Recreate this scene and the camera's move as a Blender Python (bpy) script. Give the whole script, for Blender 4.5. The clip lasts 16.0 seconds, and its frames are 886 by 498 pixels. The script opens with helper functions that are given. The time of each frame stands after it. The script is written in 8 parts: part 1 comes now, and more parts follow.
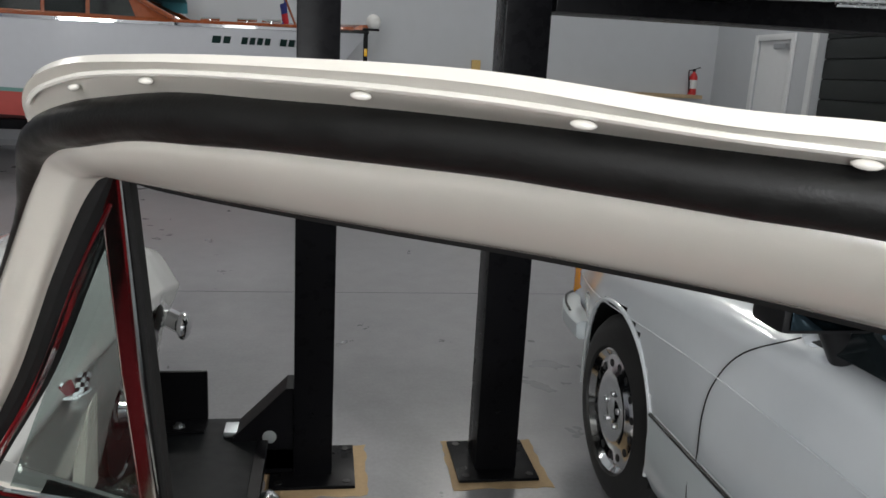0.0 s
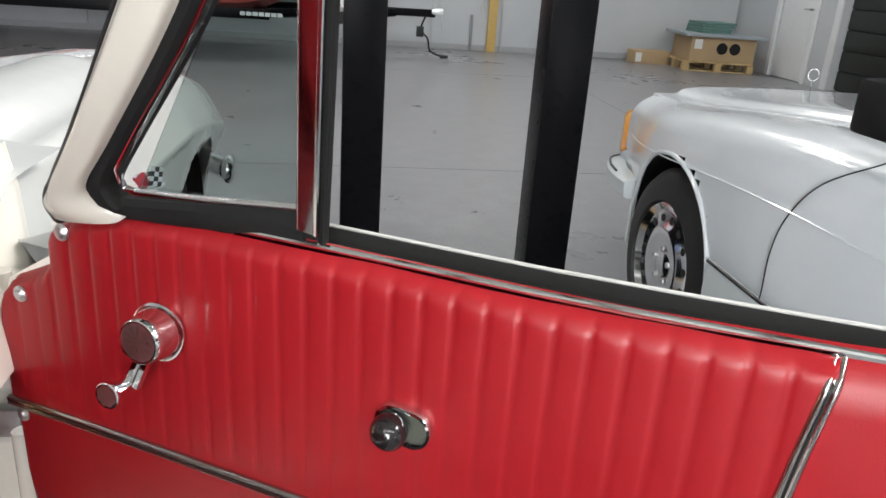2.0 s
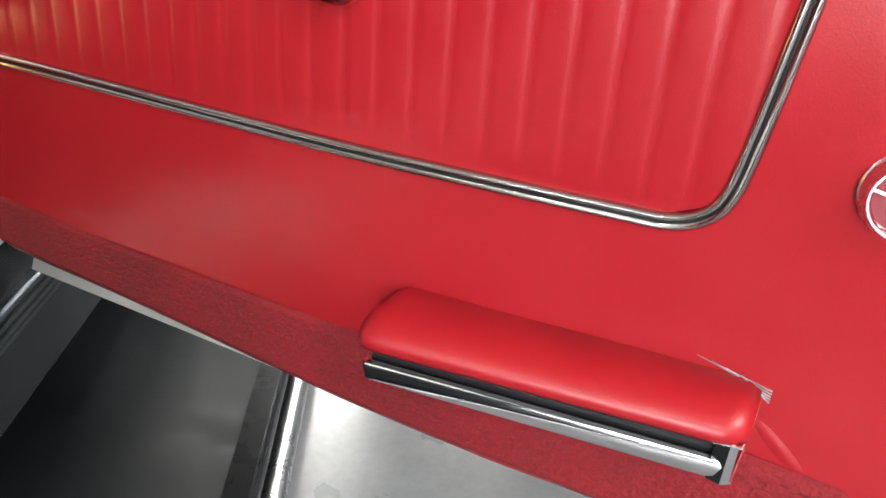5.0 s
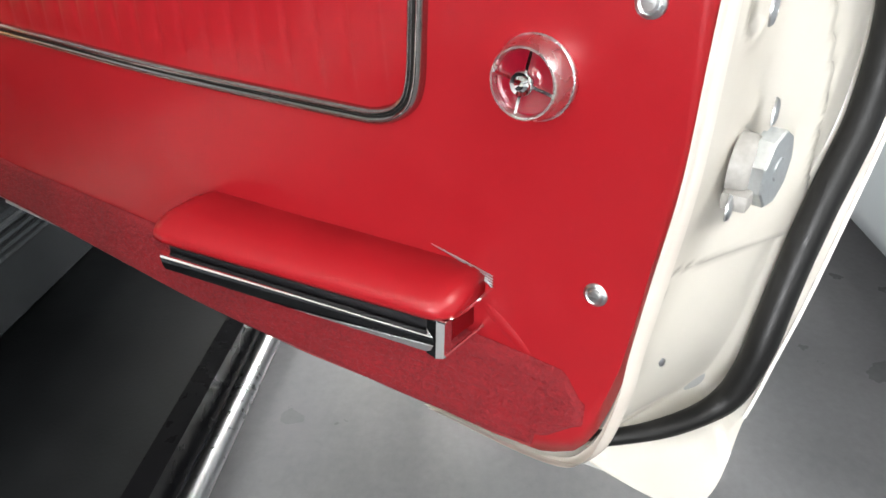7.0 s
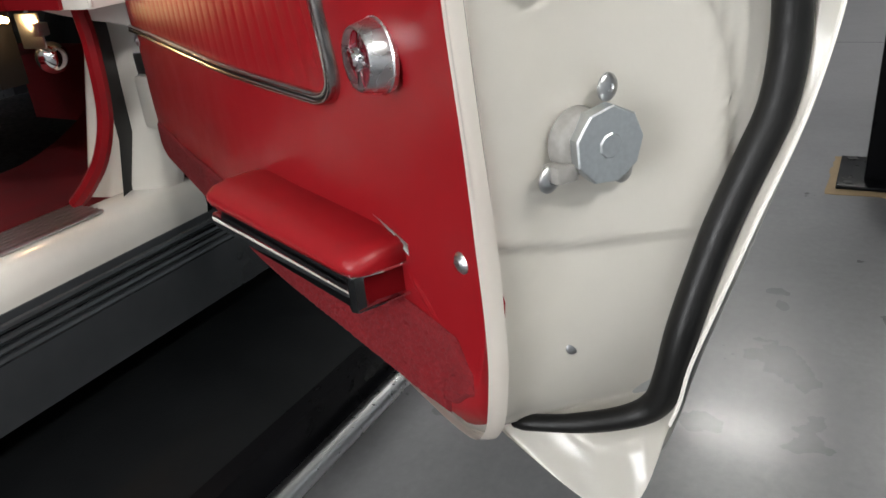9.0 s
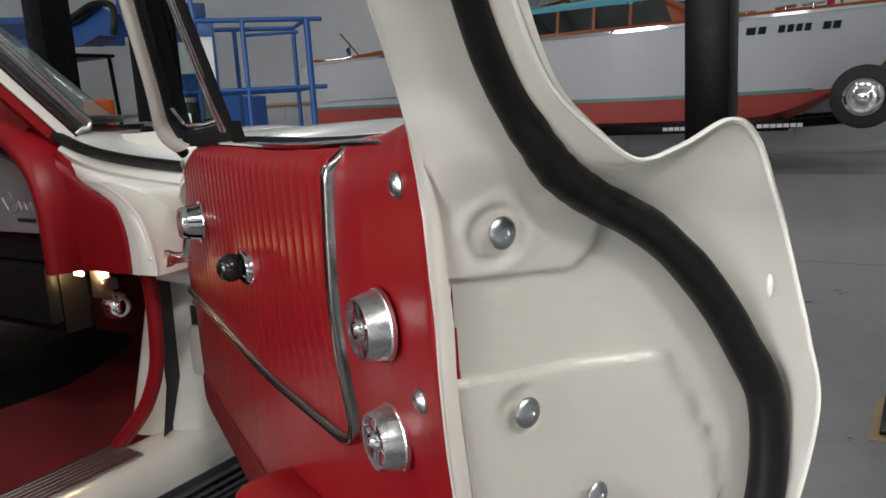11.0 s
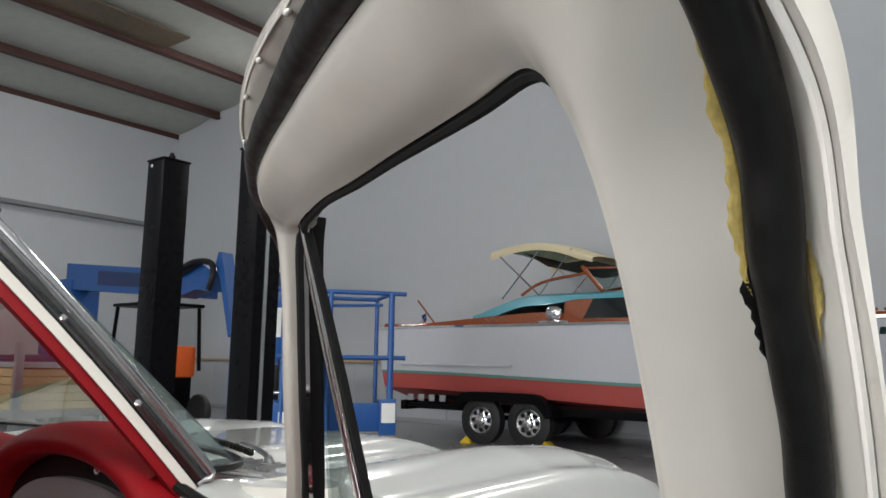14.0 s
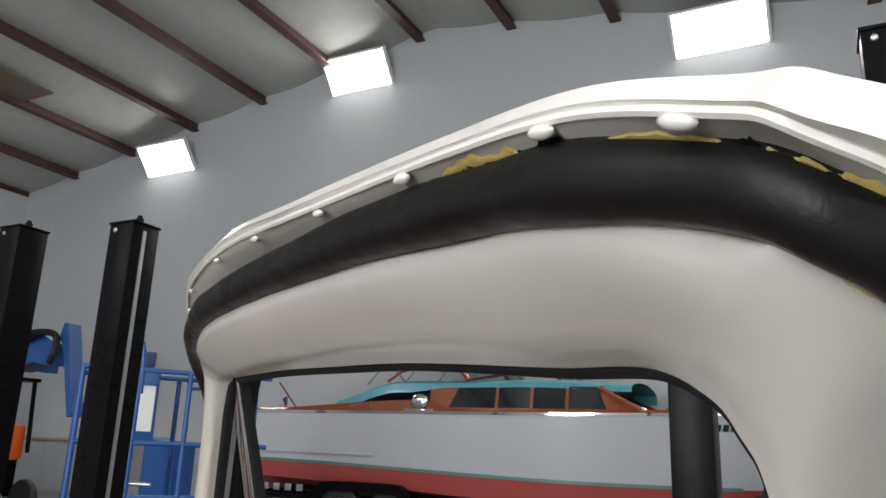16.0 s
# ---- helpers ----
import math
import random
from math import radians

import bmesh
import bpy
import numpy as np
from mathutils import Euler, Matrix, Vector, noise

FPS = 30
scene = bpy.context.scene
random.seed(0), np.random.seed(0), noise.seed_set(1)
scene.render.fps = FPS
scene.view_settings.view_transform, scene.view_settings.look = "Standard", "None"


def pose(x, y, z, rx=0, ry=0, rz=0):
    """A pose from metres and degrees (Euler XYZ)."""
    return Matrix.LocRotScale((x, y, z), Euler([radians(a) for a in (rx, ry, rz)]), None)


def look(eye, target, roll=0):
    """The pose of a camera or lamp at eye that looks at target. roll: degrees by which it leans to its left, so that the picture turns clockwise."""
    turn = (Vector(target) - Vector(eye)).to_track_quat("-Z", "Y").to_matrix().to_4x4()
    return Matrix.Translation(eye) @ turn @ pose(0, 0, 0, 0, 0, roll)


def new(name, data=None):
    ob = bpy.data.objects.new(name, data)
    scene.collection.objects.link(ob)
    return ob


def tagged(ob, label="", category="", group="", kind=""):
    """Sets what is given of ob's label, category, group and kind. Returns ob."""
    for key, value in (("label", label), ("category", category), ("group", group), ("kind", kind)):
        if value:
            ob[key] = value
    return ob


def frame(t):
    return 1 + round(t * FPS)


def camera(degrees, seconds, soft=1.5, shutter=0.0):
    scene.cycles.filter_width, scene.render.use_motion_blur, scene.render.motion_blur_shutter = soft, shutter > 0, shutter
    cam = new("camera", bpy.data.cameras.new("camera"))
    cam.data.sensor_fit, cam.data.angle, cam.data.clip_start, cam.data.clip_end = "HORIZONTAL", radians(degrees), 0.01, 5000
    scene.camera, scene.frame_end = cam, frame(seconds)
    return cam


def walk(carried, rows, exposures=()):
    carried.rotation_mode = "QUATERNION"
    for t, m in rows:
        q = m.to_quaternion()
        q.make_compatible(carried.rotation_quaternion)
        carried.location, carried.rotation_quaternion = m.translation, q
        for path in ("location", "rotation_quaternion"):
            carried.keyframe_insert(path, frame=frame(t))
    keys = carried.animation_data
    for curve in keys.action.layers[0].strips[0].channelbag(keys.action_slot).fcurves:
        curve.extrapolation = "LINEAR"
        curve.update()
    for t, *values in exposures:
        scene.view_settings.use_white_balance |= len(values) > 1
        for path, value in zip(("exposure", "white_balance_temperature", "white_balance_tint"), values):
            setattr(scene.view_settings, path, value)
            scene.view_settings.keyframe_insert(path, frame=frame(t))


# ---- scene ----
cam = camera(60.60, 16.0, soft=1.6)
A = look
PATH = [
    (0.0, A((0.5228, -0.8276, 1.3942), (0.6762, 0.1343, 1.1682), 3.02)),
    (0.5, A((0.5012, -0.8513, 1.3772), (0.6516, 0.1076, 1.1364), 2.91)),
    (1.0, A((0.4560, -0.8411, 1.3225), (0.6028, 0.1100, 1.0506), 3.04)),
    (1.5, A((0.4290, -0.8367, 1.2684), (0.5770, 0.1014, 0.9552), 3.50)),
    (2.0, A((0.4009, -0.8041, 1.1934), (0.5465, 0.1228, 0.8473), 4.03)),
    (2.5, A((0.3840, -0.7712, 1.0866), (0.5189, 0.1491, 0.7193), 4.54)),
    (3.0, A((0.3881, -0.7541, 1.0064), (0.5031, 0.1650, 0.6296), 5.49)),
    (3.5, A((0.3939, -0.7718, 0.9721), (0.5058, 0.1402, 0.5775), 5.63)),
    (3.7, A((0.4031, -0.7842, 0.9550), (0.5122, 0.1321, 0.5697), 5.59)),
    (5.8, A((0.6001, -0.7964, 0.8856), (0.6325, 0.0915, 0.4268), 3.80)),
    (6.0, A((0.6267, -0.8052, 0.8818), (0.6459, 0.0835, 0.4236), 3.34)),
    (6.5, A((0.6896, -0.8274, 0.8948), (0.6817, 0.0482, 0.4119), 2.25)),
    (7.0, A((0.7532, -0.8593, 0.8885), (0.6959, 0.0197, 0.4150), 1.27)),
    (7.5, A((0.8457, -0.8755, 0.8743), (0.6873, -0.0037, 0.4107), -0.68)),
    (8.0, A((0.9324, -0.8586, 0.8564), (0.6503, -0.0212, 0.3883), -3.16)),
    (8.2, A((0.9647, -0.8508, 0.8430), (0.6288, -0.0326, 0.3765), -3.99)),
    (10.3, A((1.0942, -0.8385, 0.9501), (0.5647, -0.0331, 0.6837), -3.89)),
    (10.5, A((1.0914, -0.8359, 0.9719), (0.5569, -0.0261, 0.7298), -3.75)),
    (11.0, A((1.0877, -0.8356, 1.0020), (0.5493, -0.0137, 0.8157), -3.41)),
    (11.5, A((1.0752, -0.8352, 1.0208), (0.5309, -0.0077, 0.8836), -3.32)),
    (12.0, A((1.0654, -0.8487, 1.0548), (0.4858, -0.0357, 1.0002), -2.59)),
    (12.5, A((1.0460, -0.8516, 1.0893), (0.4512, -0.0480, 1.1088), -1.82)),
    (13.0, A((1.0347, -0.8801, 1.1296), (0.4331, -0.0844, 1.1994), -0.97)),
    (13.5, A((1.0106, -0.8664, 1.1534), (0.4061, -0.0755, 1.2487), -0.27)),
    (14.0, A((0.9793, -0.8707, 1.1916), (0.3779, -0.0860, 1.3415), 0.90)),
    (14.5, A((0.9336, -0.8670, 1.2264), (0.3510, -0.0779, 1.4210), 1.44)),
    (15.0, A((0.9129, -0.9018, 1.2458), (0.3827, -0.0846, 1.4717), 2.13)),
    (15.5, A((0.8998, -0.8990, 1.2672), (0.4213, -0.0551, 1.5098), 2.19)),
    (16.0, A((0.8943, -0.9016, 1.2669), (0.4510, -0.0428, 1.5239), 2.07)),
]
EXPOSURES = [(0.0, -0.75), (1.0, -0.15), (2.0, 0.1), (3.0, 0.52), (3.7, 0.58), (5.8, 0.52), (6.5, 0.45), (7.0, 0.33), (7.5, 0.08), (8.2, -0.3), (10.3, -0.85), (11.0, -0.95), (12.0, -0.75), (12.5, -0.6), (13.0, -0.55), (14.0, -0.6), (16.0, -0.65)]
walk(cam, PATH, EXPOSURES)

# world, lamps ------------------------------------------------------------
world = bpy.data.worlds.new("world")
scene.world = world
world.use_nodes = True
world.node_tree.nodes["Background"].inputs[0].default_value = (0.62, 0.70, 0.80, 1)
world.node_tree.nodes["Background"].inputs[1].default_value = 0.02

# room: x to the east, y to the north (the way the cars face), z up
WEST, EAST, NORTH, SOUTH, EAVES, RIDGE_X, RIDGE = -18.6, 6.95, 11.5, -10.0, 7.74, -5.8, 9.85


def roof_z(x):
    return RIDGE - abs(x - RIDGE_X) * (RIDGE - EAVES) / (RIDGE_X - WEST)


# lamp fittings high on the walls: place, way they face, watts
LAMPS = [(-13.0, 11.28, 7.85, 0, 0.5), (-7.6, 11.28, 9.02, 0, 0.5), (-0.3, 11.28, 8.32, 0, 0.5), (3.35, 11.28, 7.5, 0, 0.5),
         # south and east rows are unseen fittings, added to brighten the cars
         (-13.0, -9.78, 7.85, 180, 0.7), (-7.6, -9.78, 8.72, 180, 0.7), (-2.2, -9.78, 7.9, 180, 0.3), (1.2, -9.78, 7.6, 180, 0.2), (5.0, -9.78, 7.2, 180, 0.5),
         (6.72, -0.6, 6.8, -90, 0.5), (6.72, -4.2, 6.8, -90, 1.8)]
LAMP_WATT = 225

# fill light from made-up, unseen gates in the south and east walls
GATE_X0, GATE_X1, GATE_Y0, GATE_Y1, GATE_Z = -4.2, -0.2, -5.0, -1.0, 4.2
for nm, watts, wide, at in (("added_gate_fill", 1350, GATE_X1 - GATE_X0, pose((GATE_X0 + GATE_X1) / 2, SOUTH - 0.12, GATE_Z / 2, 90, 0, 0)),
                            ("added_side_gate_fill", 150, GATE_Y1 - GATE_Y0, pose(EAST + 0.12, (GATE_Y0 + GATE_Y1) / 2, GATE_Z / 2, 90, 0, 90))):
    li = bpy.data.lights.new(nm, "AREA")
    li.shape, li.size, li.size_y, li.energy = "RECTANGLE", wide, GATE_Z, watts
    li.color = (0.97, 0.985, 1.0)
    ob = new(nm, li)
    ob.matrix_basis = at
# materials -----------------------------------------------------------------
def mat(name, color, rough=0.5, metal=0.0, coat=0.0, vary=0.08, scale=6.0, grain=0.0, grain_scale=300.0, rvary=0.1, big=0.6,
        emit=0.0, trans=0.0, sheen=0.0, ior=1.5, spec=0.5, coat_rough=0.08):
    """A surface with colour and gloss that vary at two scales, and a fine relief."""
    m = bpy.data.materials.new(name)
    m.use_nodes = True
    nt = m.node_tree
    b = nt.nodes["Principled BSDF"]
    b.inputs["Metallic"].default_value = metal
    b.inputs["Coat Weight"].default_value = coat
    b.inputs["Coat Roughness"].default_value = coat_rough
    b.inputs["Transmission Weight"].default_value = trans
    b.inputs["Sheen Weight"].default_value = sheen
    b.inputs["IOR"].default_value = ior
    b.inputs["Specular IOR Level"].default_value = spec
    if emit:
        b.inputs["Emission Color"].default_value = (*color, 1)
        b.inputs["Emission Strength"].default_value = emit
    tc = nt.nodes.new("ShaderNodeTexCoord")
    n1, n2 = nt.nodes.new("ShaderNodeTexNoise"), nt.nodes.new("ShaderNodeTexNoise")
    n1.inputs["Scale"].default_value, n1.inputs["Detail"].default_value = scale * big * 0.3, 4
    n2.inputs["Scale"].default_value, n2.inputs["Detail"].default_value = scale * 5, 6
    add = nt.nodes.new("ShaderNodeMath")
    add.operation = "ADD"
    half = nt.nodes.new("ShaderNodeMath")
    half.operation = "MULTIPLY"
    half.inputs[1].default_value = 0.5
    ramp = nt.nodes.new("ShaderNodeMapRange")
    ramp.inputs["From Min"].default_value, ramp.inputs["From Max"].default_value = 0.3, 0.7
    ramp.inputs["To Min"].default_value, ramp.inputs["To Max"].default_value = 1 - vary, 1 + vary
    mixc = nt.nodes.new("ShaderNodeMix")
    mixc.data_type, mixc.blend_type = "RGBA", "MULTIPLY"
    mixc.inputs[0].default_value = 1.0
    mixc.inputs[6].default_value = (*color, 1)
    rr = nt.nodes.new("ShaderNodeMapRange")
    rr.inputs["From Min"].default_value, rr.inputs["From Max"].default_value = 0.3, 0.7
    rr.inputs["To Min"].default_value, rr.inputs["To Max"].default_value = max(rough * (1 - rvary), 0.01), min(rough * (1 + rvary), 1)
    L = nt.links.new
    for n in (n1, n2):
        L(tc.outputs["Object"], n.inputs["Vector"])
    L(n1.outputs["Fac"], add.inputs[0])
    L(n2.outputs["Fac"], add.inputs[1])
    L(add.outputs[0], half.inputs[0])
    L(half.outputs[0], ramp.inputs["Value"])
    L(half.outputs[0], rr.inputs["Value"])
    L(ramp.outputs[0], mixc.inputs[7])
    L(mixc.outputs[2], b.inputs["Base Color"])
    L(rr.outputs[0], b.inputs["Roughness"])
    if grain:
        n3 = nt.nodes.new("ShaderNodeTexNoise")
        n3.inputs["Scale"].default_value, n3.inputs["Detail"].default_value = grain_scale, 3
        bump = nt.nodes.new("ShaderNodeBump")
        bump.inputs["Strength"].default_value, bump.inputs["Distance"].default_value = grain, 0.002
        L(tc.outputs["Object"], n3.inputs["Vector"])
        L(n3.outputs["Fac"], bump.inputs["Height"])
        L(bump.outputs[0], b.inputs["Normal"])
    return m


def glass(name, color=(0.9, 0.95, 0.95), rough=0.0, ior=1.16, share=0.35):
    m = bpy.data.materials.new(name)
    m.use_nodes = True
    nt = m.node_tree
    out = nt.nodes["Material Output"]
    nt.nodes.remove(nt.nodes["Principled BSDF"])
    tr, gl, mx, fr = (nt.nodes.new(k) for k in ("ShaderNodeBsdfTransparent", "ShaderNodeBsdfGlossy", "ShaderNodeMixShader", "ShaderNodeFresnel"))
    tr.inputs[0].default_value = (*color, 1)
    gl.inputs["Roughness"].default_value = rough
    fr.inputs[0].default_value = ior
    weak = nt.nodes.new("ShaderNodeMath")
    weak.operation = "MULTIPLY"
    weak.inputs[1].default_value = share
    nt.links.new(fr.outputs[0], weak.inputs[0])
    nt.links.new(weak.outputs[0], mx.inputs[0])
    nt.links.new(tr.outputs[0], mx.inputs[1])
    nt.links.new(gl.outputs[0], mx.inputs[2])
    nt.links.new(mx.outputs[0], out.inputs[0])
    return m


CREAM = mat("cream_paint", (0.86, 0.83, 0.765), 0.20, coat=0.6, vary=0.025, scale=8, grain=0.03, grain_scale=60)
WHITE = mat("white_car_paint", (0.58, 0.59, 0.58), 0.22, coat=0.8, vary=0.02, scale=5)
SILVERWHITE = mat("pale_car_paint", (0.74, 0.78, 0.82), 0.22, coat=0.9, vary=0.02, scale=4)
CLAD = mat("pale_lower_cladding", (0.60, 0.65, 0.67), 0.35, coat=0.3, vary=0.03, scale=4)
VINYL = mat("red_vinyl", (0.275, 0.0075, 0.0120), 0.36, vary=0.05, scale=7, grain=0.09, grain_scale=900, rvary=0.2, coat=0.02, coat_rough=0.25, spec=0.32)
CARPET = mat("red_loop_carpet", (0.17, 0.005, 0.009), 0.95, vary=0.35, scale=60, grain=1.0, grain_scale=420)
CHROME = mat("chrome", (0.82, 0.82, 0.83), 0.07, metal=1, vary=0.03, scale=20, rvary=0.5)
BRUSHED = mat("dull_metal", (0.55, 0.56, 0.57), 0.32, metal=1, vary=0.1, scale=40, grain=0.1, grain_scale=300)
ZINC = mat("zinc_plated_steel", (0.62, 0.65, 0.66), 0.38, metal=1, vary=0.12, scale=60)
RUBBER = mat("black_rubber", (0.006, 0.006, 0.0058), 0.45, vary=0.45, scale=16, grain=0.09, grain_scale=500, rvary=0.4, spec=0.28)
MOULD = mat("bright_trim_metal", (0.42, 0.40, 0.39), 0.20, metal=1, vary=0.02, scale=10, rvary=0.05)
FELT = mat("black_felt_channel", (0.012, 0.012, 0.012), 0.75, vary=0.3, scale=30, spec=0.12)
GLUE = mat("yellow_glue", (0.72, 0.58, 0.20), 0.45, vary=0.3, scale=60, grain=0.4, grain_scale=200)
KNOB = mat("black_knob", (0.012, 0.010, 0.011), 0.16, coat=0.2, vary=0.1)
BLACKPAINT = mat("black_powder_coat", (0.005, 0.005, 0.006), 0.30, vary=0.12, scale=5, grain=0.03, grain_scale=120, rvary=0.25, spec=0.06)
DARKDECK = mat("grey_lift_deck", (0.008, 0.009, 0.010), 0.42, vary=0.2, scale=4, grain=0.1, grain_scale=150, rvary=0.3, spec=0.12)
STEEL = mat("bright_steel_tube", (0.72, 0.73, 0.74), 0.28, metal=1, vary=0.08, scale=15)
CARDBOARD = mat("cardboard", (0.46, 0.33, 0.19), 0.85, vary=0.12, scale=12, grain=0.3, grain_scale=120)
TYRE = mat("tyre_rubber", (0.016, 0.016, 0.016), 0.62, vary=0.25, scale=12, grain=0.3, grain_scale=150)
AMBER = mat("amber_lens", (0.98, 0.52, 0.015), 0.15, coat=0.6, vary=0.1, scale=60)
REDLENS = mat("red_reflector", (0.17, 0.003, 0.011), 0.15, coat=0.6, vary=0.15, scale=40)
DARKGLASS = mat("dark_glass", (0.010, 0.014, 0.016), 0.05, coat=0.5, vary=0.1)
MIRROR = mat("mirror_glass", (0.025, 0.04, 0.05), 0.05, metal=1, vary=0.05)
HULL = mat("white_hull_paint", (0.55, 0.565, 0.60), 0.30, coat=0.3, vary=0.03, scale=2)
BOTTOM = mat("red_bottom_paint", (0.42, 0.075, 0.065), 0.5, vary=0.08, scale=3)
TEAL = mat("teal_paint", (0.10, 0.36, 0.44), 0.3, coat=0.3, vary=0.05, scale=3)
GREENLINE = mat("green_boot_stripe", (0.10, 0.22, 0.20), 0.4, vary=0.05)
MAHOGANY = mat("varnished_mahogany", (0.26, 0.065, 0.022), 0.25, coat=0.7, vary=0.22, scale=5)
CANVAS = mat("cream_canvas", (0.66, 0.57, 0.38), 0.85, vary=0.08, scale=8, grain=0.3, grain_scale=200)
CANVASIN = mat("brown_canvas_lining", (0.09, 0.055, 0.035), 0.9, vary=0.15, scale=8)
BLUE = mat("blue_machine_paint", (0.014, 0.078, 0.27), 0.4, vary=0.12, scale=5, rvary=0.3)
DARKBLUE = mat("dark_blue_plastic", (0.012, 0.03, 0.10), 0.5, vary=0.2, scale=5)
ORANGE = mat("orange_paint", (0.80, 0.13, 0.02), 0.45, vary=0.1, scale=5)
YELLOW = mat("yellow_plastic", (0.75, 0.52, 0.02), 0.5, vary=0.1, scale=8)
EXTRED = mat("red_cylinder_paint", (0.55, 0.02, 0.02), 0.3, vary=0.08, scale=10)
WOODLEDGE = mat("pale_timber", (0.50, 0.37, 0.22), 0.55, vary=0.2, scale=4, grain=0.2, grain_scale=80)
PALLET = mat("raw_pallet_wood", (0.50, 0.36, 0.18), 0.8, vary=0.25, scale=8, grain=0.3, grain_scale=90)
WALLMAT = mat("white_wall_panel", (0.54, 0.56, 0.585), 0.55, vary=0.035, scale=0.8, grain=0.05, grain_scale=30)
DOORMAT = mat("white_door_paint", (0.78, 0.79, 0.80), 0.4, vary=0.03, scale=2)
DARKVOID = mat("dark_green_door", (0.006, 0.009, 0.008), 0.4, vary=0.2, scale=2)
INSUL = mat("white_insulation_sheet", (0.44, 0.45, 0.41), 0.45, vary=0.12, scale=0.9, grain=0.6, grain_scale=4)
PURLINMAT = mat("red_oxide_primer", (0.075, 0.030, 0.024), 0.55, vary=0.25, scale=3)
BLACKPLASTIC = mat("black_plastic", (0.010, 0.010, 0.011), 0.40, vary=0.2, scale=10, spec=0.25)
WHITEPAPER = mat("white_paper_label", (0.75, 0.75, 0.73), 0.7, vary=0.05)
GREENCLOTH = mat("grey_green_cloth", (0.12, 0.22, 0.20), 0.85, vary=0.25, scale=10)
GREYPLASTIC = mat("grey_plastic_sheet", (0.30, 0.34, 0.37), 0.45, vary=0.12, scale=6)
GLOVE = mat("silver_glove_door", (0.34, 0.33, 0.34), 0.42, metal=0.4, vary=0.06, scale=25, grain=0.15, grain_scale=700)
INK = mat("dark_green_lettering", (0.01, 0.045, 0.04), 0.4, vary=0.05)
WHITEINK = mat("white_lettering", (0.7, 0.7, 0.7), 0.5, vary=0.05)
FLAGRED = mat("red_flag_cloth", (0.45, 0.02, 0.03), 0.85, vary=0.2, scale=15)
FLAGBLUE = mat("blue_flag_cloth", (0.02, 0.03, 0.16), 0.85, vary=0.2, scale=15)
CLEAR = glass("clear_glass", (0.74, 0.79, 0.78))
SCREEN = glass("windscreen_glass", (0.74, 0.86, 0.84), ior=1.3, share=0.5)
TINT = glass("green_tint_glass", (0.72, 0.86, 0.84))
LAMPFACE = mat("lamp_face", (1.0, 0.985, 0.95), 0.5, emit=14.0, vary=0.01)

# polished concrete: grey cloudy patches, faint gloss
FLOORMAT = mat("polished_concrete", (0.235, 0.235, 0.247), 0.30, vary=0.12, scale=0.9, rvary=0.14, big=0.7, coat=0.07, coat_rough=0.10)


def mottle(m, scales, amount):
    """Adds finer blotches, pores and faint trowel marks to a material's colour and gloss."""
    nt = m.node_tree
    b = nt.nodes["Principled BSDF"]
    src = b.inputs["Base Color"].links[0].from_socket
    gloss = b.inputs["Roughness"].links[0].from_socket
    tc = nt.nodes.new("ShaderNodeTexCoord")
    for (sx, sy, sz), det, amt in zip(scales, (6, 5, 3), amount):
        mp = nt.nodes.new("ShaderNodeMapping")
        mp.inputs["Scale"].default_value = (sx, sy, sz)
        n = nt.nodes.new("ShaderNodeTexNoise")
        n.inputs["Scale"].default_value, n.inputs["Detail"].default_value, n.inputs["Roughness"].default_value = 1.0, det, 0.62
        r = nt.nodes.new("ShaderNodeMapRange")
        r.inputs["From Min"].default_value, r.inputs["From Max"].default_value = 0.15, 0.85
        r.inputs["To Min"].default_value, r.inputs["To Max"].default_value = 1 - amt, 1 + amt
        mx = nt.nodes.new("ShaderNodeMix")
        mx.data_type, mx.blend_type = "RGBA", "MULTIPLY"
        mx.inputs[0].default_value = 1.0
        ml = nt.nodes.new("ShaderNodeMath")
        ml.operation = "MULTIPLY"
        nt.links.new(tc.outputs["Object"], mp.inputs["Vector"])
        nt.links.new(mp.outputs[0], n.inputs["Vector"])
        nt.links.new(n.outputs["Fac"], r.inputs["Value"])
        nt.links.new(src, mx.inputs[6])
        nt.links.new(r.outputs[0], mx.inputs[7])
        nt.links.new(gloss, ml.inputs[0])
        nt.links.new(r.outputs[0], ml.inputs[1])
        src, gloss = mx.outputs[2], ml.outputs[0] if sx < 2 else gloss
    nt.links.new(src, b.inputs["Base Color"])
    nt.links.new(gloss, b.inputs["Roughness"])


mottle(FLOORMAT, ((0.7, 0.6, 1), (7.0, 6.0, 1), (60, 50, 1)), (0.14, 0.12, 0.12))
# helpers for meshes ---------------------------------------------------------
def finish(ob, mat_, angle=38):
    me = ob.data
    me.materials.append(mat_)
    me.shade_smooth()
    me.set_sharp_from_angle(angle=radians(angle))


def part(name, bm, material, parent=None, label="", angle=38, at=None):
    """Links a bmesh as one mesh object under a thing or under a part."""
    bmesh.ops.recalc_face_normals(bm, faces=bm.faces)
    me = bpy.data.meshes.new(name)
    bm.to_mesh(me)
    bm.free()
    ob = new(name, me)
    finish(ob, material, angle)
    if parent:
        ob.parent = parent
    if at:
        ob.matrix_basis = at
    if label:
        tagged(ob, label)
    return ob


def thing(name, label, category, at=None, group="", kind=""):
    ob = new(name)
    ob.empty_display_size = 0.1
    if at:
        ob.matrix_basis = at
    return tagged(ob, label, category, group, kind)


def setting(name, bm, material, label, category=""):
    return tagged(part(name, bm, material), label, category or name.split("_")[0], kind="structure")


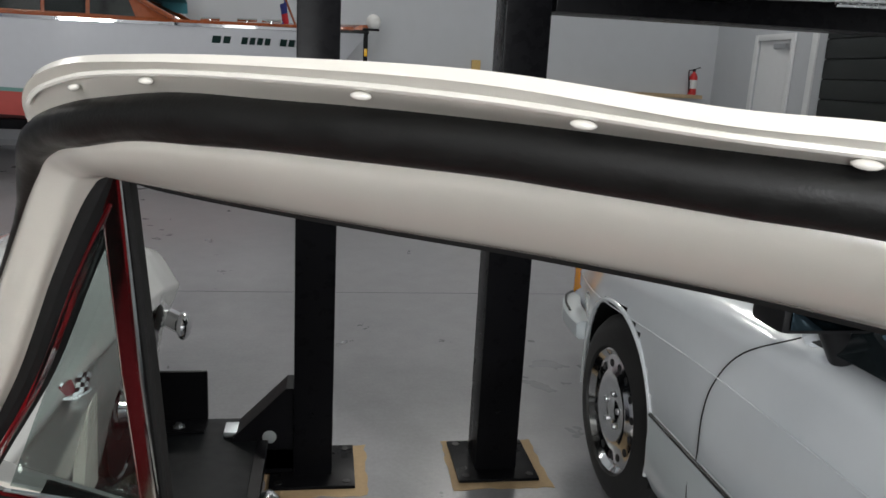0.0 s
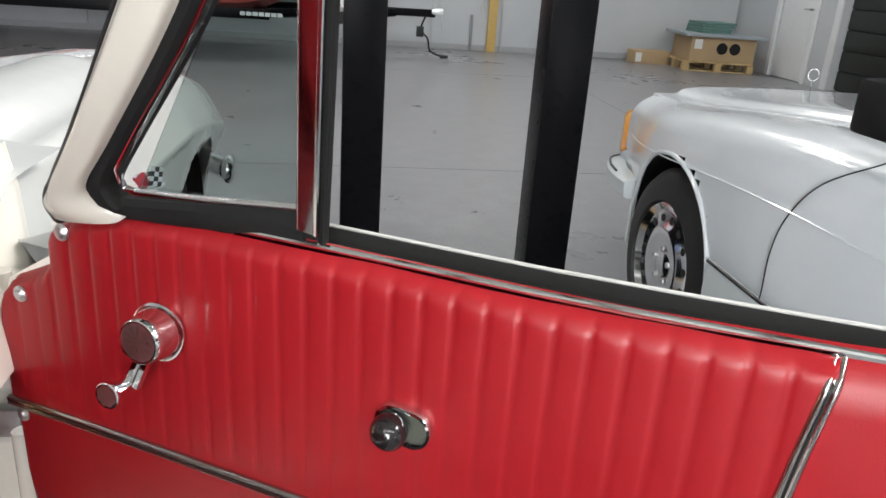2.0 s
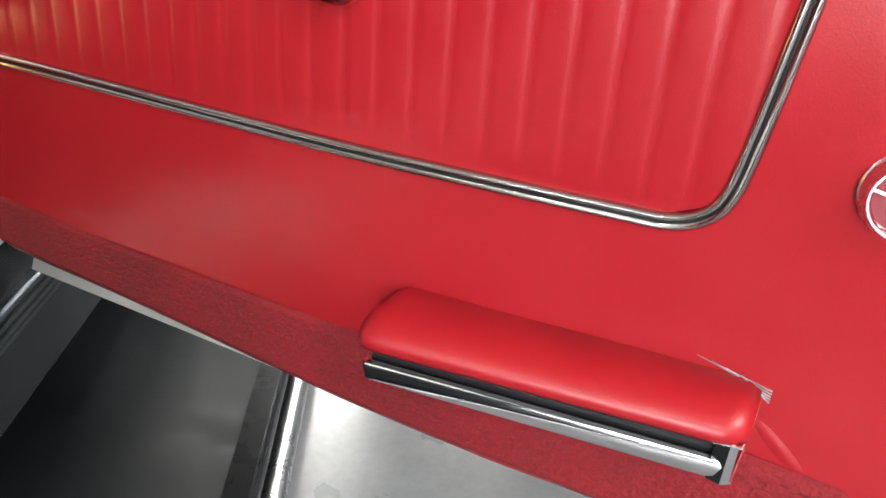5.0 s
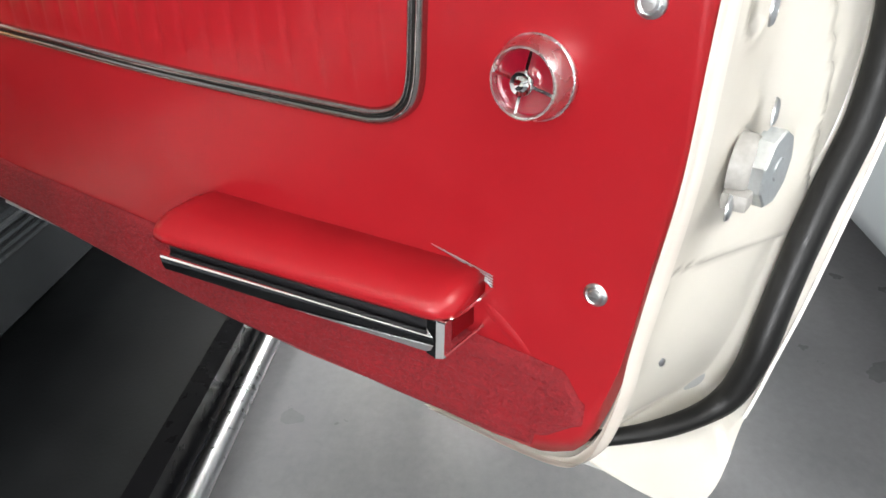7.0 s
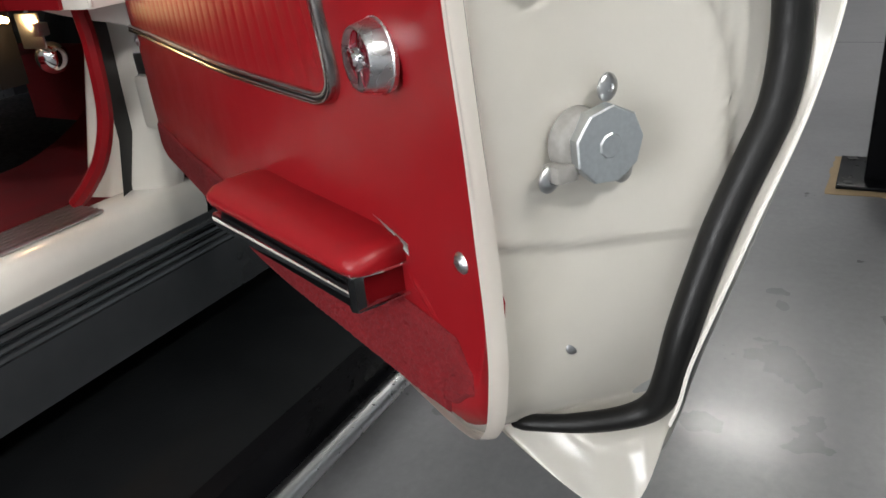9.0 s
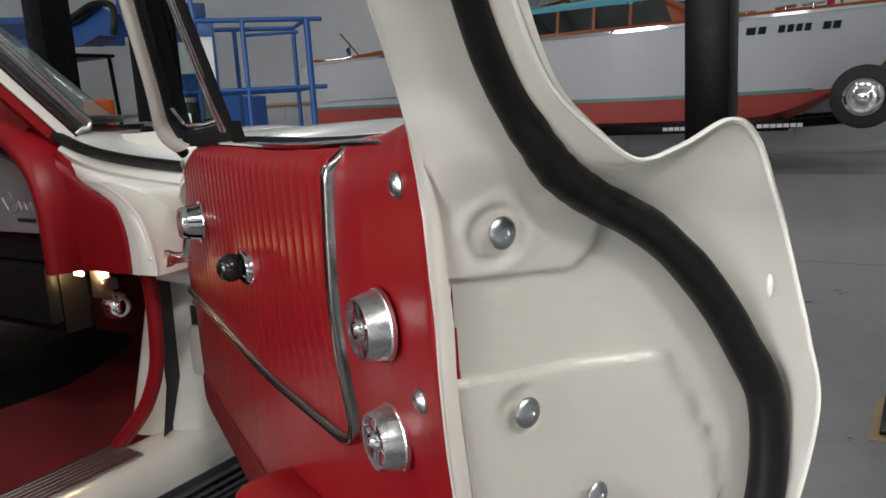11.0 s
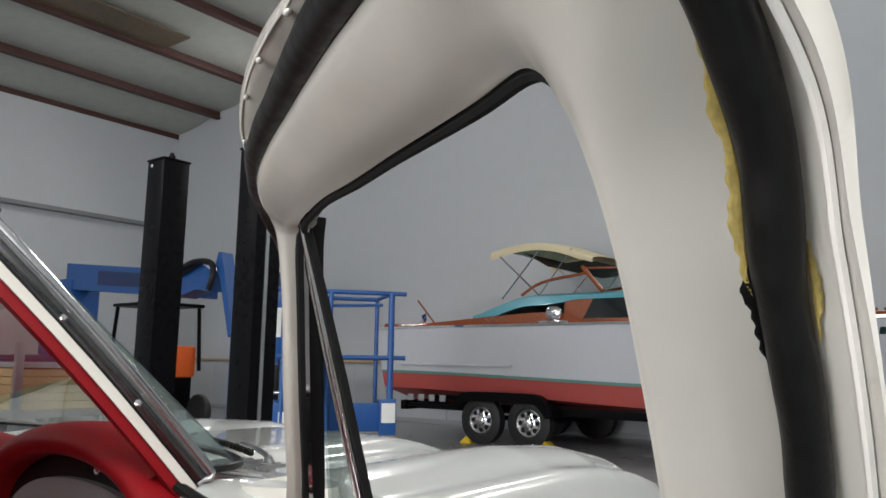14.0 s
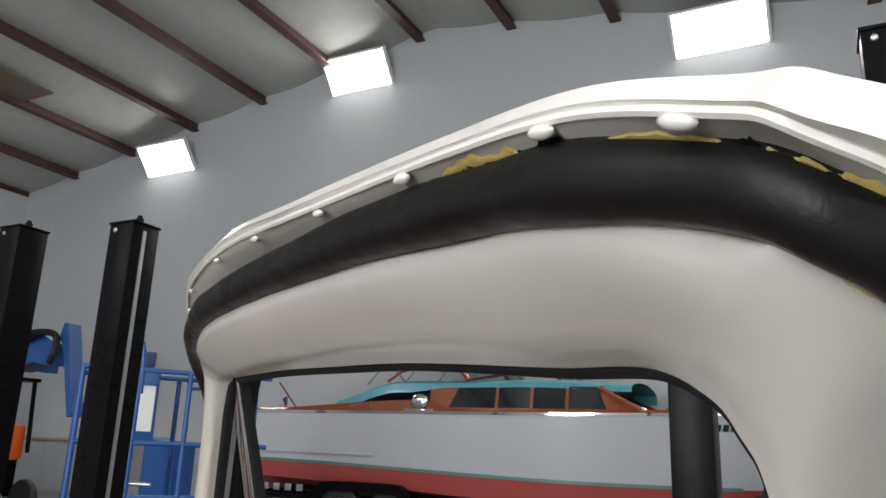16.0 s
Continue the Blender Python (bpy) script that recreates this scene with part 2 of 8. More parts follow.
def box(bm, x0, x1, y0, y1, z0, z1, bev=0.0, m=None):
    vs = [bm.verts.new((x, y, z)) for x in (x0, x1) for y in (y0, y1) for z in (z0, z1)]
    fs = [bm.faces.new([vs[i] for i in q]) for q in ((0, 1, 3, 2), (4, 6, 7, 5), (0, 4, 5, 1), (2, 3, 7, 6), (0, 2, 6, 4), (1, 5, 7, 3))]
    if bev:
        es = list({e for f in fs for e in f.edges})
        r = bmesh.ops.bevel(bm, geom=es, offset=bev, segments=2, affect="EDGES", profile=0.6)
        vs = list({v for f in r["faces"] for v in f.verts} | {v for v in vs if v.is_valid})
    if m:
        bmesh.ops.transform(bm, matrix=m, verts=[v for v in vs if v.is_valid])
    return bm


def B(*a, **k):
    return box(bmesh.new(), *a, **k)


def ring(c, d, r, seg, side=None):
    d = Vector(d).normalized()
    a = d.orthogonal().normalized() if side is None else (Vector(side) - d * Vector(side).dot(d)).normalized()
    b = d.cross(a)
    return [Vector(c) + (a * math.cos(2 * math.pi * i / seg) + b * math.sin(2 * math.pi * i / seg)) * r for i in range(seg)]


def loft(bm, rows, closed=False, caps=False):
    vr = [[bm.verts.new(p) for p in r] for r in rows]
    n = len(vr[0])
    for a, b in zip(vr, vr[1:]):
        for i in range(n if closed else n - 1):
            j = (i + 1) % n
            q = [a[i], a[j], b[j], b[i]]
            bm.faces.new(q)
    if caps:
        bm.faces.new(list(reversed(vr[0])))
        bm.faces.new(vr[-1])
    return vr


def cyl(bm, p0, p1, r0, r1=None, seg=16):
    r1 = r0 if r1 is None else r1
    d = Vector(p1) - Vector(p0)
    loft(bm, [ring(p0, d, r0, seg), ring(p1, d, r1, seg)], True, True)
    return bm


def lathe(bm, p0, d, prof, seg=24):
    """Turned shape: prof is rows of (distance along d, radius)."""
    d = Vector(d).normalized()
    side = d.orthogonal()
    loft(bm, [ring(Vector(p0) + d * a, d, max(r, 1e-4), seg, side) for a, r in prof], True, True)
    return bm


def smooth_path(pts, n=6):
    """Catmull-Rom through the points."""
    p = [Vector(q) for q in pts]
    p = [p[0] * 2 - p[1]] + p + [p[-1] * 2 - p[-2]]
    out = []
    for a, b, c, d in zip(p, p[1:], p[2:], p[3:]):
        for k in range(n):
            t = k / n
            out.append(0.5 * ((2 * b) + (c - a) * t + (2 * a - 5 * b + 4 * c - d) * t * t + (3 * b - a - 3 * c + d) * t ** 3))
    return out + [p[-2]]


def tube(bm, pts, r, seg=10, radii=None, up=(0, 0, 1), flat=1.0):
    pts = [Vector(q) for q in pts]
    rows, side = [], None
    for i, q in enumerate(pts):
        t = (pts[min(i + 1, len(pts) - 1)] - pts[max(i - 1, 0)]).normalized()
        if side is None:
            side = (Vector(up) - t * Vector(up).dot(t))
            side = side.normalized() if side.length > 1e-3 else t.orthogonal().normalized()
        side = (side - t * side.dot(t)).normalized()
        o = t.cross(side)
        rr = radii[i] if radii else r
        rows.append([q + (side * math.cos(2 * math.pi * k / seg) + o * math.sin(2 * math.pi * k / seg) * flat) * rr for k in range(seg)])
    loft(bm, rows, True, True)
    return bm


def strip(bm, pts, prof, normal):
    """Sweeps a closed profile of (across, out) along pts; out is along normal (a vector, or one for each point)."""
    pts = [Vector(q) for q in pts]
    rows = []
    for i, q in enumerate(pts):
        t = (pts[min(i + 1, len(pts) - 1)] - pts[max(i - 1, 0)]).normalized()
        n = Vector(normal[i]) if isinstance(normal, list) else Vector(normal)
        n = (n - t * n.dot(t)).normalized()
        s = t.cross(n)
        rows.append([q + s * a + n * b for a, b in prof])
    loft(bm, rows, True, True)
    return bm


def prism(bm, outline, fn, d0, d1):
    """Outline of (a, b), mapped by fn(a, b, d), between d0 and d1."""
    a = [bm.verts.new(fn(*p, d0)) for p in outline]
    b = [bm.verts.new(fn(*p, d1)) for p in outline]
    n = len(a)
    bm.faces.new(a)
    bm.faces.new(list(reversed(b)))
    for i in range(n):
        bm.faces.new([a[i], b[i], b[(i + 1) % n], a[(i + 1) % n]])
    return bm


def bevel(bm, off, angle=30, seg=2):
    es = [e for e in bm.edges if len(e.link_faces) == 2 and e.calc_face_angle(0) > radians(angle)]
    bmesh.ops.bevel(bm, geom=es, offset=off, segments=seg, affect="EDGES", profile=0.5, clamp_overlap=True)
    return bm


def ball(bm, c, r, u=24, v=16, sx=1, sy=1, sz=1):
    bmesh.ops.create_uvsphere(bm, u_segments=u, v_segments=v, radius=r, matrix=Matrix.Translation(c) @ Matrix.Diagonal((sx, sy, sz, 1)))
    return bm


def sstep(t):
    t = min(max(t, 0), 1)
    return t * t * (3 - 2 * t)


def lerp(xs, ys):
    return lambda v: float(np.interp(v, xs, ys))

# the hall --------------------------------------------------------------------
bm = bmesh.new()
box(bm, WEST - 0.3, EAST + 0.3, SOUTH - 0.3, NORTH + 0.3, -0.25, 0.0)
setting("floor", bm, FLOORMAT, "polished grey concrete hall floor with faint joints", "floor")
# saw-cut joints: thin dark fillets lying 1 mm proud
bm = bmesh.new()
JOINT = mat("joint_filler", (0.10, 0.10, 0.105), 0.6, vary=0.2, scale=4)
for y in (-6.1, -1.2, 3.85, 8.6):
    box(bm, WEST, EAST, y - 0.003, y + 0.003, -0.002, 0.0008)
for x in (-14.0, -9.2, -4.4, 3.2):
    box(bm, x - 0.003, x + 0.003, SOUTH, NORTH, -0.002, 0.0006)
setting("trim_floor_joints", bm, JOINT, "thin dark saw-cut joints in the concrete floor", "floor joint")


def gable(y0, y1):
    bm = bmesh.new()
    return prism(bm, [(WEST - 0.25, 0), (EAST + 0.25, 0), (EAST + 0.25, EAVES + 0.3), (RIDGE_X, RIDGE + 0.3), (WEST - 0.25, EAVES + 0.3)],
                 lambda a, b, d: (a, d, b), y0, y1)


setting("wall_north", gable(NORTH, NORTH + 0.25), WALLMAT, "tall white panelled gable wall of the hall", "wall")
# gate gap in this wall is made up, only to admit the fill
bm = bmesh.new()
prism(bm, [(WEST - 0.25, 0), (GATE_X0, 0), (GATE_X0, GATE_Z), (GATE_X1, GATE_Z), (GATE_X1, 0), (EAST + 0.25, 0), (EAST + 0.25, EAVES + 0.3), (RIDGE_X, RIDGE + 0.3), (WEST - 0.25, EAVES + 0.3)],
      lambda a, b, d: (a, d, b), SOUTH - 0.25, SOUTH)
setting("wall_south", bm, WALLMAT, "tall white gable wall with an added gate opening for fill light", "wall")
bm = bmesh.new()
box(bm, WEST - 0.25, WEST, SOUTH, NORTH, 0, 4.95)
setting("wall_west", bm, WALLMAT, "white lower side wall of the hall", "wall")
bm = bmesh.new()
box(bm, WEST - 0.25, WEST + 0.22, SOUTH, NORTH, 5.0, EAVES + 0.15)
setting("wall_west_upper", bm, WALLMAT, "white upper side wall, proud of the lower one", "wall")
bm = bmesh.new()
box(bm, WEST - 0.2, WEST + 0.26, SOUTH, NORTH, 4.9, 5.0)
setting("trim_west_ledge", bm, mat("grey_steel_ledge", (0.22, 0.23, 0.24), 0.5, vary=0.1), "grey steel ledge along the side wall", "ledge")
# east wall with a white door and a dark roll-up opening
bm = bmesh.new()
D0, D1, G0, G1 = 9.35, 10.2, 4.2, 8.75
box(bm, EAST, EAST + 0.25, D1, NORTH, 0, EAVES + 0.3)
box(bm, EAST, EAST + 0.25, G1, D0, 0, EAVES + 0.3)
# gap from GATE_Y0 to GATE_Y1 is an added, unseen gate for fill
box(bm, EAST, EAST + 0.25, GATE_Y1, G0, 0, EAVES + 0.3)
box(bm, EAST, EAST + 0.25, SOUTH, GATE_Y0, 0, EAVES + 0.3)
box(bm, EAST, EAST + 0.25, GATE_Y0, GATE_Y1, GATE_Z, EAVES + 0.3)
box(bm, EAST, EAST + 0.25, D0, D1, 2.1, EAVES + 0.3)
box(bm, EAST, EAST + 0.25, G0, G1, 4.2, EAVES + 0.3)
setting("wall_east", bm, WALLMAT, "white side wall with a door, roll-up opening and added fill-light gate", "wall")
bm = bmesh.new()
box(bm, EAST + 0.14, EAST + 0.2, G0, G1, 0.0, 4.2)
for k in range(16):
    box(bm, EAST + 0.10, EAST + 0.14, G0 + 0.02, G1 - 0.02, 0.02 + k * 0.26, 0.26 + k * 0.26, 0.01)
setting("door_rollup", bm, DARKVOID, "dark closed roll-up door in the side wall", "door")
bm = bmesh.new()
for y in (D0 - 0.09, D1):
    box(bm, EAST - 0.03, EAST - 0.002, y, y + 0.09, 0, 2.19, 0.004)
box(bm, EAST - 0.03, EAST - 0.002, D0, D1, 2.1, 2.19, 0.004)
box(bm, EAST - 0.03, EAST - 0.002, G1, G1 + 0.12, 0, 4.3, 0.004)
setting("trim_door_frames", bm, DOORMAT, "white painted door and opening frames", "door frame")
door = thing("door_1", "closed white personnel door in the side wall", "door", kind="structure")
part("door_leaf", B(EAST + 0.02, EAST + 0.07, D0 + 0.004, D1 - 0.004, 0.01, 2.095, 0.004), DOORMAT, door)
part("door_closer", B(EAST - 0.04, EAST + 0.015, D0 + 0.1, D0 + 0.4, 1.98, 2.05, 0.006), BRUSHED, door, "grey door closer")
bm = bmesh.new()
cyl(bm, (EAST + 0.02, D0 + 0.08, 1.0), (EAST - 0.05, D0 + 0.08, 1.0), 0.012)
cyl(bm, (EAST - 0.045, D0 + 0.07, 1.0), (EAST - 0.045, D0 + 0.2, 1.0), 0.011)
part("door_handle", bm, BRUSHED, door, "steel lever handle")

# wainscot panels with a timber ledge along the north wall, and a yellow corner post
for i in range(10):
    x0 = WEST + 0.06 + i * 2.555
    setting("panel_wainscot", B(x0, min(x0 + 2.545, EAST - 0.01), NORTH - 0.03, NORTH - 0.003, 0.0, 1.18, 0.004), WALLMAT, "white wainscot sheet under the timber ledge", "wall panel")
setting("trim_ledge_north", B(WEST, 6.72, NORTH - 0.16, NORTH - 0.003, 1.19, 1.25, 0.006), WOODLEDGE, "pale timber ledge along the white wall", "ledge")
setting("trim_ledge_west", B(WEST + 0.003, WEST + 0.15, 3.0, NORTH - 0.2, 1.19, 1.25, 0.006), WOODLEDGE, "pale timber ledge along the side wall", "ledge")
setting("trim_wall_base", B(WEST, EAST - 0.02, NORTH - 0.045, NORTH - 0.031, 0.0, 0.09, 0.003), mat("grey_base_strip", (0.40, 0.41, 0.43), 0.5), "grey strip along the foot of the wall", "baseboard")
col = thing("wall_column", "yellow-painted steel conduit board on the wall", "column")
part("post_board", B(2.78, 2.92, NORTH - 0.11, NORTH - 0.048, 0, 1.62, 0.005), mat("yellow_timber", (0.62, 0.42, 0.13), 0.5, vary=0.1, scale=4), col)
bm = bmesh.new()
box(bm, 2.95, 3.05, NORTH - 0.14, NORTH - 0.048, 1.0, 1.35, 0.006)
tube(bm, [(3.0, NORTH - 0.08, 1.0), (3.0, NORTH - 0.08, 0.0)], 0.012)
tube(bm, smooth_path([(2.98, NORTH - 0.12, 1.05), (2.72, NORTH - 0.14, 0.75), (2.7, NORTH - 0.14, 0.5), (2.66, NORTH - 0.12, 0.7), (2.9, NORTH - 0.12, 1.0)], 6), 0.008)
part("socket_box", bm, BRUSHED, col, "grey socket box with conduit and cable")
part("hung_pole", B(2.5, 2.54, NORTH - 0.10, NORTH - 0.06, 0.01, 0.55, 0.006), mat("grey_pole", (0.25, 0.27, 0.3), 0.5), col)

# ceiling: insulation sheets between purlins that run north
bm = bmesh.new()
n = 40
for x0, x1 in ((WEST - 0.2, RIDGE_X), (RIDGE_X, EAST + 0.2)):
    rows = []
    for i in range(n + 1):
        y = SOUTH - 0.2 + (NORTH - SOUTH + 0.4) * i / n
        row = []
        for k in range(49):
            x = x0 + (x1 - x0) * k / 48
            f = ((x - WEST) % 2.05) / 2.05
            sag = 0.09 * math.sin(math.pi * f) + 0.02 * noise.noise((x * 0.8, y * 0.8, 1.0))
            row.append((x, y, roof_z(x) - 0.02 - sag))
        rows.append(row)
    loft(bm, rows)
setting("ceiling", bm, INSUL, "sagging white insulation sheets under the metal roof", "ceiling")
bm = bmesh.new()
box(bm, WEST - 0.2, EAST + 0.2, SOUTH - 0.2, NORTH + 0.2, RIDGE + 0.35, RIDGE + 0.45)
setting("roof", bm, PURLINMAT, "closed metal roof above the ceiling", "roof")
xs = [WEST + 0.1 + 2.05 * k for k in range(13)]
for x in xs:
    z = roof_z(x) - 0.10
    bm = bmesh.new()
    box(bm, x - 0.035, x + 0.035, SOUTH, NORTH - 0.005, z - 0.12, z + 0.05)
    box(bm, x - 0.10, x + 0.10, SOUTH, NORTH - 0.006, z - 0.145, z - 0.12)
    ob = part("purlin", bm, PURLINMAT)
    tagged(ob, "dark red-oxide steel roof purlin", "purlin", "roof purlins", "structure")
setting("ceiling_patch", B(-14.6, -13.35, 5.2, 8.4, roof_z(-14.0) - 0.2, roof_z(-14.0) - 0.16, m=None), mat("brown_board", (0.16, 0.12, 0.08), 0.7, vary=0.3, scale=3), "brown board patch between two purlins", "ceiling")
bm = bmesh.new()
box(bm, WEST, WEST + 0.25, SOUTH, NORTH, EAVES - 0.15, EAVES + 0.1)
setting("trim_eave_beam", bm, PURLINMAT, "dark steel beam along the eaves", "beam")

# lamp fittings: north ones real, south and east ones added as fill
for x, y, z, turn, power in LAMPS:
    lamp = thing("wall_lamp", "lit rectangular LED flood lamp, real on north wall, added fill elsewhere", "lamp", pose(x, y, z, 0, 0, turn), "wall flood lamps")
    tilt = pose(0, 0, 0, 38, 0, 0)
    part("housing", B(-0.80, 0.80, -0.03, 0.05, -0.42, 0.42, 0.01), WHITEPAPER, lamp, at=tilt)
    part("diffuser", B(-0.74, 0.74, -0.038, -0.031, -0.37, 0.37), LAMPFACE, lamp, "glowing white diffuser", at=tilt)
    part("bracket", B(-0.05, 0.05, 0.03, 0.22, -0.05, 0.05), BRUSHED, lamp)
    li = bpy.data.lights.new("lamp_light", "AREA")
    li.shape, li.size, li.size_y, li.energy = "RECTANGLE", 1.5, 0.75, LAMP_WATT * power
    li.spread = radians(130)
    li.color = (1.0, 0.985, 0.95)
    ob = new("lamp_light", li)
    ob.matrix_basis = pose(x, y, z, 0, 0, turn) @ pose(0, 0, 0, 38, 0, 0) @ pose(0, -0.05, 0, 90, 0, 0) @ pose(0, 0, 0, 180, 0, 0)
# four-post lifts ---------------------------------------------------------------
def lift_post(x, y, top, w, label, group="lift posts", gusset=0):
    th = thing("lift_post", label, "lift post", pose(x, y, 0), group)
    h = w / 2
    bm = bmesh.new()
    box(bm, -h, h, -h, h, 0.012, top, 0.006)
    part("column", bm, BLACKPAINT, th)
    part("base_plate", B(-0.145, 0.145, -0.145, 0.145, 0.002, 0.014, 0.003), BLACKPAINT, th)
    for sx in (-1, 1):
        for sy in (-1, 1):
            bm = bmesh.new()
            lathe(bm, (sx * 0.115, sy * 0.115, 0.0142), (0, 0, 1), [(0, 0.014), (0.002, 0.013), (0.0022, 0.007)], 12)
            part("bolt_hole", bm, RUBBER, th)
    bm = bmesh.new()
    box(bm, -h - 0.006, h + 0.006, -h - 0.006, h + 0.006, top, top + 0.012, 0.003)
    cyl(bm, (h * 0.3, 0, top + 0.012), (h * 0.3, 0, top + 0.06), 0.012)
    cyl(bm, (h * 0.3, 0, top + 0.03), (h * 0.3, 0, top + 0.045), 0.02, seg=6)
    part("top_cap", bm, BLACKPAINT, th)
    part("rivet", lathe(bmesh.new(), (-h * 0.5, -h - 0.0005, top - 0.03), (0, -1, 0), [(0, 0.012), (0.004, 0.009), (0.005, 0.001)], 12), ZINC, th)
    part("rivet", lathe(bmesh.new(), (-h * 0.1, -h - 0.0005, 0.24), (0, -1, 0), [(0, 0.008), (0.003, 0.006), (0.004, 0.001)], 10), BLACKPAINT, th)
    return th


lift_post(0.492, 1.655, 2.12, 0.132, "glossy black square steel lift post on cardboard")
lift_post(1.142, 1.668, 2.60, 0.150, "glossy black square steel post of the raised lift")
POST4 = lift_post(-2.18, 1.66, 2.30, 0.164, "glossy black lift post with a pale cable strip")
part("cable_strip", B(0.0825, 0.088, -0.02, 0.0, 0.3, 2.27), ZINC, POST4, "pale strip along the post")
lift_post(-3.154, 1.72, 2.395, 0.177, "glossy black square steel lift post")
for i, (x, y) in enumerate(((0.497, 1.655), (1.142, 1.668))):
    random.seed(5 + i)
    out = []
    for k in range(44):
        a = k / 44 * 4
        s, f = int(a), a - int(a)
        c = ((-1, -1), (1, -1), (1, 1), (-1, 1))
        px, py = [c[s][j] + (c[(s + 1) % 4][j] - c[s][j]) * f for j in (0, 1)]
        r = 0.175 + random.uniform(-0.007, 0.007)
        out.append((x + px * r + 0.01, y + py * r - 0.012))
    bm = prism(bmesh.new(), out, lambda a, b, d: (a, b, d), 0.0005, 0.0018)
    ob = part("cardboard_pad", bm, CARDBOARD)
    tagged(ob, "torn brown cardboard pad under a lift post", "cardboard", "cardboard pads")

lift = thing("lift_runway", "lowered dark lift runway under the white sports car", "car lift", pose(0, 0, 0))
bm = bmesh.new()
box(bm, -0.30, 0.305, -3.2, 1.78, 0.115, 0.140, 0.004)
part("deck", bm, DARKDECK, lift)
bm = bmesh.new()
strip(bm, [(0.305, -3.2, 0.10), (0.305, 1.78, 0.10)], [(-0.045, 0.0), (0.028, 0.0), (0.038, 0.006), (0.040, 0.016), (0.034, 0.030), (-0.045, 0.036)], (1, 0, 0))
part("side_rail", bm, BLACKPAINT, lift)
bm = bmesh.new()
tube(bm, [(0.36, -3.2, 0.066), (0.36, 1.30, 0.066)], 0.019, 14)
part("conduit_tube", bm, STEEL, lift, "bright steel tube beside the runway")
bm = bmesh.new()
cyl(bm, (0.36, 1.26, 0.066), (0.36, 1.35, 0.066), 0.028)
cyl(bm, (0.36, 1.35, 0.066), (0.36, 1.38, 0.066), 0.034, 0.02)
part("tube_fitting", bm, BRUSHED, lift)
bm = bmesh.new()
box(bm, -0.28, 0.12, 1.755, 1.775, 0.145, 0.33, 0.008, m=Matrix.Translation((0, 0.0, 0)))
box(bm, -0.28, 0.12, 1.66, 1.76, 0.141, 0.149, 0.002)
part("wheel_stop", bm, BLACKPAINT, lift, "upright black wheel stop plate")
for x in (-0.22, 0.03):
    part("stop_bolt", lathe(bmesh.new(), (x, 1.70, 0.149), (0, 0, 1), [(0, 0.022), (0.003, 0.022), (0.004, 0.013), (0.014, 0.012), (0.015, 0.001)], 6), ZINC, lift)
bm = bmesh.new()
prism(bm, [(0.22, 0.02), (0.44, 0.02), (0.44, 0.33), (0.40, 0.33), (0.26, 0.19), (0.22, 0.15)], lambda a, b, d: (a, d, b), 1.60, 1.72)
bevel(bm, 0.004)
part("corner_bracket", bm, BLACKPAINT, lift, "black chamfered bracket beside the post")
part("bracket_cap", lathe(bmesh.new(), (0.345, 1.599, 0.155), (0, -1, 0), [(0, 0.024), (0.002, 0.023), (0.003, 0.001)], 16), ZINC, lift)
part("bracket_bar", B(0.19, 0.30, 1.62, 1.70, 0.145, 0.165, 0.004), ZINC, lift)
bm = bmesh.new()
box(bm, -1.9, 0.43, 1.60, 1.72, 0.03, 0.112, 0.005)
part("cross_beam", bm, BLACKPAINT, lift)
bm = bmesh.new()
box(bm, -1.86, -1.26, -3.2, 1.78, 0.115, 0.140, 0.004)
part("far_deck", bm, DARKDECK, lift)
part("leg_plate", B(-0.25, 0.25, -2.9, -2.75, 0.0, 0.114), BLACKPAINT, lift)

up = thing("raised_runway", "black raised lift runways over the pale saloon", "car lift", pose(0, 0, 0))
for x0 in (1.24, 3.0):
    bm = bmesh.new()
    box(bm, x0, x0 + 0.55, 0.55, 1.80, 1.66, 1.80, 0.006)
    part("raised_deck", bm, BLACKPAINT, up)
part("drip_tray", B(1.795, 2.995, 0.6, 1.56, 1.68, 1.72, 0.006), BLACKPAINT, up, "black tray between the runways")
bm = bmesh.new()
box(bm, 1.225, 3.7, 1.58, 1.74, 1.60, 1.82, 0.006)
part("raised_beam", bm, BLACKPAINT, up)
bm = bmesh.new()
tube(bm, [(1.4, 1.3, 1.645), (3.3, 0.6, 1.645)], 0.012)
tube(bm, [(1.95, 1.25, 1.645), (3.4, 0.9, 1.645)], 0.010)
part("cable_tube", bm, STEEL, up)
# the white sports car: an empty at its base; the open door is a part of it -----------------
CAR_AT = Matrix.Translation((-0.84, 0.2, 0.14))
car = thing("sports_car", "white vintage coupe with red interior, passenger door open, on lift", "car", CAR_AT)


def cpart(name, bm, material, label="", angle=38):
    """A part of the sports car, given in the hall's axes."""
    ob = part(name, bm, material, car, label, angle)
    ob.matrix_basis = CAR_AT.inverted()
    return ob


# the door, in its own axes: x from hinge to latch, y outward, z up
OPEN = pose(0, 0, 0, 0, 0, -30)


def panel_y(x, z):
    """The trim panel bends outward a little at its lower rear corner."""
    return 0.034 * sstep((x - 0.50) / 0.42) * sstep((0.88 - z) / 0.26)


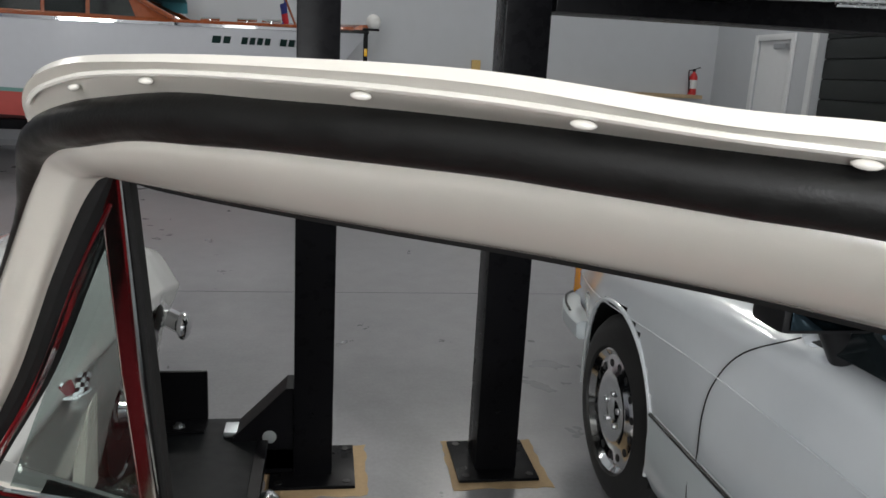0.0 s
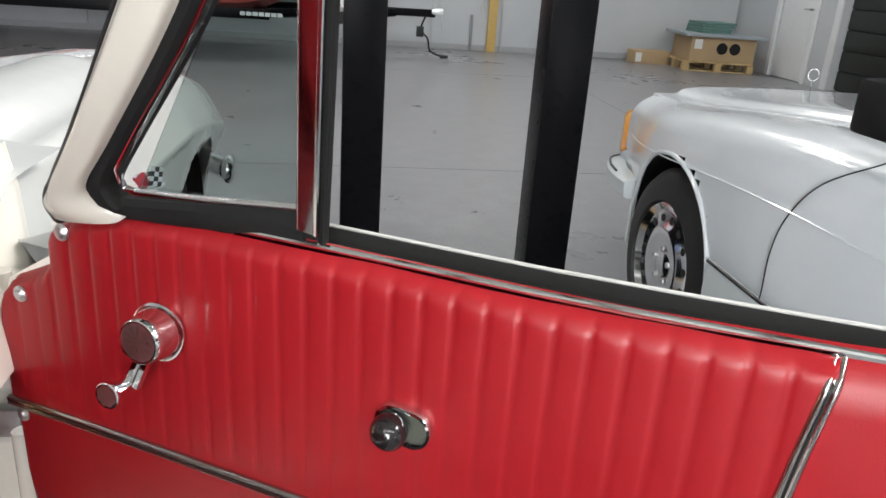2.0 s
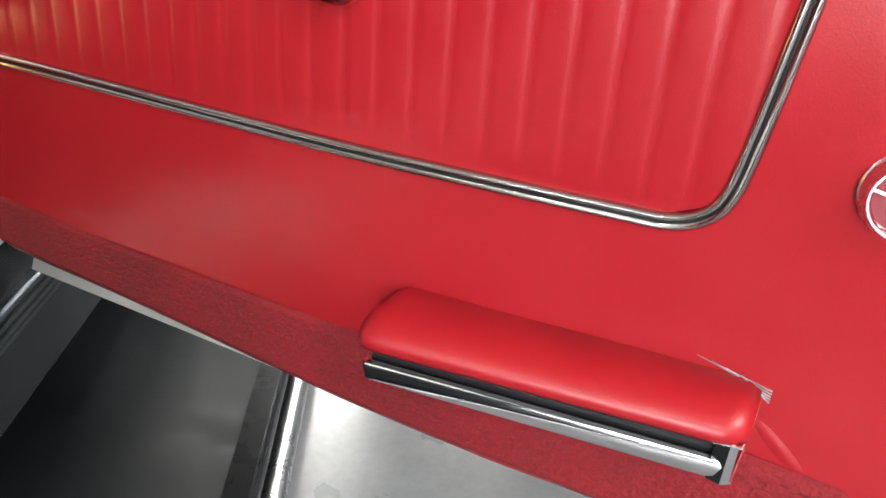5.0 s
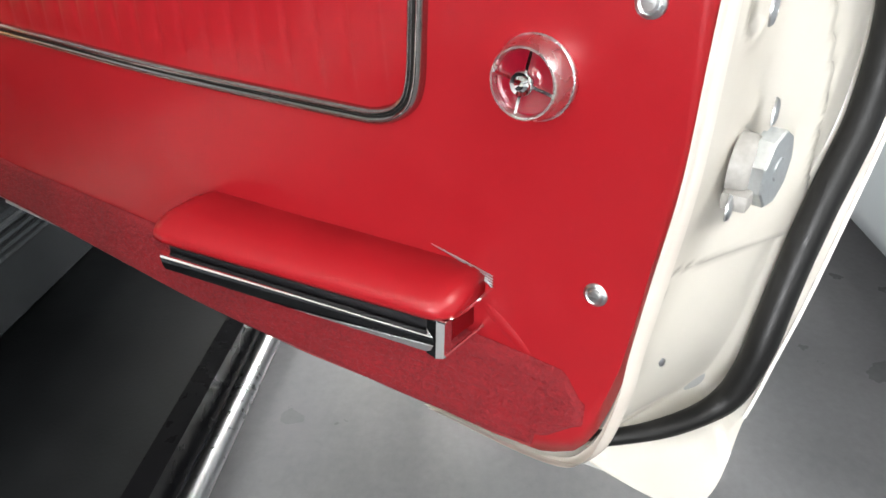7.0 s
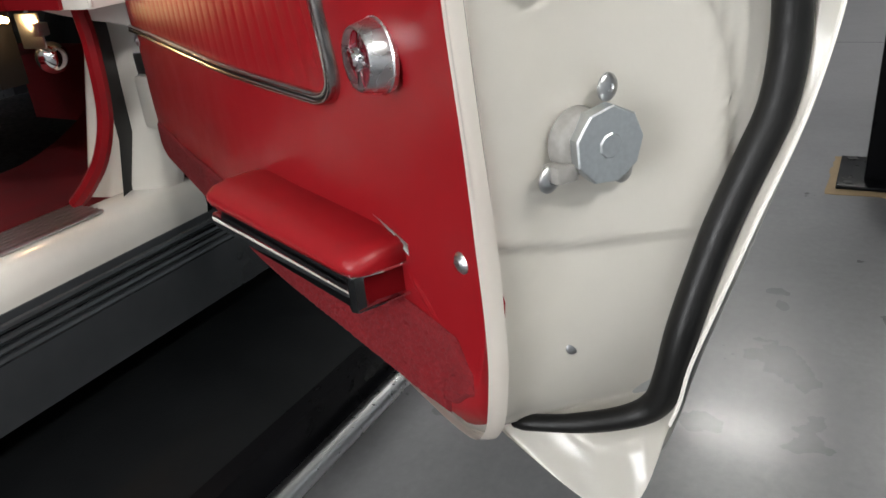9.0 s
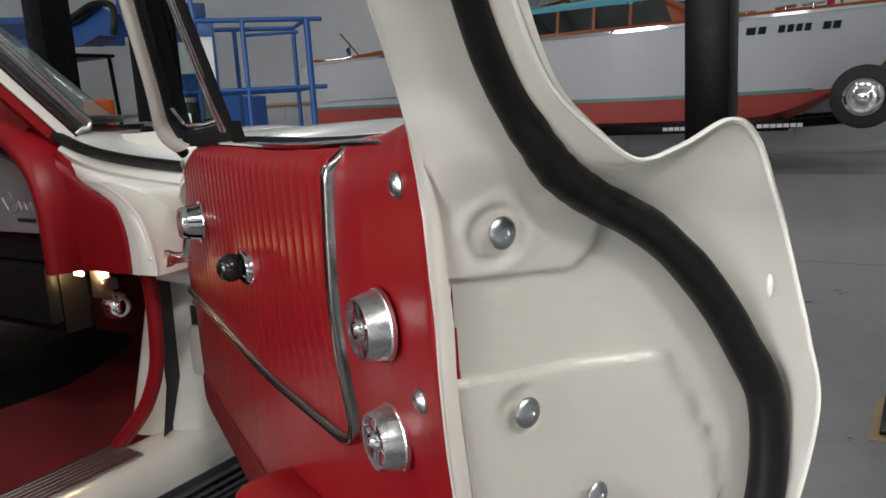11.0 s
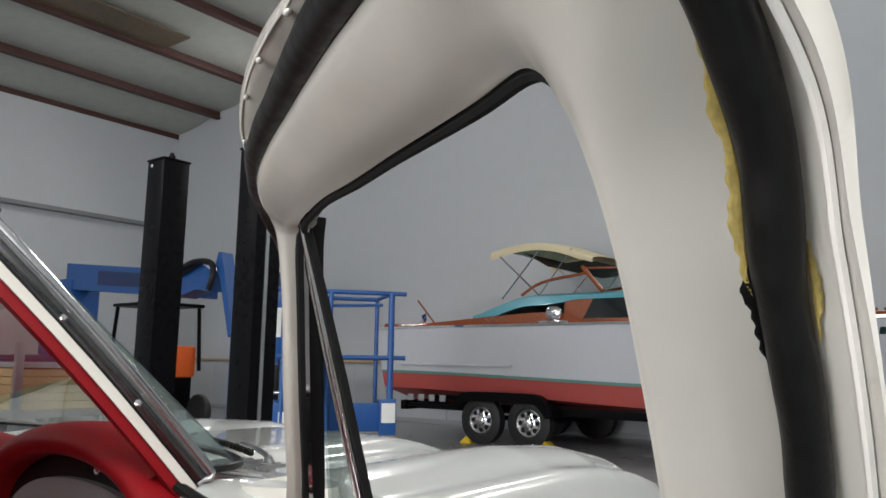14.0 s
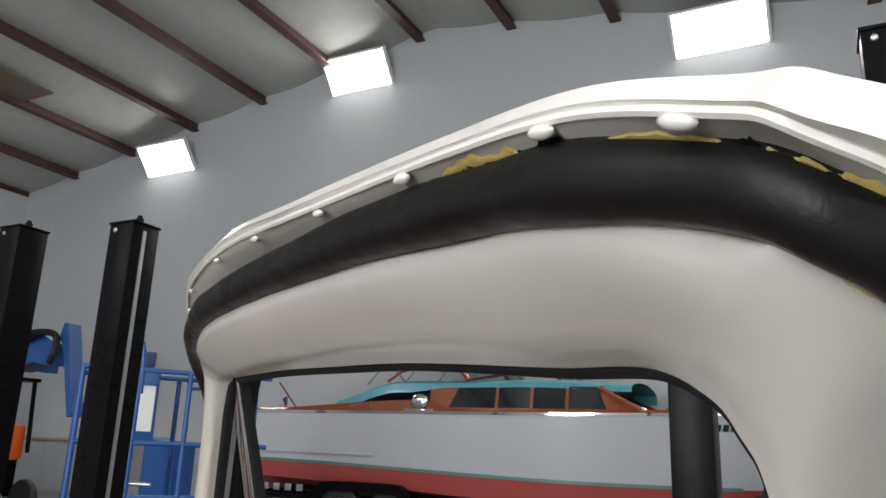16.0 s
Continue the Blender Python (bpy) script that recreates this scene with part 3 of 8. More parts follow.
# the inner door pressing: sections of inner edge, two face points, seal seat, flange, outer lip
JAMB = [
    ((0.8, 0.036, 0.474), (0.8, 0.046, 0.466), (0.81, 0.052, 0.466), (0.84, 0.056, 0.47), (0.87, 0.058, 0.474), (0.895, 0.058, 0.478)),
    ((0.905, 0.036, 0.474), (0.912, 0.048, 0.47), (0.922, 0.06, 0.476), (0.944, 0.088, 0.484), (0.975, 0.096, 0.462), (1.006, 0.106, 0.426)),
    ((0.94, 0.036, 0.492), (0.947, 0.05, 0.494), (0.952, 0.08, 0.497), (0.9856, 0.1593, 0.499), (1.0083, 0.1498, 0.5012), (1.025, 0.142, 0.503)),
    ((0.957, 0.033, 0.55), (0.963, 0.048, 0.551), (0.97, 0.0875, 0.553), (1.006, 0.159, 0.555), (1.0224, 0.1541, 0.555), (1.034, 0.15, 0.555)),
    ((0.962, 0.03, 0.6), (0.969, 0.044, 0.6), (0.979, 0.0922, 0.6), (1.0143, 0.1676, 0.602), (1.0305, 0.1651, 0.6009), (1.042, 0.163, 0.6)),
    ((0.97, 0.022, 0.66), (0.978, 0.036, 0.66), (0.988, 0.1018, 0.66), (1.022, 0.185, 0.66), (1.0382, 0.1851, 0.6589), (1.0497, 0.1852, 0.658)),
    ((0.98, 0.012, 0.73), (0.988, 0.024, 0.73), (0.998, 0.1155, 0.73), (1.034, 0.21, 0.73), (1.0481, 0.2123, 0.7289), (1.0578, 0.2142, 0.728)),
    ((0.984, 0.004, 0.8), (0.992, 0.016, 0.8), (1.002, 0.11, 0.8), (1.035, 0.211, 0.8), (1.0509, 0.222, 0.8), (1.062, 0.231, 0.8)),
    ((0.986, 0.001, 0.845), (0.994, 0.012, 0.845), (1.003, 0.1, 0.845), (1.0285, 0.1942, 0.842), (1.0435, 0.2144, 0.8437), (1.054, 0.231, 0.845)),
    ((0.987, 0, 0.88), (0.995, 0.011, 0.88), (1.004, 0.085, 0.878), (1.0229, 0.175, 0.875), (1.0366, 0.2047, 0.8778), (1.046, 0.229, 0.88)),
    ((0.988, -0.002, 0.908), (0.996, 0.008, 0.908), (1.005, 0.065, 0.907), (1.0164, 0.1487, 0.908), (1.0314, 0.1892, 0.9113), (1.0418, 0.2224, 0.914)),
    ((0.988, -0.003, 0.928), (0.996, 0.006, 0.929), (1.006, 0.046, 0.93), (1.0118, 0.1226, 0.931), (1.0311, 0.1696, 0.936), (1.045, 0.208, 0.94)),
    ((0.988, -0.004, 0.944), (0.996, 0.004, 0.944), (1.006, 0.034, 0.946), (1.015, 0.089, 0.947), (1.035, 0.146, 0.958), (1.047, 0.19, 0.973)),
    ((0.987, -0.005, 0.957), (0.996, 0.001, 0.957), (1.007, 0.024, 0.957), (1.016, 0.073, 0.956), (1.036, 0.126, 0.966), (1.05, 0.165, 0.986)),
    ((0.987, -0.006, 0.967), (0.995, -0.002, 0.967), (1.008, 0.018, 0.967), (1.017, 0.06, 0.966), (1.036, 0.102, 0.964), (1.049, 0.13, 0.974)),
    ((0.986, -0.007, 0.977), (0.994, -0.005, 0.977), (1.009, 0.012, 0.977), (1.018, 0.051, 0.977), (1.037, 0.081, 0.968), (1.049, 0.098, 0.968)),
    ((0.988, -0.01, 0.99), (0.995, -0.01, 0.99), (1.01, 0.006, 0.99), (1.02, 0.041, 0.992), (1.04, 0.059, 0.985), (1.052, 0.07, 0.984)),
    ((0.994, -0.018, 1.015), (1, -0.019, 1.015), (1.013, -0.004, 1.015), (1.025, 0.025, 1.015), (1.045, 0.032, 1.013), (1.06, 0.036, 1.012)),
]
PILLAR = [
    ((1.015, -0.041, 1.060), (1.022, -0.041, 1.060), (1.035, -0.027, 1.060), (1.046, -0.003, 1.059), (1.064, 0.000, 1.060), (1.079, 0.004, 1.060)),
    ((1.032, -0.059, 1.099), (1.040, -0.059, 1.099), (1.054, -0.044, 1.099), (1.066, -0.022, 1.099), (1.083, -0.017, 1.100), (1.096, -0.018, 1.101)),
    ((1.049, -0.078, 1.136), (1.057, -0.078, 1.137), (1.071, -0.063, 1.138), (1.083, -0.043, 1.139), (1.099, -0.038, 1.141), (1.112, -0.040, 1.143)),
    ((1.064, -0.096, 1.174), (1.072, -0.095, 1.175), (1.086, -0.084, 1.177), (1.100, -0.063, 1.178), (1.116, -0.061, 1.181), (1.129, -0.064, 1.183)),
    ((1.080, -0.116, 1.213), (1.087, -0.116, 1.214), (1.100, -0.105, 1.216), (1.115, -0.086, 1.218), (1.130, -0.082, 1.222), (1.143, -0.089, 1.227)),
    ((1.090, -0.132, 1.242), (1.098, -0.133, 1.246), (1.110, -0.126, 1.251), (1.132, -0.108, 1.259), (1.146, -0.108, 1.265), (1.158, -0.118, 1.272)),
    ((1.093, -0.143, 1.263), (1.107, -0.152, 1.271), (1.125, -0.157, 1.282), (1.151, -0.151, 1.298), (1.160, -0.162, 1.308), (1.166, -0.175, 1.316)),
    ((1.090, -0.147, 1.273), (1.105, -0.161, 1.284), (1.123, -0.174, 1.300), (1.141, -0.179, 1.321), (1.147, -0.199, 1.329), (1.150, -0.207, 1.331)),
    ((1.082, -0.149, 1.284), (1.093, -0.167, 1.296), (1.108, -0.184, 1.312), (1.119, -0.183, 1.333), (1.127, -0.202, 1.340), (1.132, -0.206, 1.341)),
]
HEAD = [
    ((1.054, -0.143, 1.295), (1.061, -0.165, 1.304), (1.068, -0.187, 1.324), (1.074, -0.187, 1.345), (1.082, -0.204, 1.354), (1.084, -0.206, 1.358)),
    ((1.004, -0.138, 1.299), (1.003, -0.161, 1.309), (1.005, -0.182, 1.333), (1.006, -0.181, 1.356), (1.010, -0.199, 1.366), (1.011, -0.202, 1.370)),
    ((0.923, -0.132, 1.307), (0.922, -0.155, 1.317), (0.922, -0.179, 1.341), (0.921, -0.178, 1.364), (0.921, -0.196, 1.374), (0.920, -0.200, 1.380)),
    ((0.862, -0.129, 1.312), (0.862, -0.153, 1.321), (0.861, -0.177, 1.345), (0.861, -0.176, 1.367), (0.861, -0.197, 1.378), (0.860, -0.203, 1.383)),
    ((0.781, -0.127, 1.316), (0.781, -0.150, 1.325), (0.781, -0.174, 1.349), (0.781, -0.172, 1.371), (0.781, -0.196, 1.383), (0.781, -0.201, 1.391)),
    ((0.701, -0.129, 1.319), (0.701, -0.149, 1.327), (0.701, -0.172, 1.350), (0.701, -0.169, 1.371), (0.701, -0.190, 1.386), (0.701, -0.195, 1.393)),
    ((0.620, -0.124, 1.321), (0.619, -0.143, 1.329), (0.617, -0.166, 1.350), (0.615, -0.161, 1.369), (0.613, -0.177, 1.385), (0.612, -0.183, 1.392)),
    ((0.560, -0.117, 1.323), (0.554, -0.132, 1.328), (0.549, -0.152, 1.344), (0.547, -0.147, 1.360), (0.544, -0.158, 1.377), (0.542, -0.165, 1.387)),
    ((0.520, -0.108, 1.324), (0.510, -0.121, 1.325), (0.502, -0.134, 1.337), (0.497, -0.130, 1.347), (0.496, -0.138, 1.362), (0.494, -0.144, 1.369)),
]
FRONT_POST = [
    ((0.497, -0.106, 1.309), (0.491, -0.117, 1.311), (0.476, -0.121, 1.317), (0.461, -0.112, 1.318), (0.454, -0.106, 1.320), (0.449, -0.098, 1.322)),
    ((0.449, -0.092, 1.250), (0.445, -0.101, 1.250), (0.423, -0.103, 1.252), (0.407, -0.092, 1.253), (0.400, -0.086, 1.254), (0.394, -0.078, 1.255)),
    ((0.377, -0.070, 1.150), (0.372, -0.080, 1.150), (0.344, -0.082, 1.150), (0.327, -0.070, 1.150), (0.319, -0.064, 1.150), (0.312, -0.056, 1.150)),
    ((0.285, -0.042, 1.050), (0.280, -0.052, 1.050), (0.258, -0.056, 1.050), (0.247, -0.045, 1.050), (0.240, -0.040, 1.050), (0.233, -0.033, 1.050)),
    ((0.238, -0.028, 1.000), (0.233, -0.038, 0.999), (0.214, -0.045, 0.996), (0.205, -0.036, 0.996), (0.198, -0.030, 0.998), (0.192, -0.022, 1.000)),
    ((0.238, -0.014, 0.984), (0.231, -0.024, 0.978), (0.210, -0.036, 0.974), (0.188, -0.030, 0.975), (0.180, -0.020, 0.978), (0.174, -0.010, 0.982)),
    ((0.262, -0.004, 0.972), (0.246, -0.012, 0.962), (0.204, -0.018, 0.957), (0.175, -0.012, 0.955), (0.168, -0.004, 0.958), (0.163, 0.004, 0.962)),
]
ROWS = JAMB + PILLAR + HEAD + FRONT_POST


def col(k, n=5, dx=(0, 0, 0)):
    return smooth_path([Vector(r[k]) + Vector(dx) for r in ROWS], n)


STEP = 14
ACROSS = 16
cols = [col(k, STEP) for k in range(6)]
# pads and bolt dimples pressed into the end of the door: outlines in y, z
PADS = [([(0.000, 0.990), (0.000, 0.905), (0.088, 0.902), (0.101, 0.913), (0.108, 0.926), (0.06, 0.975)], 0.0045),
        ([(0.012, 0.842), (0.150, 0.838), (0.171, 0.794), (0.188, 0.755), (0.192, 0.691), (0.196, 0.640), (0.100, 0.642), (0.022, 0.660)], 0.0055)]
SPOTS = [(0.108, 0.886), (0.045, 0.888), (0.050, 0.864), (0.149, 0.853), (0.195, 0.770), (0.196, 0.830), (0.060, 0.630), (0.175, 0.615)]
DIMPLES = [(0.037, 0.929, 0.0185), (0.053, 0.819, 0.016)]


def depth_in(poly, p):
    """Signed distance of p inside the outline."""
    best, inside = 1e9, False
    for (ax, ay), (bx, by) in zip(poly, poly[1:] + poly[:1]):
        dx, dy = bx - ax, by - ay
        t = min(max(((p[0] - ax) * dx + (p[1] - ay) * dy) / (dx * dx + dy * dy), 0), 1)
        best = min(best, math.hypot(p[0] - ax - t * dx, p[1] - ay - t * dy))
        if (ay > p[1]) != (by > p[1]) and p[0] < ax + (p[1] - ay) / dy * dx:
            inside = not inside
    return best if inside else -best


bm = bmesh.new()
# finer across: cubic through the six columns
grid = [smooth_path([c[i] for c in cols], ACROSS) for i in range(len(cols[0]))]
for i, row in enumerate(grid[:16 * STEP]):
    fade = 1 - sstep((i / STEP - 12.0) / 3.0)
    for p in row[ACROSS:3 * ACROSS + 2]:
        h = sum(k * (sstep(depth_in(poly, (p.y, p.z)) / 0.0032 + 0.5) - 1) for poly, k in PADS)
        h *= fade
        for y, z, r in DIMPLES:
            d = math.hypot(p.y - y, p.z - z)
            h -= 0.0028 * (1 - sstep((d - r * 0.7) / (r * 0.35))) - 0.0010 * math.exp(-((d - r * 1.15) / 0.004) ** 2)
        for y, z in SPOTS:
            h += 0.0009 * math.exp(-((math.hypot(p.y - y, p.z - z) - 0.005) / 0.002) ** 2)
        p.x += h
loft(bm, grid)
bmesh.ops.solidify(bm, geom=bm.faces[:], thickness=-0.004)
door = part("door", bm, CREAM, car, "open passenger door, cream inside with red vinyl trim", 50)
door.matrix_basis = CAR_AT.inverted() @ OPEN


def dpart(name, bm, material, label="", angle=38):
    return part(name, bm, material, door, label, angle)


# lower inner shell behind the trim panel, and the outer skin
SKIN_Z = [0.426, 0.503, 0.555, 0.600, 0.658, 0.728, 0.80, 0.845, 0.88, 0.914, 0.940, 0.973, 0.986]
OUT = lerp(SKIN_Z, [0.106, 0.142, 0.150, 0.163, 0.186, 0.215, 0.231, 0.231, 0.229, 0.222, 0.209, 0.190, 0.165])
REAR = lerp(SKIN_Z, [1.006, 1.025, 1.034, 1.042, 1.050, 1.058, 1.062, 1.054, 1.046, 1.042, 1.042, 1.047, 1.050])
bm = bmesh.new()
rows = []


def skin_z(x, z):
    """The skin's shoulder rises only at the rear end."""
    lim = 0.872 + 0.088 * sstep((x - 0.94) / 0.09)
    return min(z, lim)


for i in range(25):
    z = 0.426 + (0.986 - 0.426) * i / 24
    row = []
    for k in range(31):
        x = 0.015 + (REAR(z) - 0.015) * k / 30
        bulge = 0.70 + 0.30 * sstep((x - 0.82) / 0.17)
        row.append((x, 0.07 + (OUT(min(z, skin_z(x, z))) + 0.001 - 0.07) * bulge + (0.004 + 0.024 * math.exp(-((x - 0.992) / 0.020) ** 2)) * (1 - sstep((z - 0.60) / 0.10)), skin_z(x, z) - 0.0002 * (24 - i)))
    rows.append(row)
loft(bm, rows)
# shoulder under the window, ending before the rear pressing
loft(bm, [[(0.02 + 0.86 * k / 30, y, z) for k in range(31)] for y, z in ((0.1815, 0.8718), (0.115, 0.874), (0.070, 0.876))])
bmesh.ops.solidify(bm, geom=bm.faces[:], thickness=0.003)
dpart("outer_skin", bm, WHITE, "white outer door skin", 50)
bm = bmesh.new()
shell = [(0.140, 0.940), (0.142, 0.905), (0.070, 0.862), (0.062, 0.840), (0.060, 0.740), (0.072, 0.585), (0.090, 0.540), (0.120, 0.522), (0.50, 0.503),
         (0.65, 0.493), (0.80, 0.485), (0.90, 0.487), (0.936, 0.504), (0.950, 0.55), (0.955, 0.65), (0.962, 0.74), (0.966, 0.82), (0.968, 0.88), (0.966, 0.965)]
sh = bmesh.new()
prism(sh, shell, lambda a, b, d: (a, panel_y(a, b) + 0.016 + d, b), 0.0, 0.05)
dpart("inner_shell", sh, CREAM)

# red trim panel
# the panel as a height field: columns of x, rows between lower and upper outline
LOW = lerp([0.070, 0.074, 0.082, 0.092, 0.106, 0.130, 0.20, 0.32, 0.505, 0.65, 0.78, 0.86, 0.905, 0.932, 0.946, 0.957, 0.966, 0.980, 0.987], [0.739, 0.66, 0.59, 0.545, 0.526, 0.518, 0.515, 0.510, 0.498, 0.486, 0.475, 0.4715, 0.475, 0.492, 0.522, 0.57, 0.65, 0.74, 0.88])
TOP = lerp([0.070, 0.075, 0.085, 0.112, 0.140, 0.1535, 0.1545, 0.19, 0.25, 0.34, 0.44, 0.60, 0.70, 0.83, 0.90, 0.94, 0.958, 0.972, 0.982, 0.987], [0.76, 0.848, 0.868, 0.880, 0.893, 0.912, 0.940, 0.955, 0.970, 0.971, 0.972, 0.972, 0.973, 0.979, 0.985, 0.993, 1.002, 1.004, 0.990, 0.90])
bm = bmesh.new()
xs = sorted({0.0702, 0.072, 0.075, 0.0785, 0.0825, 0.0875, 0.093, 0.1, 0.107, 0.115, 0.123, 0.132, 0.14, 0.147, 0.1534, 0.1546, *[0.16 + 0.013 * k for k in range(58)], 0.912, 0.92, 0.928, 0.936, 0.943, 0.950, 0.956, 0.961, 0.966, 0.971, 0.976, 0.980, 0.983, 0.9855, 0.9868})
rows = []
for x in xs:
    a, b = LOW(x), TOP(x)
    row = [(x, panel_y(x, a) + 0.014, a)]
    for k in range(25):
        z = a + (b - a) * (k + 0.0) / 24
        e = min(x - 0.070, 0.987 - x, 0.5 * (z - a) + 0.0, 0.5 * (b - z))
        rim = 0.012 * (1 - sstep(e / 0.009)) ** 2
        puff = 0.0022 * noise.noise((x * 7, z * 7, 3.1)) + 0.0012 * noise.noise((x * 17, z * 17, 9.1))
        row.append((x, panel_y(x, z) + rim + puff, z))
    row.append((x, panel_y(x, b) + 0.020, b + 0.002))
    rows.append(row)
loft(bm, rows)
dpart("trim_panel", bm, VINYL, "red vinyl door trim panel", 60)

# fluted upper insert, bounded by the bright moulding
TRIM = smooth_path([(0.071, 0, 0.7265), (0.20, 0, 0.7275), (0.40, 0, 0.7265), (0.60, 0, 0.7255), (0.74, 0, 0.7255), (0.775, 0, 0.727), (0.795, 0, 0.7365), (0.805, 0, 0.754),
                    (0.811, 0, 0.79), (0.818, 0, 0.85), (0.826, 0, 0.92), (0.834, 0, 0.975)], 8)
PITCH = 0.0262
bm = bmesh.new()
rows = []
NX = 8
x0 = 0.0745
n = int((0.836 - x0) / PITCH * NX)
for i in range(n + 1):
    x = x0 + PITCH * i / NX
    top = TOP(max(x, 0.072)) - 0.003
    low = 0.731 if x < 0.775 else float(np.interp(x, [0.775, 0.795, 0.805, 0.811, 0.818, 0.826, 0.836], [0.733, 0.742, 0.760, 0.79, 0.85, 0.92, 0.975]))
    f = (i % NX) / NX
    row = []
    for k in range(23):
        q = k / 22
        q = q + 0.08 * math.sin(2 * math.pi * q) * -0.5
        z = low + (top - low) * q
        fade = sstep((z - low) / 0.022) * sstep((top - z) / 0.016)
        crease = abs(math.sin(math.pi * f)) ** 0.30
        wob = 0.0010 * noise.noise((x * 9, z * 5, 7.7))
        lift_ = 0.0025 + fade * (0.0014 + 0.0013 * sstep((z - 0.80) / 0.15)) * crease + wob
        pull = 0.010 * (1 - sstep((top - z) / 0.010))
        lift_ -= pull
        row.append((x, panel_y(x, z) - lift_, z))
    rows.append(row)
loft(bm, rows)
dpart("fluted_insert", bm, VINYL, "red vinyl insert with stitched vertical flutes", 70)

bm = bmesh.new()
path = [(p.x, panel_y(p.x, p.z) - 0.0040 + 0.018 * sstep((p.z - 0.958) / 0.02), p.z) for p in TRIM]

strip(bm, path, [(-0.0058, -0.008), (-0.0058, 0.0010), (-0.0042, 0.0036), (-0.0024, 0.0042), (-0.0012, 0.0028), (0.0012, 0.0028), (0.0024, 0.0042), (0.0042, 0.0036), (0.0058, 0.0010), (0.0058, -0.008)], (0, -1, 0))
dpart("bright_moulding", bm, MOULD, "double-ribbed chrome moulding", 80)
bm = bmesh.new()
strip(bm, [(p[0], p[1] - 0.0020, p[2]) for p in path], [(-0.0007, 0.0), (-0.0007, 0.0013), (0.0007, 0.0013), (0.0007, 0.0)], (0, -1, 0))
dpart("moulding_groove", bm, RUBBER)

# carpet kick strip with loops
bm = bmesh.new()
rows = []
CT = lerp([0.090, 0.30, 0.54, 0.80, 0.935], [0.587, 0.578, 0.577, 0.573, 0.565])
random.seed(2)
for i in range(521):
    x = 0.092 + (0.936 - 0.092) * i / 520
    lo = LOW(x) + 0.014 if x < 0.90 else max(LOW(x) + 0.012, 0.500 + 0.025 * sstep((x - 0.90) / 0.04))
    hi = CT(x) - (0.020 * sstep((x - 0.915) / 0.021))
    lo = min(lo, hi - 0.004)
    row = []
    for k in range(53):
        z = lo + (hi - lo) * k / 52
        e = min((x - 0.092) / 0.006, (0.936 - x) / 0.006, (z - lo) / 0.005, (hi - z) / 0.005)
        worm = 1 - abs(noise.noise((x * 170 + 2.2 * noise.noise((x * 60, z * 60, 4)), z * 220, 0))) * 2.6
        h = 0.0035 * sstep(e) + 0.0030 * max(worm, 0.0) * sstep(e * 0.4) * (0.35 + 0.65 * sstep((x - 0.25) / 0.5))
        row.append((x, panel_y(x, z) - 0.0005 - h, z))
    rows.append(row)
loft(bm, rows)
dpart("carpet_strip", bm, CARPET, "dark red loop carpet kick strip", 80)

# armrest: padded top, black block for the shaded hollow, chrome front bar
AX0, AX1 = 0.598, 0.846


def arm_front(x):
    """The front line of the armrest, straighter than the panel behind it."""
    return -0.055 + 0.042 * (x - AX0) / (AX1 - AX0)


def arm_drop(x):
    return -0.003 - 0.007 * (x - AX0) / (AX1 - AX0)


bm = bmesh.new()
rows = []
for i in range(33):
    f = i / 32
    x = AX0 - 0.004 + (AX1 - AX0 + 0.010) * f
    e = min(f, 1 - f) * 32
    k = 1 - math.sqrt(max(0.0, 1 - max(0.0, 1 - e / 2.2) ** 2))
    yb, yf, dz = panel_y(x, 0.62) + 0.008, arm_front(x), 0.5 * arm_drop(x)
    sec = [(yb, 0.612 + dz), (yb, 0.631 + dz), (yb * 0.65 + yf * 0.35, 0.6325 + dz), (yb * 0.3 + yf * 0.7, 0.630 + dz), (yf + 0.004, 0.6260 + dz), (yf - 0.0035, 0.6195 + dz), (yf - 0.005, 0.6140 + dz), (yf - 0.003, 0.6095 + dz), (yf + 0.004, 0.6085 + dz)]
    c = Vector((x, yb * 0.5 + yf * 0.5, 0.614 + dz))
    rows.append([c + (Vector((x, a, b)) - c) * (1 - 0.30 * k) for a, b in sec])
loft(bm, rows, True, True)
dpart("armrest_pad", bm, VINYL, "padded red vinyl armrest top", 60)
# hollow below the pad is a solid block, its shade put in as black
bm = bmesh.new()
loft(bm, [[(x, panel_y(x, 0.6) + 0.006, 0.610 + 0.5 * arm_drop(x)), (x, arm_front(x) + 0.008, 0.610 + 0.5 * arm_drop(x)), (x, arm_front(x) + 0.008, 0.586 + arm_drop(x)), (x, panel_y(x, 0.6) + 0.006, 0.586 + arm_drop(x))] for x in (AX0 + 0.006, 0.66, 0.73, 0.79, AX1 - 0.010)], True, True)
dpart("armrest_shade_block", bm, BLACKPLASTIC, "solid black block for the shaded hollow behind the armrest bar")
bm = bmesh.new()
rows = []
for x in (AX0 + 0.003, AX0 + 0.006, 0.65, 0.70, 0.75, 0.80, AX1 - 0.004, AX1):
    yf = arm_front(x) + (0.0 if AX0 + 0.004 < x < AX1 - 0.001 else 0.003)
    dz = arm_drop(x)
    rows.append([(x, yf + 0.004, 0.5995 + dz), (x, yf - 0.0010, 0.6000 + dz), (x, yf - 0.0020, 0.5965 + dz), (x, yf - 0.0006, 0.5880 + dz), (x, yf + 0.0014, 0.5845 + dz), (x, yf + 0.008, 0.5835 + dz), (x, yf + 0.008, 0.588 + dz)])
loft(bm, rows, True, True)
dpart("armrest_bar", bm, CHROME, "polished chrome armrest bar", 30)
xe, ye, ze = AX1, arm_front(AX1), arm_drop(AX1)
bm = bmesh.new()
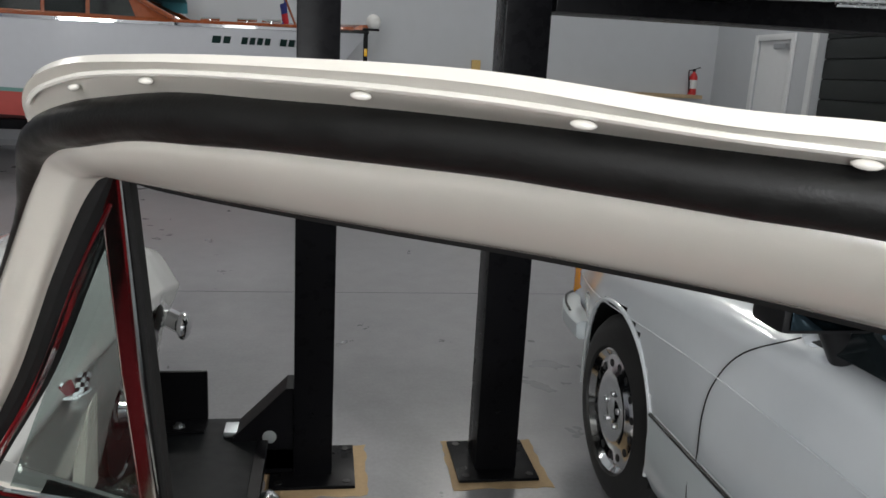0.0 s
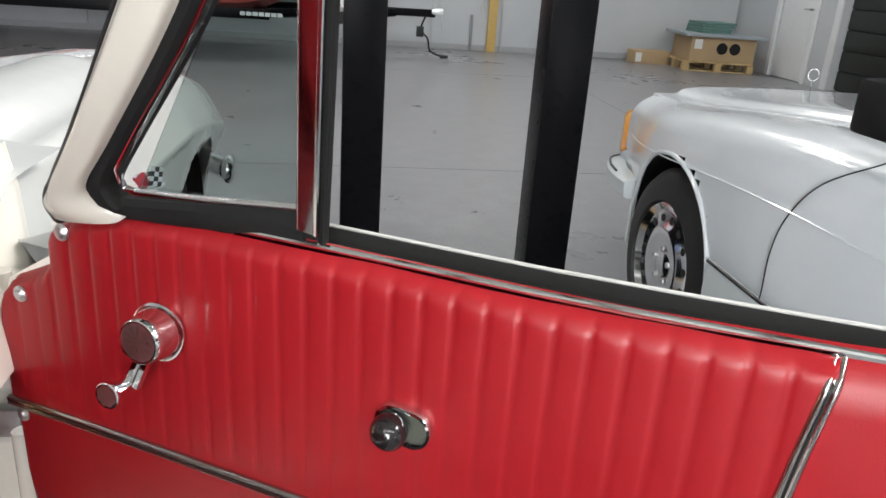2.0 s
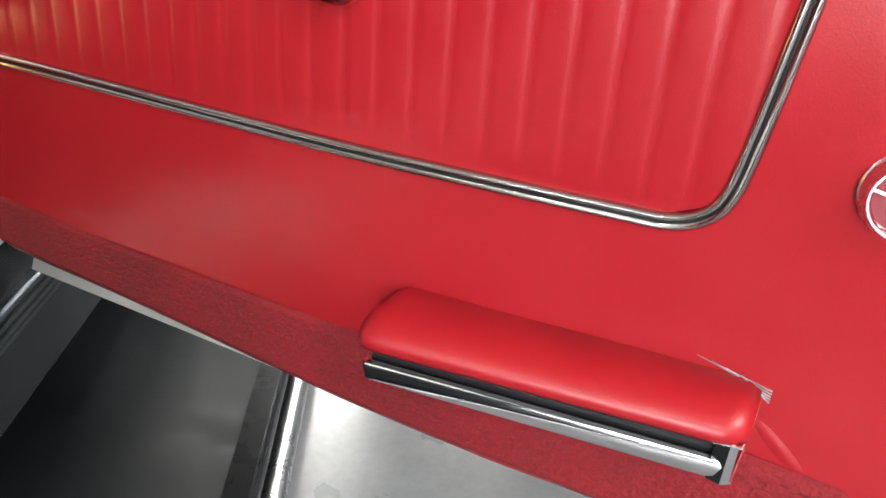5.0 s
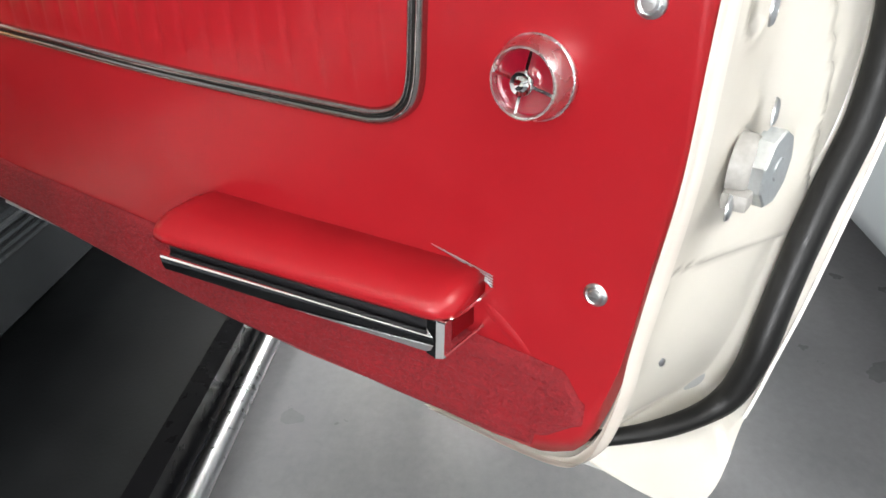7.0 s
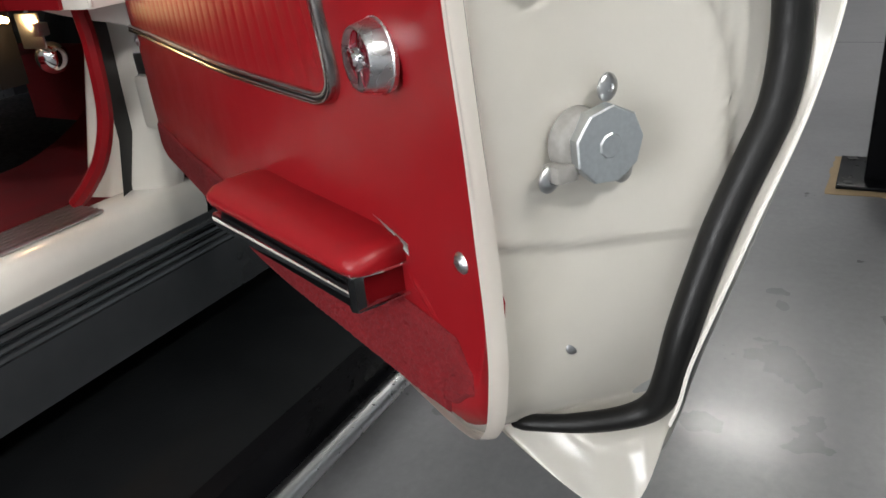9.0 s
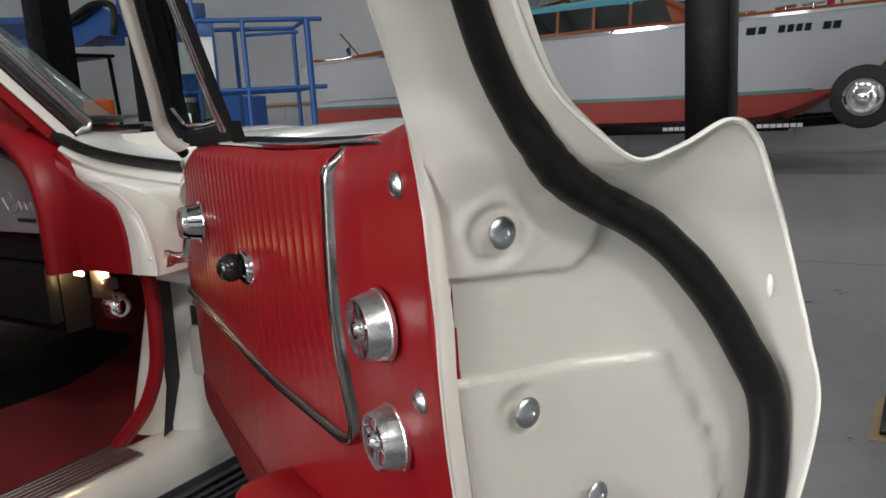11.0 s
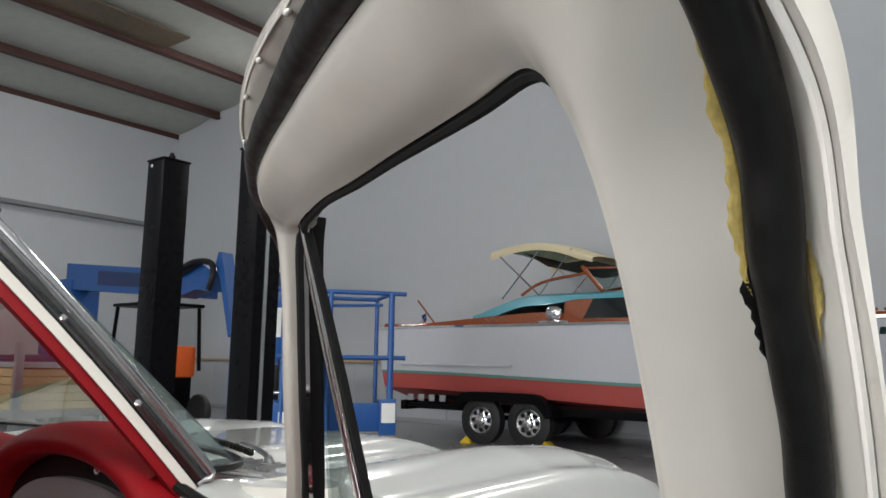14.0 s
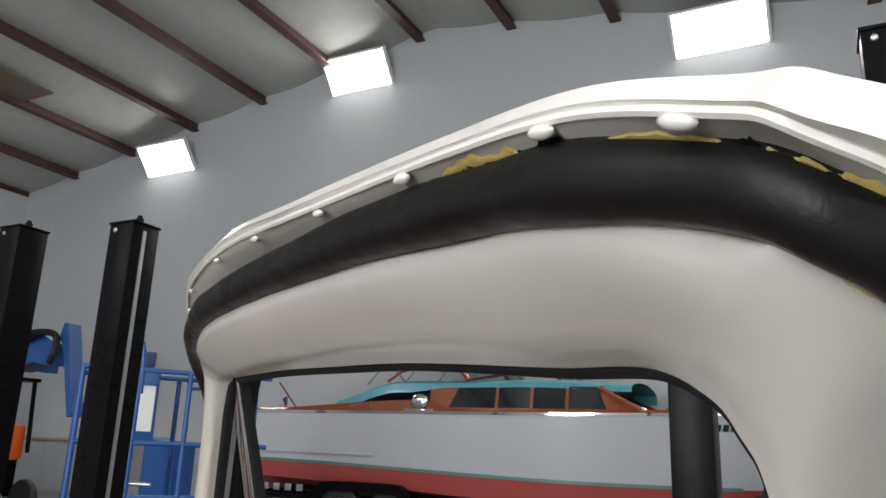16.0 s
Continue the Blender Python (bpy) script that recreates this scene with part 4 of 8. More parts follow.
loft(bm, [[(xe - 0.012, ye - 0.001, z), (xe - 0.003, ye - 0.0030, z), (xe + 0.002, ye, z), (xe + 0.0025, ye + 0.008, z), (xe - 0.010, ye + 0.007, z)] for z in (0.584 + ze, 0.594 + ze, 0.6095 + 0.5 * ze)], True, True)
tube(bm, [(xe + 0.002, ye + 0.001, 0.585 + ze), (xe + 0.004, ye + 0.02, 0.587 + ze), (xe + 0.006, panel_y(xe, 0.59), 0.589 + ze)], 0.0014, 6)
tube(bm, [(xe - 0.014, ye - 0.0035, 0.6095 + 0.5 * ze), (xe + 0.003, ye - 0.001, 0.6095 + 0.5 * ze), (xe + 0.006, ye + 0.02, 0.610 + 0.5 * ze), (xe + 0.007, panel_y(xe, 0.61), 0.611 + 0.5 * ze)], 0.0012, 6)
dpart("armrest_edging", bm, CHROME, "chrome corner and edging of the armrest")
bm = bmesh.new()
loft(bm, [[(xe, ye + 0.004, 0.585 + ze), (xe, ye + 0.004, 0.6085 + 0.5 * ze)], [(xe - 0.004, ye + 0.02, 0.587 + ze), (xe - 0.004, ye + 0.02, 0.610 + 0.5 * ze)], [(xe - 0.002, panel_y(xe, 0.6) + 0.004, 0.588 + ze), (xe - 0.002, panel_y(xe, 0.6) + 0.004, 0.612)]])
bmesh.ops.solidify(bm, geom=bm.faces[:], thickness=0.002)
dpart("armrest_end", bm, VINYL, "hollow red end of the armrest")
bm = bmesh.new()
rows = []
for k in range(13):
    f = k / 12
    x = xe + 0.003 + 0.046 * f
    z = 0.602 - 0.040 * f
    h = 0.0016 * math.sin(math.pi * f) ** 0.8
    rows.append([(x + a * 0.6, panel_y(x + a * 0.6, z + a * 0.75) + 0.0015 - (h + 0.0010) * math.exp(-(a / 0.007) ** 2), z + a * 0.75) for a in (-0.018, -0.012, -0.008, -0.005, -0.0025, 0.0, 0.0025, 0.005, 0.008, 0.012, 0.018)])
loft(bm, rows)
dpart("armrest_fold", bm, VINYL, "soft fold of vinyl behind the armrest", 80)
for k in range(5):
    bm = bmesh.new()
    tube(bm, [(0.798 + 0.010 * k, panel_y(0.82, 0.63) - 0.001, 0.6360 - 0.0018 * k), (0.858, panel_y(0.86, 0.62) - 0.001, 0.6225 - 0.0022 * k)], 0.0006, 5)
    dpart("armrest_trim_line", bm, BRUSHED, "fine bright line behind the armrest")

# window crank
AXLE = Vector((0.04, -1, 0.05)).normalized()
HUB = Vector((0.288, -0.007, 0.864))
bm = bmesh.new()
lathe(bm, HUB, AXLE, [(0, 0.0285), (0.003, 0.0285), (0.004, 0.0265), (0.0045, 0.0225)], 36)
dpart("crank_washer", bm, CHROME, "chrome crank escutcheon")
bm = bmesh.new()
lathe(bm, HUB + AXLE * 0.0045, AXLE, [(0, 0.0250), (0.004, 0.0243), (0.016, 0.0224), (0.024, 0.0212), (0.025, 0.0202), (0.0245, 0.0182), (0.0242, 0.0005)], 36)
dpart("crank_hub", bm, CHROME, "tapered chrome crank hub")
# turned facets on the hub's and the knob's face


def facets(c, r, n):
    bm = bmesh.new()
    side = AXLE.orthogonal().normalized()
    up = AXLE.cross(side)
    v0 = bm.verts.new(c + AXLE * 0.0006)
    vs = []
    for k in range(n):
        a = 2 * math.pi * k / n
        vs.append(bm.verts.new(c + (side * math.cos(a) + up * math.sin(a)) * r + AXLE * (0.0005 if k % 2 else 0.0)))
    for k in range(n):
        bm.faces.new([v0, vs[k], vs[(k + 1) % n]])
    return bm


dpart("hub_face", facets(HUB + AXLE * 0.0290, 0.0182, 22), STEEL, "spun chrome face with radial facets", 5)
bm = bmesh.new()
strip(bm, [(0.290, -0.026, 0.854), (0.283, -0.030, 0.836), (0.276, -0.033, 0.818)], [(-0.008, -0.003), (-0.007, 0.003), (-0.002, 0.003), (0.0, 0.001), (0.002, 0.003), (0.007, 0.003), (0.008, -0.003)], (0, -1, 0))
dpart("crank_arm", bm, CHROME, "grooved chrome crank arm")
KN = Vector((0.268, -0.026, 0.815))
bm = bmesh.new()
lathe(bm, KN, AXLE, [(0, 0.007), (0.006, 0.0075), (0.020, 0.0085), (0.026, 0.0122), (0.031, 0.0128), (0.032, 0.0118), (0.0315, 0.0005)], 28)
dpart("crank_knob", bm, CHROME, "flared chrome crank knob")
dpart("knob_face", facets(KN + AXLE * 0.0318, 0.0105, 16), STEEL, "spun chrome face with radial facets", 5)

# inside door pull: oval bezel and black ball
bm = bmesh.new()
def oval(a, r, n=40):
    pts = []
    for k in range(n):
        t = 2 * math.pi * k / n
        c, s = math.cos(t), math.sin(t)
        pts.append((a * (1 if c > 0 else -1) + r * c, r * s))
    return pts
tilt = radians(-6)
def om(p, y):
    return (0.5375 + p[0] * math.cos(tilt) - p[1] * math.sin(tilt), y - 0.007, 0.8415 + p[0] * math.sin(tilt) + p[1] * math.cos(tilt))
loft(bm, [[om(p, y) for p in oval(0.0080, r)] for r, y in ((0.0185, 0.004), (0.0185, -0.002), (0.0170, -0.005), (0.0145, -0.0055), (0.0128, -0.003), (0.0125, 0.003))], True)
dpart("pull_bezel", bm, CHROME, "oval chrome bezel")
bm = bmesh.new()
bm.faces.new([bm.verts.new(om(p, -0.0005)) for p in oval(0.0080, 0.0130)])
dpart("pull_slot", bm, mat("dull_slot_plate", (0.07, 0.075, 0.06), 0.5, vary=0.2, scale=60))
bm = bmesh.new()
cyl(bm, (0.530, 0.0, 0.842), (0.530, -0.016, 0.842), 0.005)
ball(bm, (0.531, -0.0215, 0.8415), 0.0158, 32, 24)
dpart("pull_knob", bm, KNOB, "glossy black ball knob")

# two round chrome knobs with red inlays
def round_knob(x, z, turn):
    y0 = panel_y(x, z) - 0.001
    bm = bmesh.new()
    c = (x, y0, z)
    lathe(bm, c, (0, -1, 0), [(0, 0.0252), (0.003, 0.0252), (0.004, 0.0242), (0.0165, 0.0212), (0.018, 0.0204), (0.018, 0.0192), (0.0125, 0.0188)], 28)
    dpart("pull_ring", bm, STEEL, "deep faceted chrome ring", 15)
    bm = bmesh.new()
    lathe(bm, (x, y0 - 0.0128, z), (0, -1, 0), [(0, 0.0188), (0.0005, 0.0188), (-0.005, 0.011), (-0.005, 0.0005)], 40)
    dpart("red_inlay", bm, REDLENS, "red inlay")
    bm = bmesh.new()
    for k in range(4):
        a = radians(turn + 90 * k)
        d = Vector((math.cos(a), 0, math.sin(a)))
        s = Vector((-math.sin(a), 0, math.cos(a)))
        p = Vector((x, y0 - 0.0135, z))
        rows = [[p + d * r + s * w_ + Vector((0, -h, 0)) for w_, h in ((-0.0013, 0), (-0.0009, 0.003), (0.0009, 0.003), (0.0013, 0))] for r in (0.004, 0.0196)]
        loft(bm, rows, True, True)
    lathe(bm, (x, y0 - 0.0132, z), (0, -1, 0), [(0, 0.0075), (0.005, 0.0075), (0.0065, 0.0065), (0.0060, 0.0045), (0.008, 0.0030), (0.0085, 0.0003)], 20)
    dpart("knob_spokes", bm, CHROME, "chrome spokes and hub")


round_knob(0.909, 0.862, 20)
round_knob(0.890, 0.773, -12)

# panel screws with cup washers
def dscrew(x, z, r=0.0085, y=None):
    y0 = (panel_y(x, z) if y is None else y) + 0.0005 - (0.005 if z > 0.72 and x < 0.8 else 0.0)
    bm = bmesh.new()
    lathe(bm, (x, y0, z), (0, -1, 0), [(0, r), (0.0018, r * 0.97), (0.0035, r * 0.72), (0.003, r * 0.62), (0.0048, r * 0.45), (0.0052, 0.0004)], 18)
    box(bm, x - r * 0.36, x + r * 0.36, y0 - 0.0056, y0 - 0.0050, z - r * 0.07, z + r * 0.07)
    dpart("panel_screw", bm, BRUSHED, "bright cup-washer screw")


for x, z in ((0.176, 0.938), (0.110, 0.860), (0.083, 0.709), (0.952, 0.822), (0.933, 0.634), (0.948, 0.957)):
    dscrew(x, z)

# end-of-door hardware
def end_bolt(x, y, z, r=0.011, d=(1, 0.15, 0)):
    bm = bmesh.new()
    lathe(bm, (x - 0.001, y, z), d, [(0, r), (0.0012, r), (0.0026, r * 0.86), (0.0034, r * 0.5), (0.0036, r * 0.3), (0.002, r * 0.22), (0.002, 0.0004)], 20)
    dpart("end_bolt", bm, BRUSHED, "bright Phillips bolt")


end_bolt(1.0030, 0.038, 0.930, 0.0095)
end_bolt(0.9985, 0.053, 0.818, 0.0095)
for x, y, z in ((1.002, 0.101, 0.752), (0.996, 0.061, 0.703), (1.000, 0.116, 0.697)):
    end_bolt(x, y, z, 0.0085)
end_bolt(0.964, 0.104, 0.556, 0.0075, (0.95, 0.1, 0.2))
bm = bmesh.new()
lathe(bm, (0.999, 0.096, 0.720), (1, -0.12, 0), [(0, 0.021), (0.003, 0.020), (0.0035, 0.0242), (0.0125, 0.0242), (0.0135, 0.0232), (0.0135, 0.008), (0.0143, 0.007), (0.0143, 0.0005)], 9)
dpart("latch_rotor", bm, ZINC, "zinc-plated octagonal latch rotor", 25)
bm = bmesh.new()
lathe(bm, (0.990, 0.086, 0.721), (1, 0.0, 0), [(0, 0.021), (0.008, 0.020), (0.011, 0.018), (0.012, 0.015), (0.0122, 0.0005)], 28)
box(bm, 0.990, 1.006, 0.060, 0.076, 0.701, 0.712, 0.003)
dpart("latch_housing", bm, mat("worn_latch_casting", (0.26, 0.25, 0.235), 0.5, vary=0.22, scale=40), "grubby pale latch housing")

# weather seal round the door edge
c0, c2, c3, c4, c5 = cols[0], cols[2], cols[3], cols[4], cols[5]
RAD = lerp([0, 1.2, 2.6, 8, 15, 18, 20, 22, 24, 25.5, 28, 34, 37, 42], [0.0070, 0.0075, 0.0118, 0.0122, 0.0112, 0.0086, 0.0074, 0.0076, 0.0088, 0.0115, 0.0130, 0.0118, 0.0085, 0.0075])
SHIFT = lerp([1, 11, 13, 15, 18], [0.0, 0.0, 0.003, 0.004, 0.0])
PUSH = lerp([0.8, 1.2, 1.7, 2.4, 3.2, 4, 5.5, 7.5], [0.0, 0.010, 0.019, 0.019, 0.012, 0.008, 0.004, 0.0])
pts, radii = [], []
for i in range(STEP - 3, len(c3)):
    nrm = (c4[i] - c2[i]).normalized()
    tng = (c3[min(i + 1, len(c3) - 1)] - c3[max(i - 1, 0)]).normalized()
    o = nrm.cross(tng).normalized()
    r = RAD(i / STEP) + 0.0008 * noise.noise((i * 0.11, 0.0, 0.0))
    pts.append(c3[i] + o * r * 0.45 + nrm * SHIFT(i / STEP) + Vector((0.75, -0.65, 0)) * PUSH(i / STEP))
    radii.append(r)
for _ in range(30):
    for i in range(2, 5 * STEP):
        pts[i] = pts[i] * 0.5 + (pts[i - 1] + pts[i + 1]) * 0.25
for _ in range(60):
    for i in range(9 * STEP, 18 * STEP):
        pts[i] = pts[i] * 0.5 + (pts[i - 1] + pts[i + 1]) * 0.25
for i in range(len(pts)):
    pts[i] = pts[i] + Vector((0, 0.013, 0)) * sstep((i / STEP - 34.5) / 1.5)
bm = bmesh.new()
tube(bm, pts, 0.0145, 14, radii=radii, flat=1.0)
dpart("weather_seal", bm, RUBBER, "thick black rubber weather seal", 60)


def smear(bm, a, b, width, side, f0, ragged):
    """A ragged film of glue on the pressing, along the seal's edge between rows a and b."""
    other = c4 if side > 0 else c2
    far = c5 if side > 0 else cols[1]
    rows = []
    for k in range(61):
        i = a * STEP + (b - a) * STEP * k / 60
        j = min(int(i), len(c3) - 2)
        g = i - j
        p0, p1, p2 = (c[j].lerp(c[j + 1], g) for c in (c3, other, far))
        env = math.sin(math.pi * k / 60) ** 0.6
        w_ = width * env * (0.65 + ragged * (0.7 * noise.noise((i * 0.22, a * 3.3, side)) + 0.35 * noise.noise((i * 0.8, a * 3.3, side))))
        tng = c3[j + 1] - c3[j]
        n_ = (c4[j] - c2[j]).cross(tng).normalized()
        row = []
        for q in range(5):
            d = f0 + w_ * q / 4
            l1 = (p1 - p0).length
            p = p0.lerp(p1, d / l1) if d < l1 else p1.lerp(p2, (d - l1) / max((p2 - p1).length, 1e-4))
            row.append(p + n_ * (0.0012 if 0 < q < 4 else 0.0004))
        rows.append(row)
    loft(bm, rows)
    bmesh.ops.solidify(bm, geom=bm.faces[:], thickness=0.0006)


for a, b, w_, sd, f0 in ((21.9, 23.6, 0.006, -1, 0.008), (24.4, 26.4, 0.004, -1, 0.011), (21.5, 22.2, 0.005, 1, 0.009), (23.2, 26.0, 0.007, 1, 0.011), (25.6, 27.0, 0.005, 1, 0.012), (27.3, 28.3, 0.010, 1, 0.012)):
    bm = bmesh.new()
    smear(bm, a, b, w_, sd, f0, 0.9)
    dpart("glue_smear", bm, GLUE, "dried yellow glue along the seal")
for a, b, w_, sd, f0 in ((19.4, 20.0, 0.003, -1, 0.007), (21.2, 22.9, 0.005, -1, 0.006), (24.0, 26.8, 0.005, 1, 0.010), (26.4, 28.4, 0.006, 1, 0.011), (29.4, 30.6, 0.005, 1, 0.010)):
    bm = bmesh.new()
    smear(bm, a, b, w_, sd, f0, 1.6)
    dpart("seal_tear", bm, RUBBER, "ragged torn edge of the rubber seal")
# weld beads below the lip
for x in (0.552, 0.613, 0.729, 0.815, 0.902, 0.982, 1.074, 1.120):
    i = min(range(24 * STEP, 35 * STEP), key=lambda j: abs(c4[j].x - x))
    bm = bmesh.new()
    ball(bm, Vector((0, 0, 0)), 0.0036 if x > 0.95 else 0.0030, 12, 8, 1.6, 0.8, 0.6)
    tng = c4[i - 1] - c4[i + 1]
    bmesh.ops.transform(bm, matrix=Matrix.Translation(c4[i].lerp(c5[i], 0.1) + Vector((0, -0.001, -0.002))) @ tng.to_track_quat("X", "Z").to_matrix().to_4x4(), verts=bm.verts[:])
    dpart("weld_bead", bm, CREAM, "painted weld bead")
for i in (int(18.1 * STEP), int(20.0 * STEP), 9 * STEP):
    bm = bmesh.new()
    ball(bm, c4[i].lerp(c5[i], 0.25), 0.0042, 12, 8, 0.6, 0.6, 1.9)
    dpart("weld_bead", bm, CREAM, "painted weld bead")
# rolled hem along the lip
bm = bmesh.new()
tube(bm, [c4[i].lerp(c5[i], 0.45 + 0.50 * (1 - sstep((i / STEP - 15) / 4))) + Vector((0, -0.0006, -0.0006)) for i in range(2 * STEP, 35 * STEP)], 0.0016, 6)
dpart("rolled_hem", bm, CREAM)
# window-side rubber along the inner edge
bm = bmesh.new()
tube(bm, [p + Vector((0, 0.006, 0)) for p in c0[17 * STEP:36 * STEP]], 0.0038, 8)
dpart("glass_run", bm, FELT, "black glass-run channel")

# outer faces of the pillar and the roof edge
bm = bmesh.new()
rows = []
for i in range(18 * STEP, 36 * STEP):
    p, q = c5[i], c0[i]
    f = sstep((i / STEP - 25) / 3) * sstep((36 - i / STEP) / 2)
    h = sstep((i / STEP - 25) / 3)
    e = q + Vector((0.0, 0.016 * h + 0.055 * (1 - h), 0.004))
    g = (sstep((i / STEP - 20.5) / 3.5) + 0.6 * math.exp(-((i / STEP - 24.3) / 1.3) ** 2)) * (1 - 0.45 * sstep((i / STEP - 28) / 6)) * sstep((36 - i / STEP) / 2)
    up = Vector((0.006 * (1 - f), 0.008, 0.012)) * g + Vector((0.001, 0.001, 0)) * (1 - g)
    rows.append([p, p + up * 0.5, p.lerp(e, 0.3) + up * 1.3, p.lerp(e, 0.7) + up * 1.3, e + up * 0.6, q + Vector((0, 0.010, 0.0))])
loft(bm, rows)
dpart("roof_edge", bm, CREAM, "cream outer edge of the window frame", 60)

# belt: bright inner strip, sunk black channel, bright outer strip
bx = [0.262, 0.30, 0.36, 0.42, 0.50, 0.62, 0.74, 0.86, 0.975]
BT = lambda x: min(TOP(x), 0.979)
bm = bmesh.new()
strip(bm, [(x, 0.012, BT(x) + 0.001) for x in bx[2:-1] + [0.925]], [(-0.0030, -0.004), (-0.0030, 0.0010), (-0.0015, 0.0022), (0.0015, 0.0022), (0.0030, 0.0010), (0.0030, -0.006)], (0, -0.25, 1))
dpart("belt_strip_inner", bm, CHROME, "bright inner belt strip")
bm = bmesh.new()
strip(bm, [(x, 0.035, BT(x) - 0.006) for x in bx], [(-0.016, -0.010), (-0.016, 0.010), (-0.012, 0.012), (-0.006, 0.004), (0.0, 0.000), (0.006, 0.003), (0.011, 0.004), (0.014, 0.0055), (0.016, 0.005), (0.016, -0.010)], (0, 0, 1))
dpart("belt_channel", bm, FELT, "black felt window channel")
bm = bmesh.new()
strip(bm, [(x, 0.0540, BT(x) - 0.001) for x in bx[3:]], [(-0.0035, -0.002), (-0.0035, 0.004), (-0.002, 0.0068), (0.001, 0.0076), (0.003, 0.006), (0.0035, 0.002), (0.0035, -0.012)], (0, 0.1, 1))
dpart("belt_strip_outer", bm, mat("satin_aluminium", (0.66, 0.66, 0.64), 0.42, metal=0.45, vary=0.08, scale=25), "bright outer belt strip")

# quarter vent: deep rubber channel, thin bright frame, pane, divider post
POST_IN = smooth_path([(0.520, -0.110, 1.338), (0.497, -0.106, 1.309), (0.449, -0.092, 1.250), (0.377, -0.070, 1.150), (0.285, -0.042, 1.050), (0.248, -0.031, 1.008), (0.243, -0.026, 0.992), (0.248, -0.020, 0.978)], 5)
V_B, V_C = Vector((0.434, 0.010, 0.990)), Vector((0.519, -0.108, 1.346))
FOOT = [(0.244, -0.019, 0.984), (0.260, -0.015, 0.983), (0.300, -0.008, 0.985), (0.360, 0.000, 0.989), (0.428, 0.008, 0.994)]
bm = bmesh.new()
loft(bm, [[q + Vector(d) for d in ((-0.012, 0.004, 0), (0.002, 0.000, 0), (0.009, 0.001, 0), (0.012, 0.005, 0), (0.012, 0.024, 0), (0.010, 0.028, 0), (-0.012, 0.028, 0))] for q in POST_IN], True, True)
dpart("vent_channel", bm, FELT, "deep black rubber channel beside the vent")
bm = bmesh.new()
loft(bm, [[(x, y + 0.012, 0.966), (x, y + 0.007, 0.972), (x, y + 0.004, z - 0.002), (x, y + 0.007, z + 0.004), (x, y + 0.020, z + 0.004), (x, y + 0.026, 0.970), (x, y + 0.026, 0.966)] for x, y, z in FOOT], True, True)
dpart("vent_rubber", bm, FELT, "black vent window rubber")
bm = bmesh.new()
path = [q + Vector((0.0140, 0.008, 0)) for q in POST_IN[2:-12]] + [Vector((0.263, -0.013, 1.000)), Vector((0.272, -0.008, 0.9935)), Vector((0.34, 0.002, 0.9965)), Vector((0.426, 0.012, 1.0025))]
strip(bm, path, [(-0.0035, -0.003), (-0.0035, 0.0015), (-0.001, 0.0028), (0.0015, 0.0028), (0.0035, 0.0), (0.0035, -0.003)], (-0.25, -1, 0.1))
dpart("vent_frame", bm, CHROME, "thin chrome vent window frame")
bm = bmesh.new()
vs = [bm.verts.new(p) for p in (Vector((0.270, 0.000, 0.996)), V_B + Vector((-0.008, 0.004, 0.012)), V_C + Vector((-0.006, 0.010, -0.02)), Vector((0.500, -0.088, 1.300)))]
bm.faces.new(vs)
bmesh.ops.triangulate(bm, faces=bm.faces[:])
bmesh.ops.solidify(bm, geom=bm.faces[:], thickness=0.004)
ob = dpart("vent_glass", bm, CLEAR, "clear vent window pane")
ob.visible_shadow = False
bm = bmesh.new()
strip(bm, [V_B + Vector((0.004, -0.004, -0.002)), V_B.lerp(V_C, 0.5) + Vector((0, -0.003, 0)), V_C], [(-0.010, -0.004), (-0.010, 0.002), (-0.0085, 0.0036), (-0.006, 0.0042), (0.0055, 0.0052), (0.0065, 0.0062), (0.0085, 0.0062), (0.0095, 0.004), (0.0095, -0.004)], (0.17, -1, -0.22))
dpart("vent_divider", bm, mat("aged_chrome", (0.50, 0.50, 0.50), 0.12, metal=1, vary=0.12, scale=25, rvary=0.5), "chrome vent divider post")
bm = bmesh.new()
strip(bm, [V_B + Vector((0.0145, 0.004, -0.014)), V_B.lerp(V_C, 0.5) + Vector((0.0135, 0.002, 0)), V_C + Vector((0.0115, 0.0, 0.0))], [(-0.005, -0.006), (-0.005, 0.003), (0.0, 0.0035), (0.0015, 0.002), (0.0015, -0.004), (0.0, -0.006)], (0, -1, -0.3))
dpart("divider_rubber", bm, FELT, "black divider rubber")
# sports car body: cross sections along y -----------------------------------------
CX = -0.84


def body_row(y):
    """Right half of the front body from the hood's middle to the sill."""
    nose = sstep((y - 0.85) / 0.85)
    drop = 0.20 * nose
    tp = 0.06 * sstep((y - 1.50) / 0.2)
    back = 1 - sstep((y - 0.05) / 0.35)
    hood = 0.962 - drop * 0.9
    peak = lerp([0.0, 0.3, 0.9, 1.18, 1.4, 1.6, 1.72], [0.955, 0.972, 0.975, 0.955, 0.915, 0.845, 0.78])(y)
    crease = lerp([0.0, 0.6, 1.0, 1.3, 1.54, 1.72], [0.838, 0.838, 0.822, 0.785, 0.735, 0.69])(y)
    cd = 0.838 - crease
    return [(0.0, hood + 0.012), (0.16, hood + 0.012), (0.27, hood + 0.006), (0.34, hood - 0.022), (0.45, hood - 0.020 + 0.02 * back), (0.56, peak - 0.012), (0.66, peak),
            (0.735, peak - 0.012), (0.80, peak - 0.040), (0.86 - tp, (peak + crease) / 2 + 0.016), (0.910 - tp, crease), (0.921 - tp, crease - 0.022), (0.912 - tp, crease - 0.052), (0.893 - tp, 0.69 - cd * 0.5), (0.875 - tp, 0.60), (0.855 - tp, 0.50), (0.835 - tp, 0.42)]


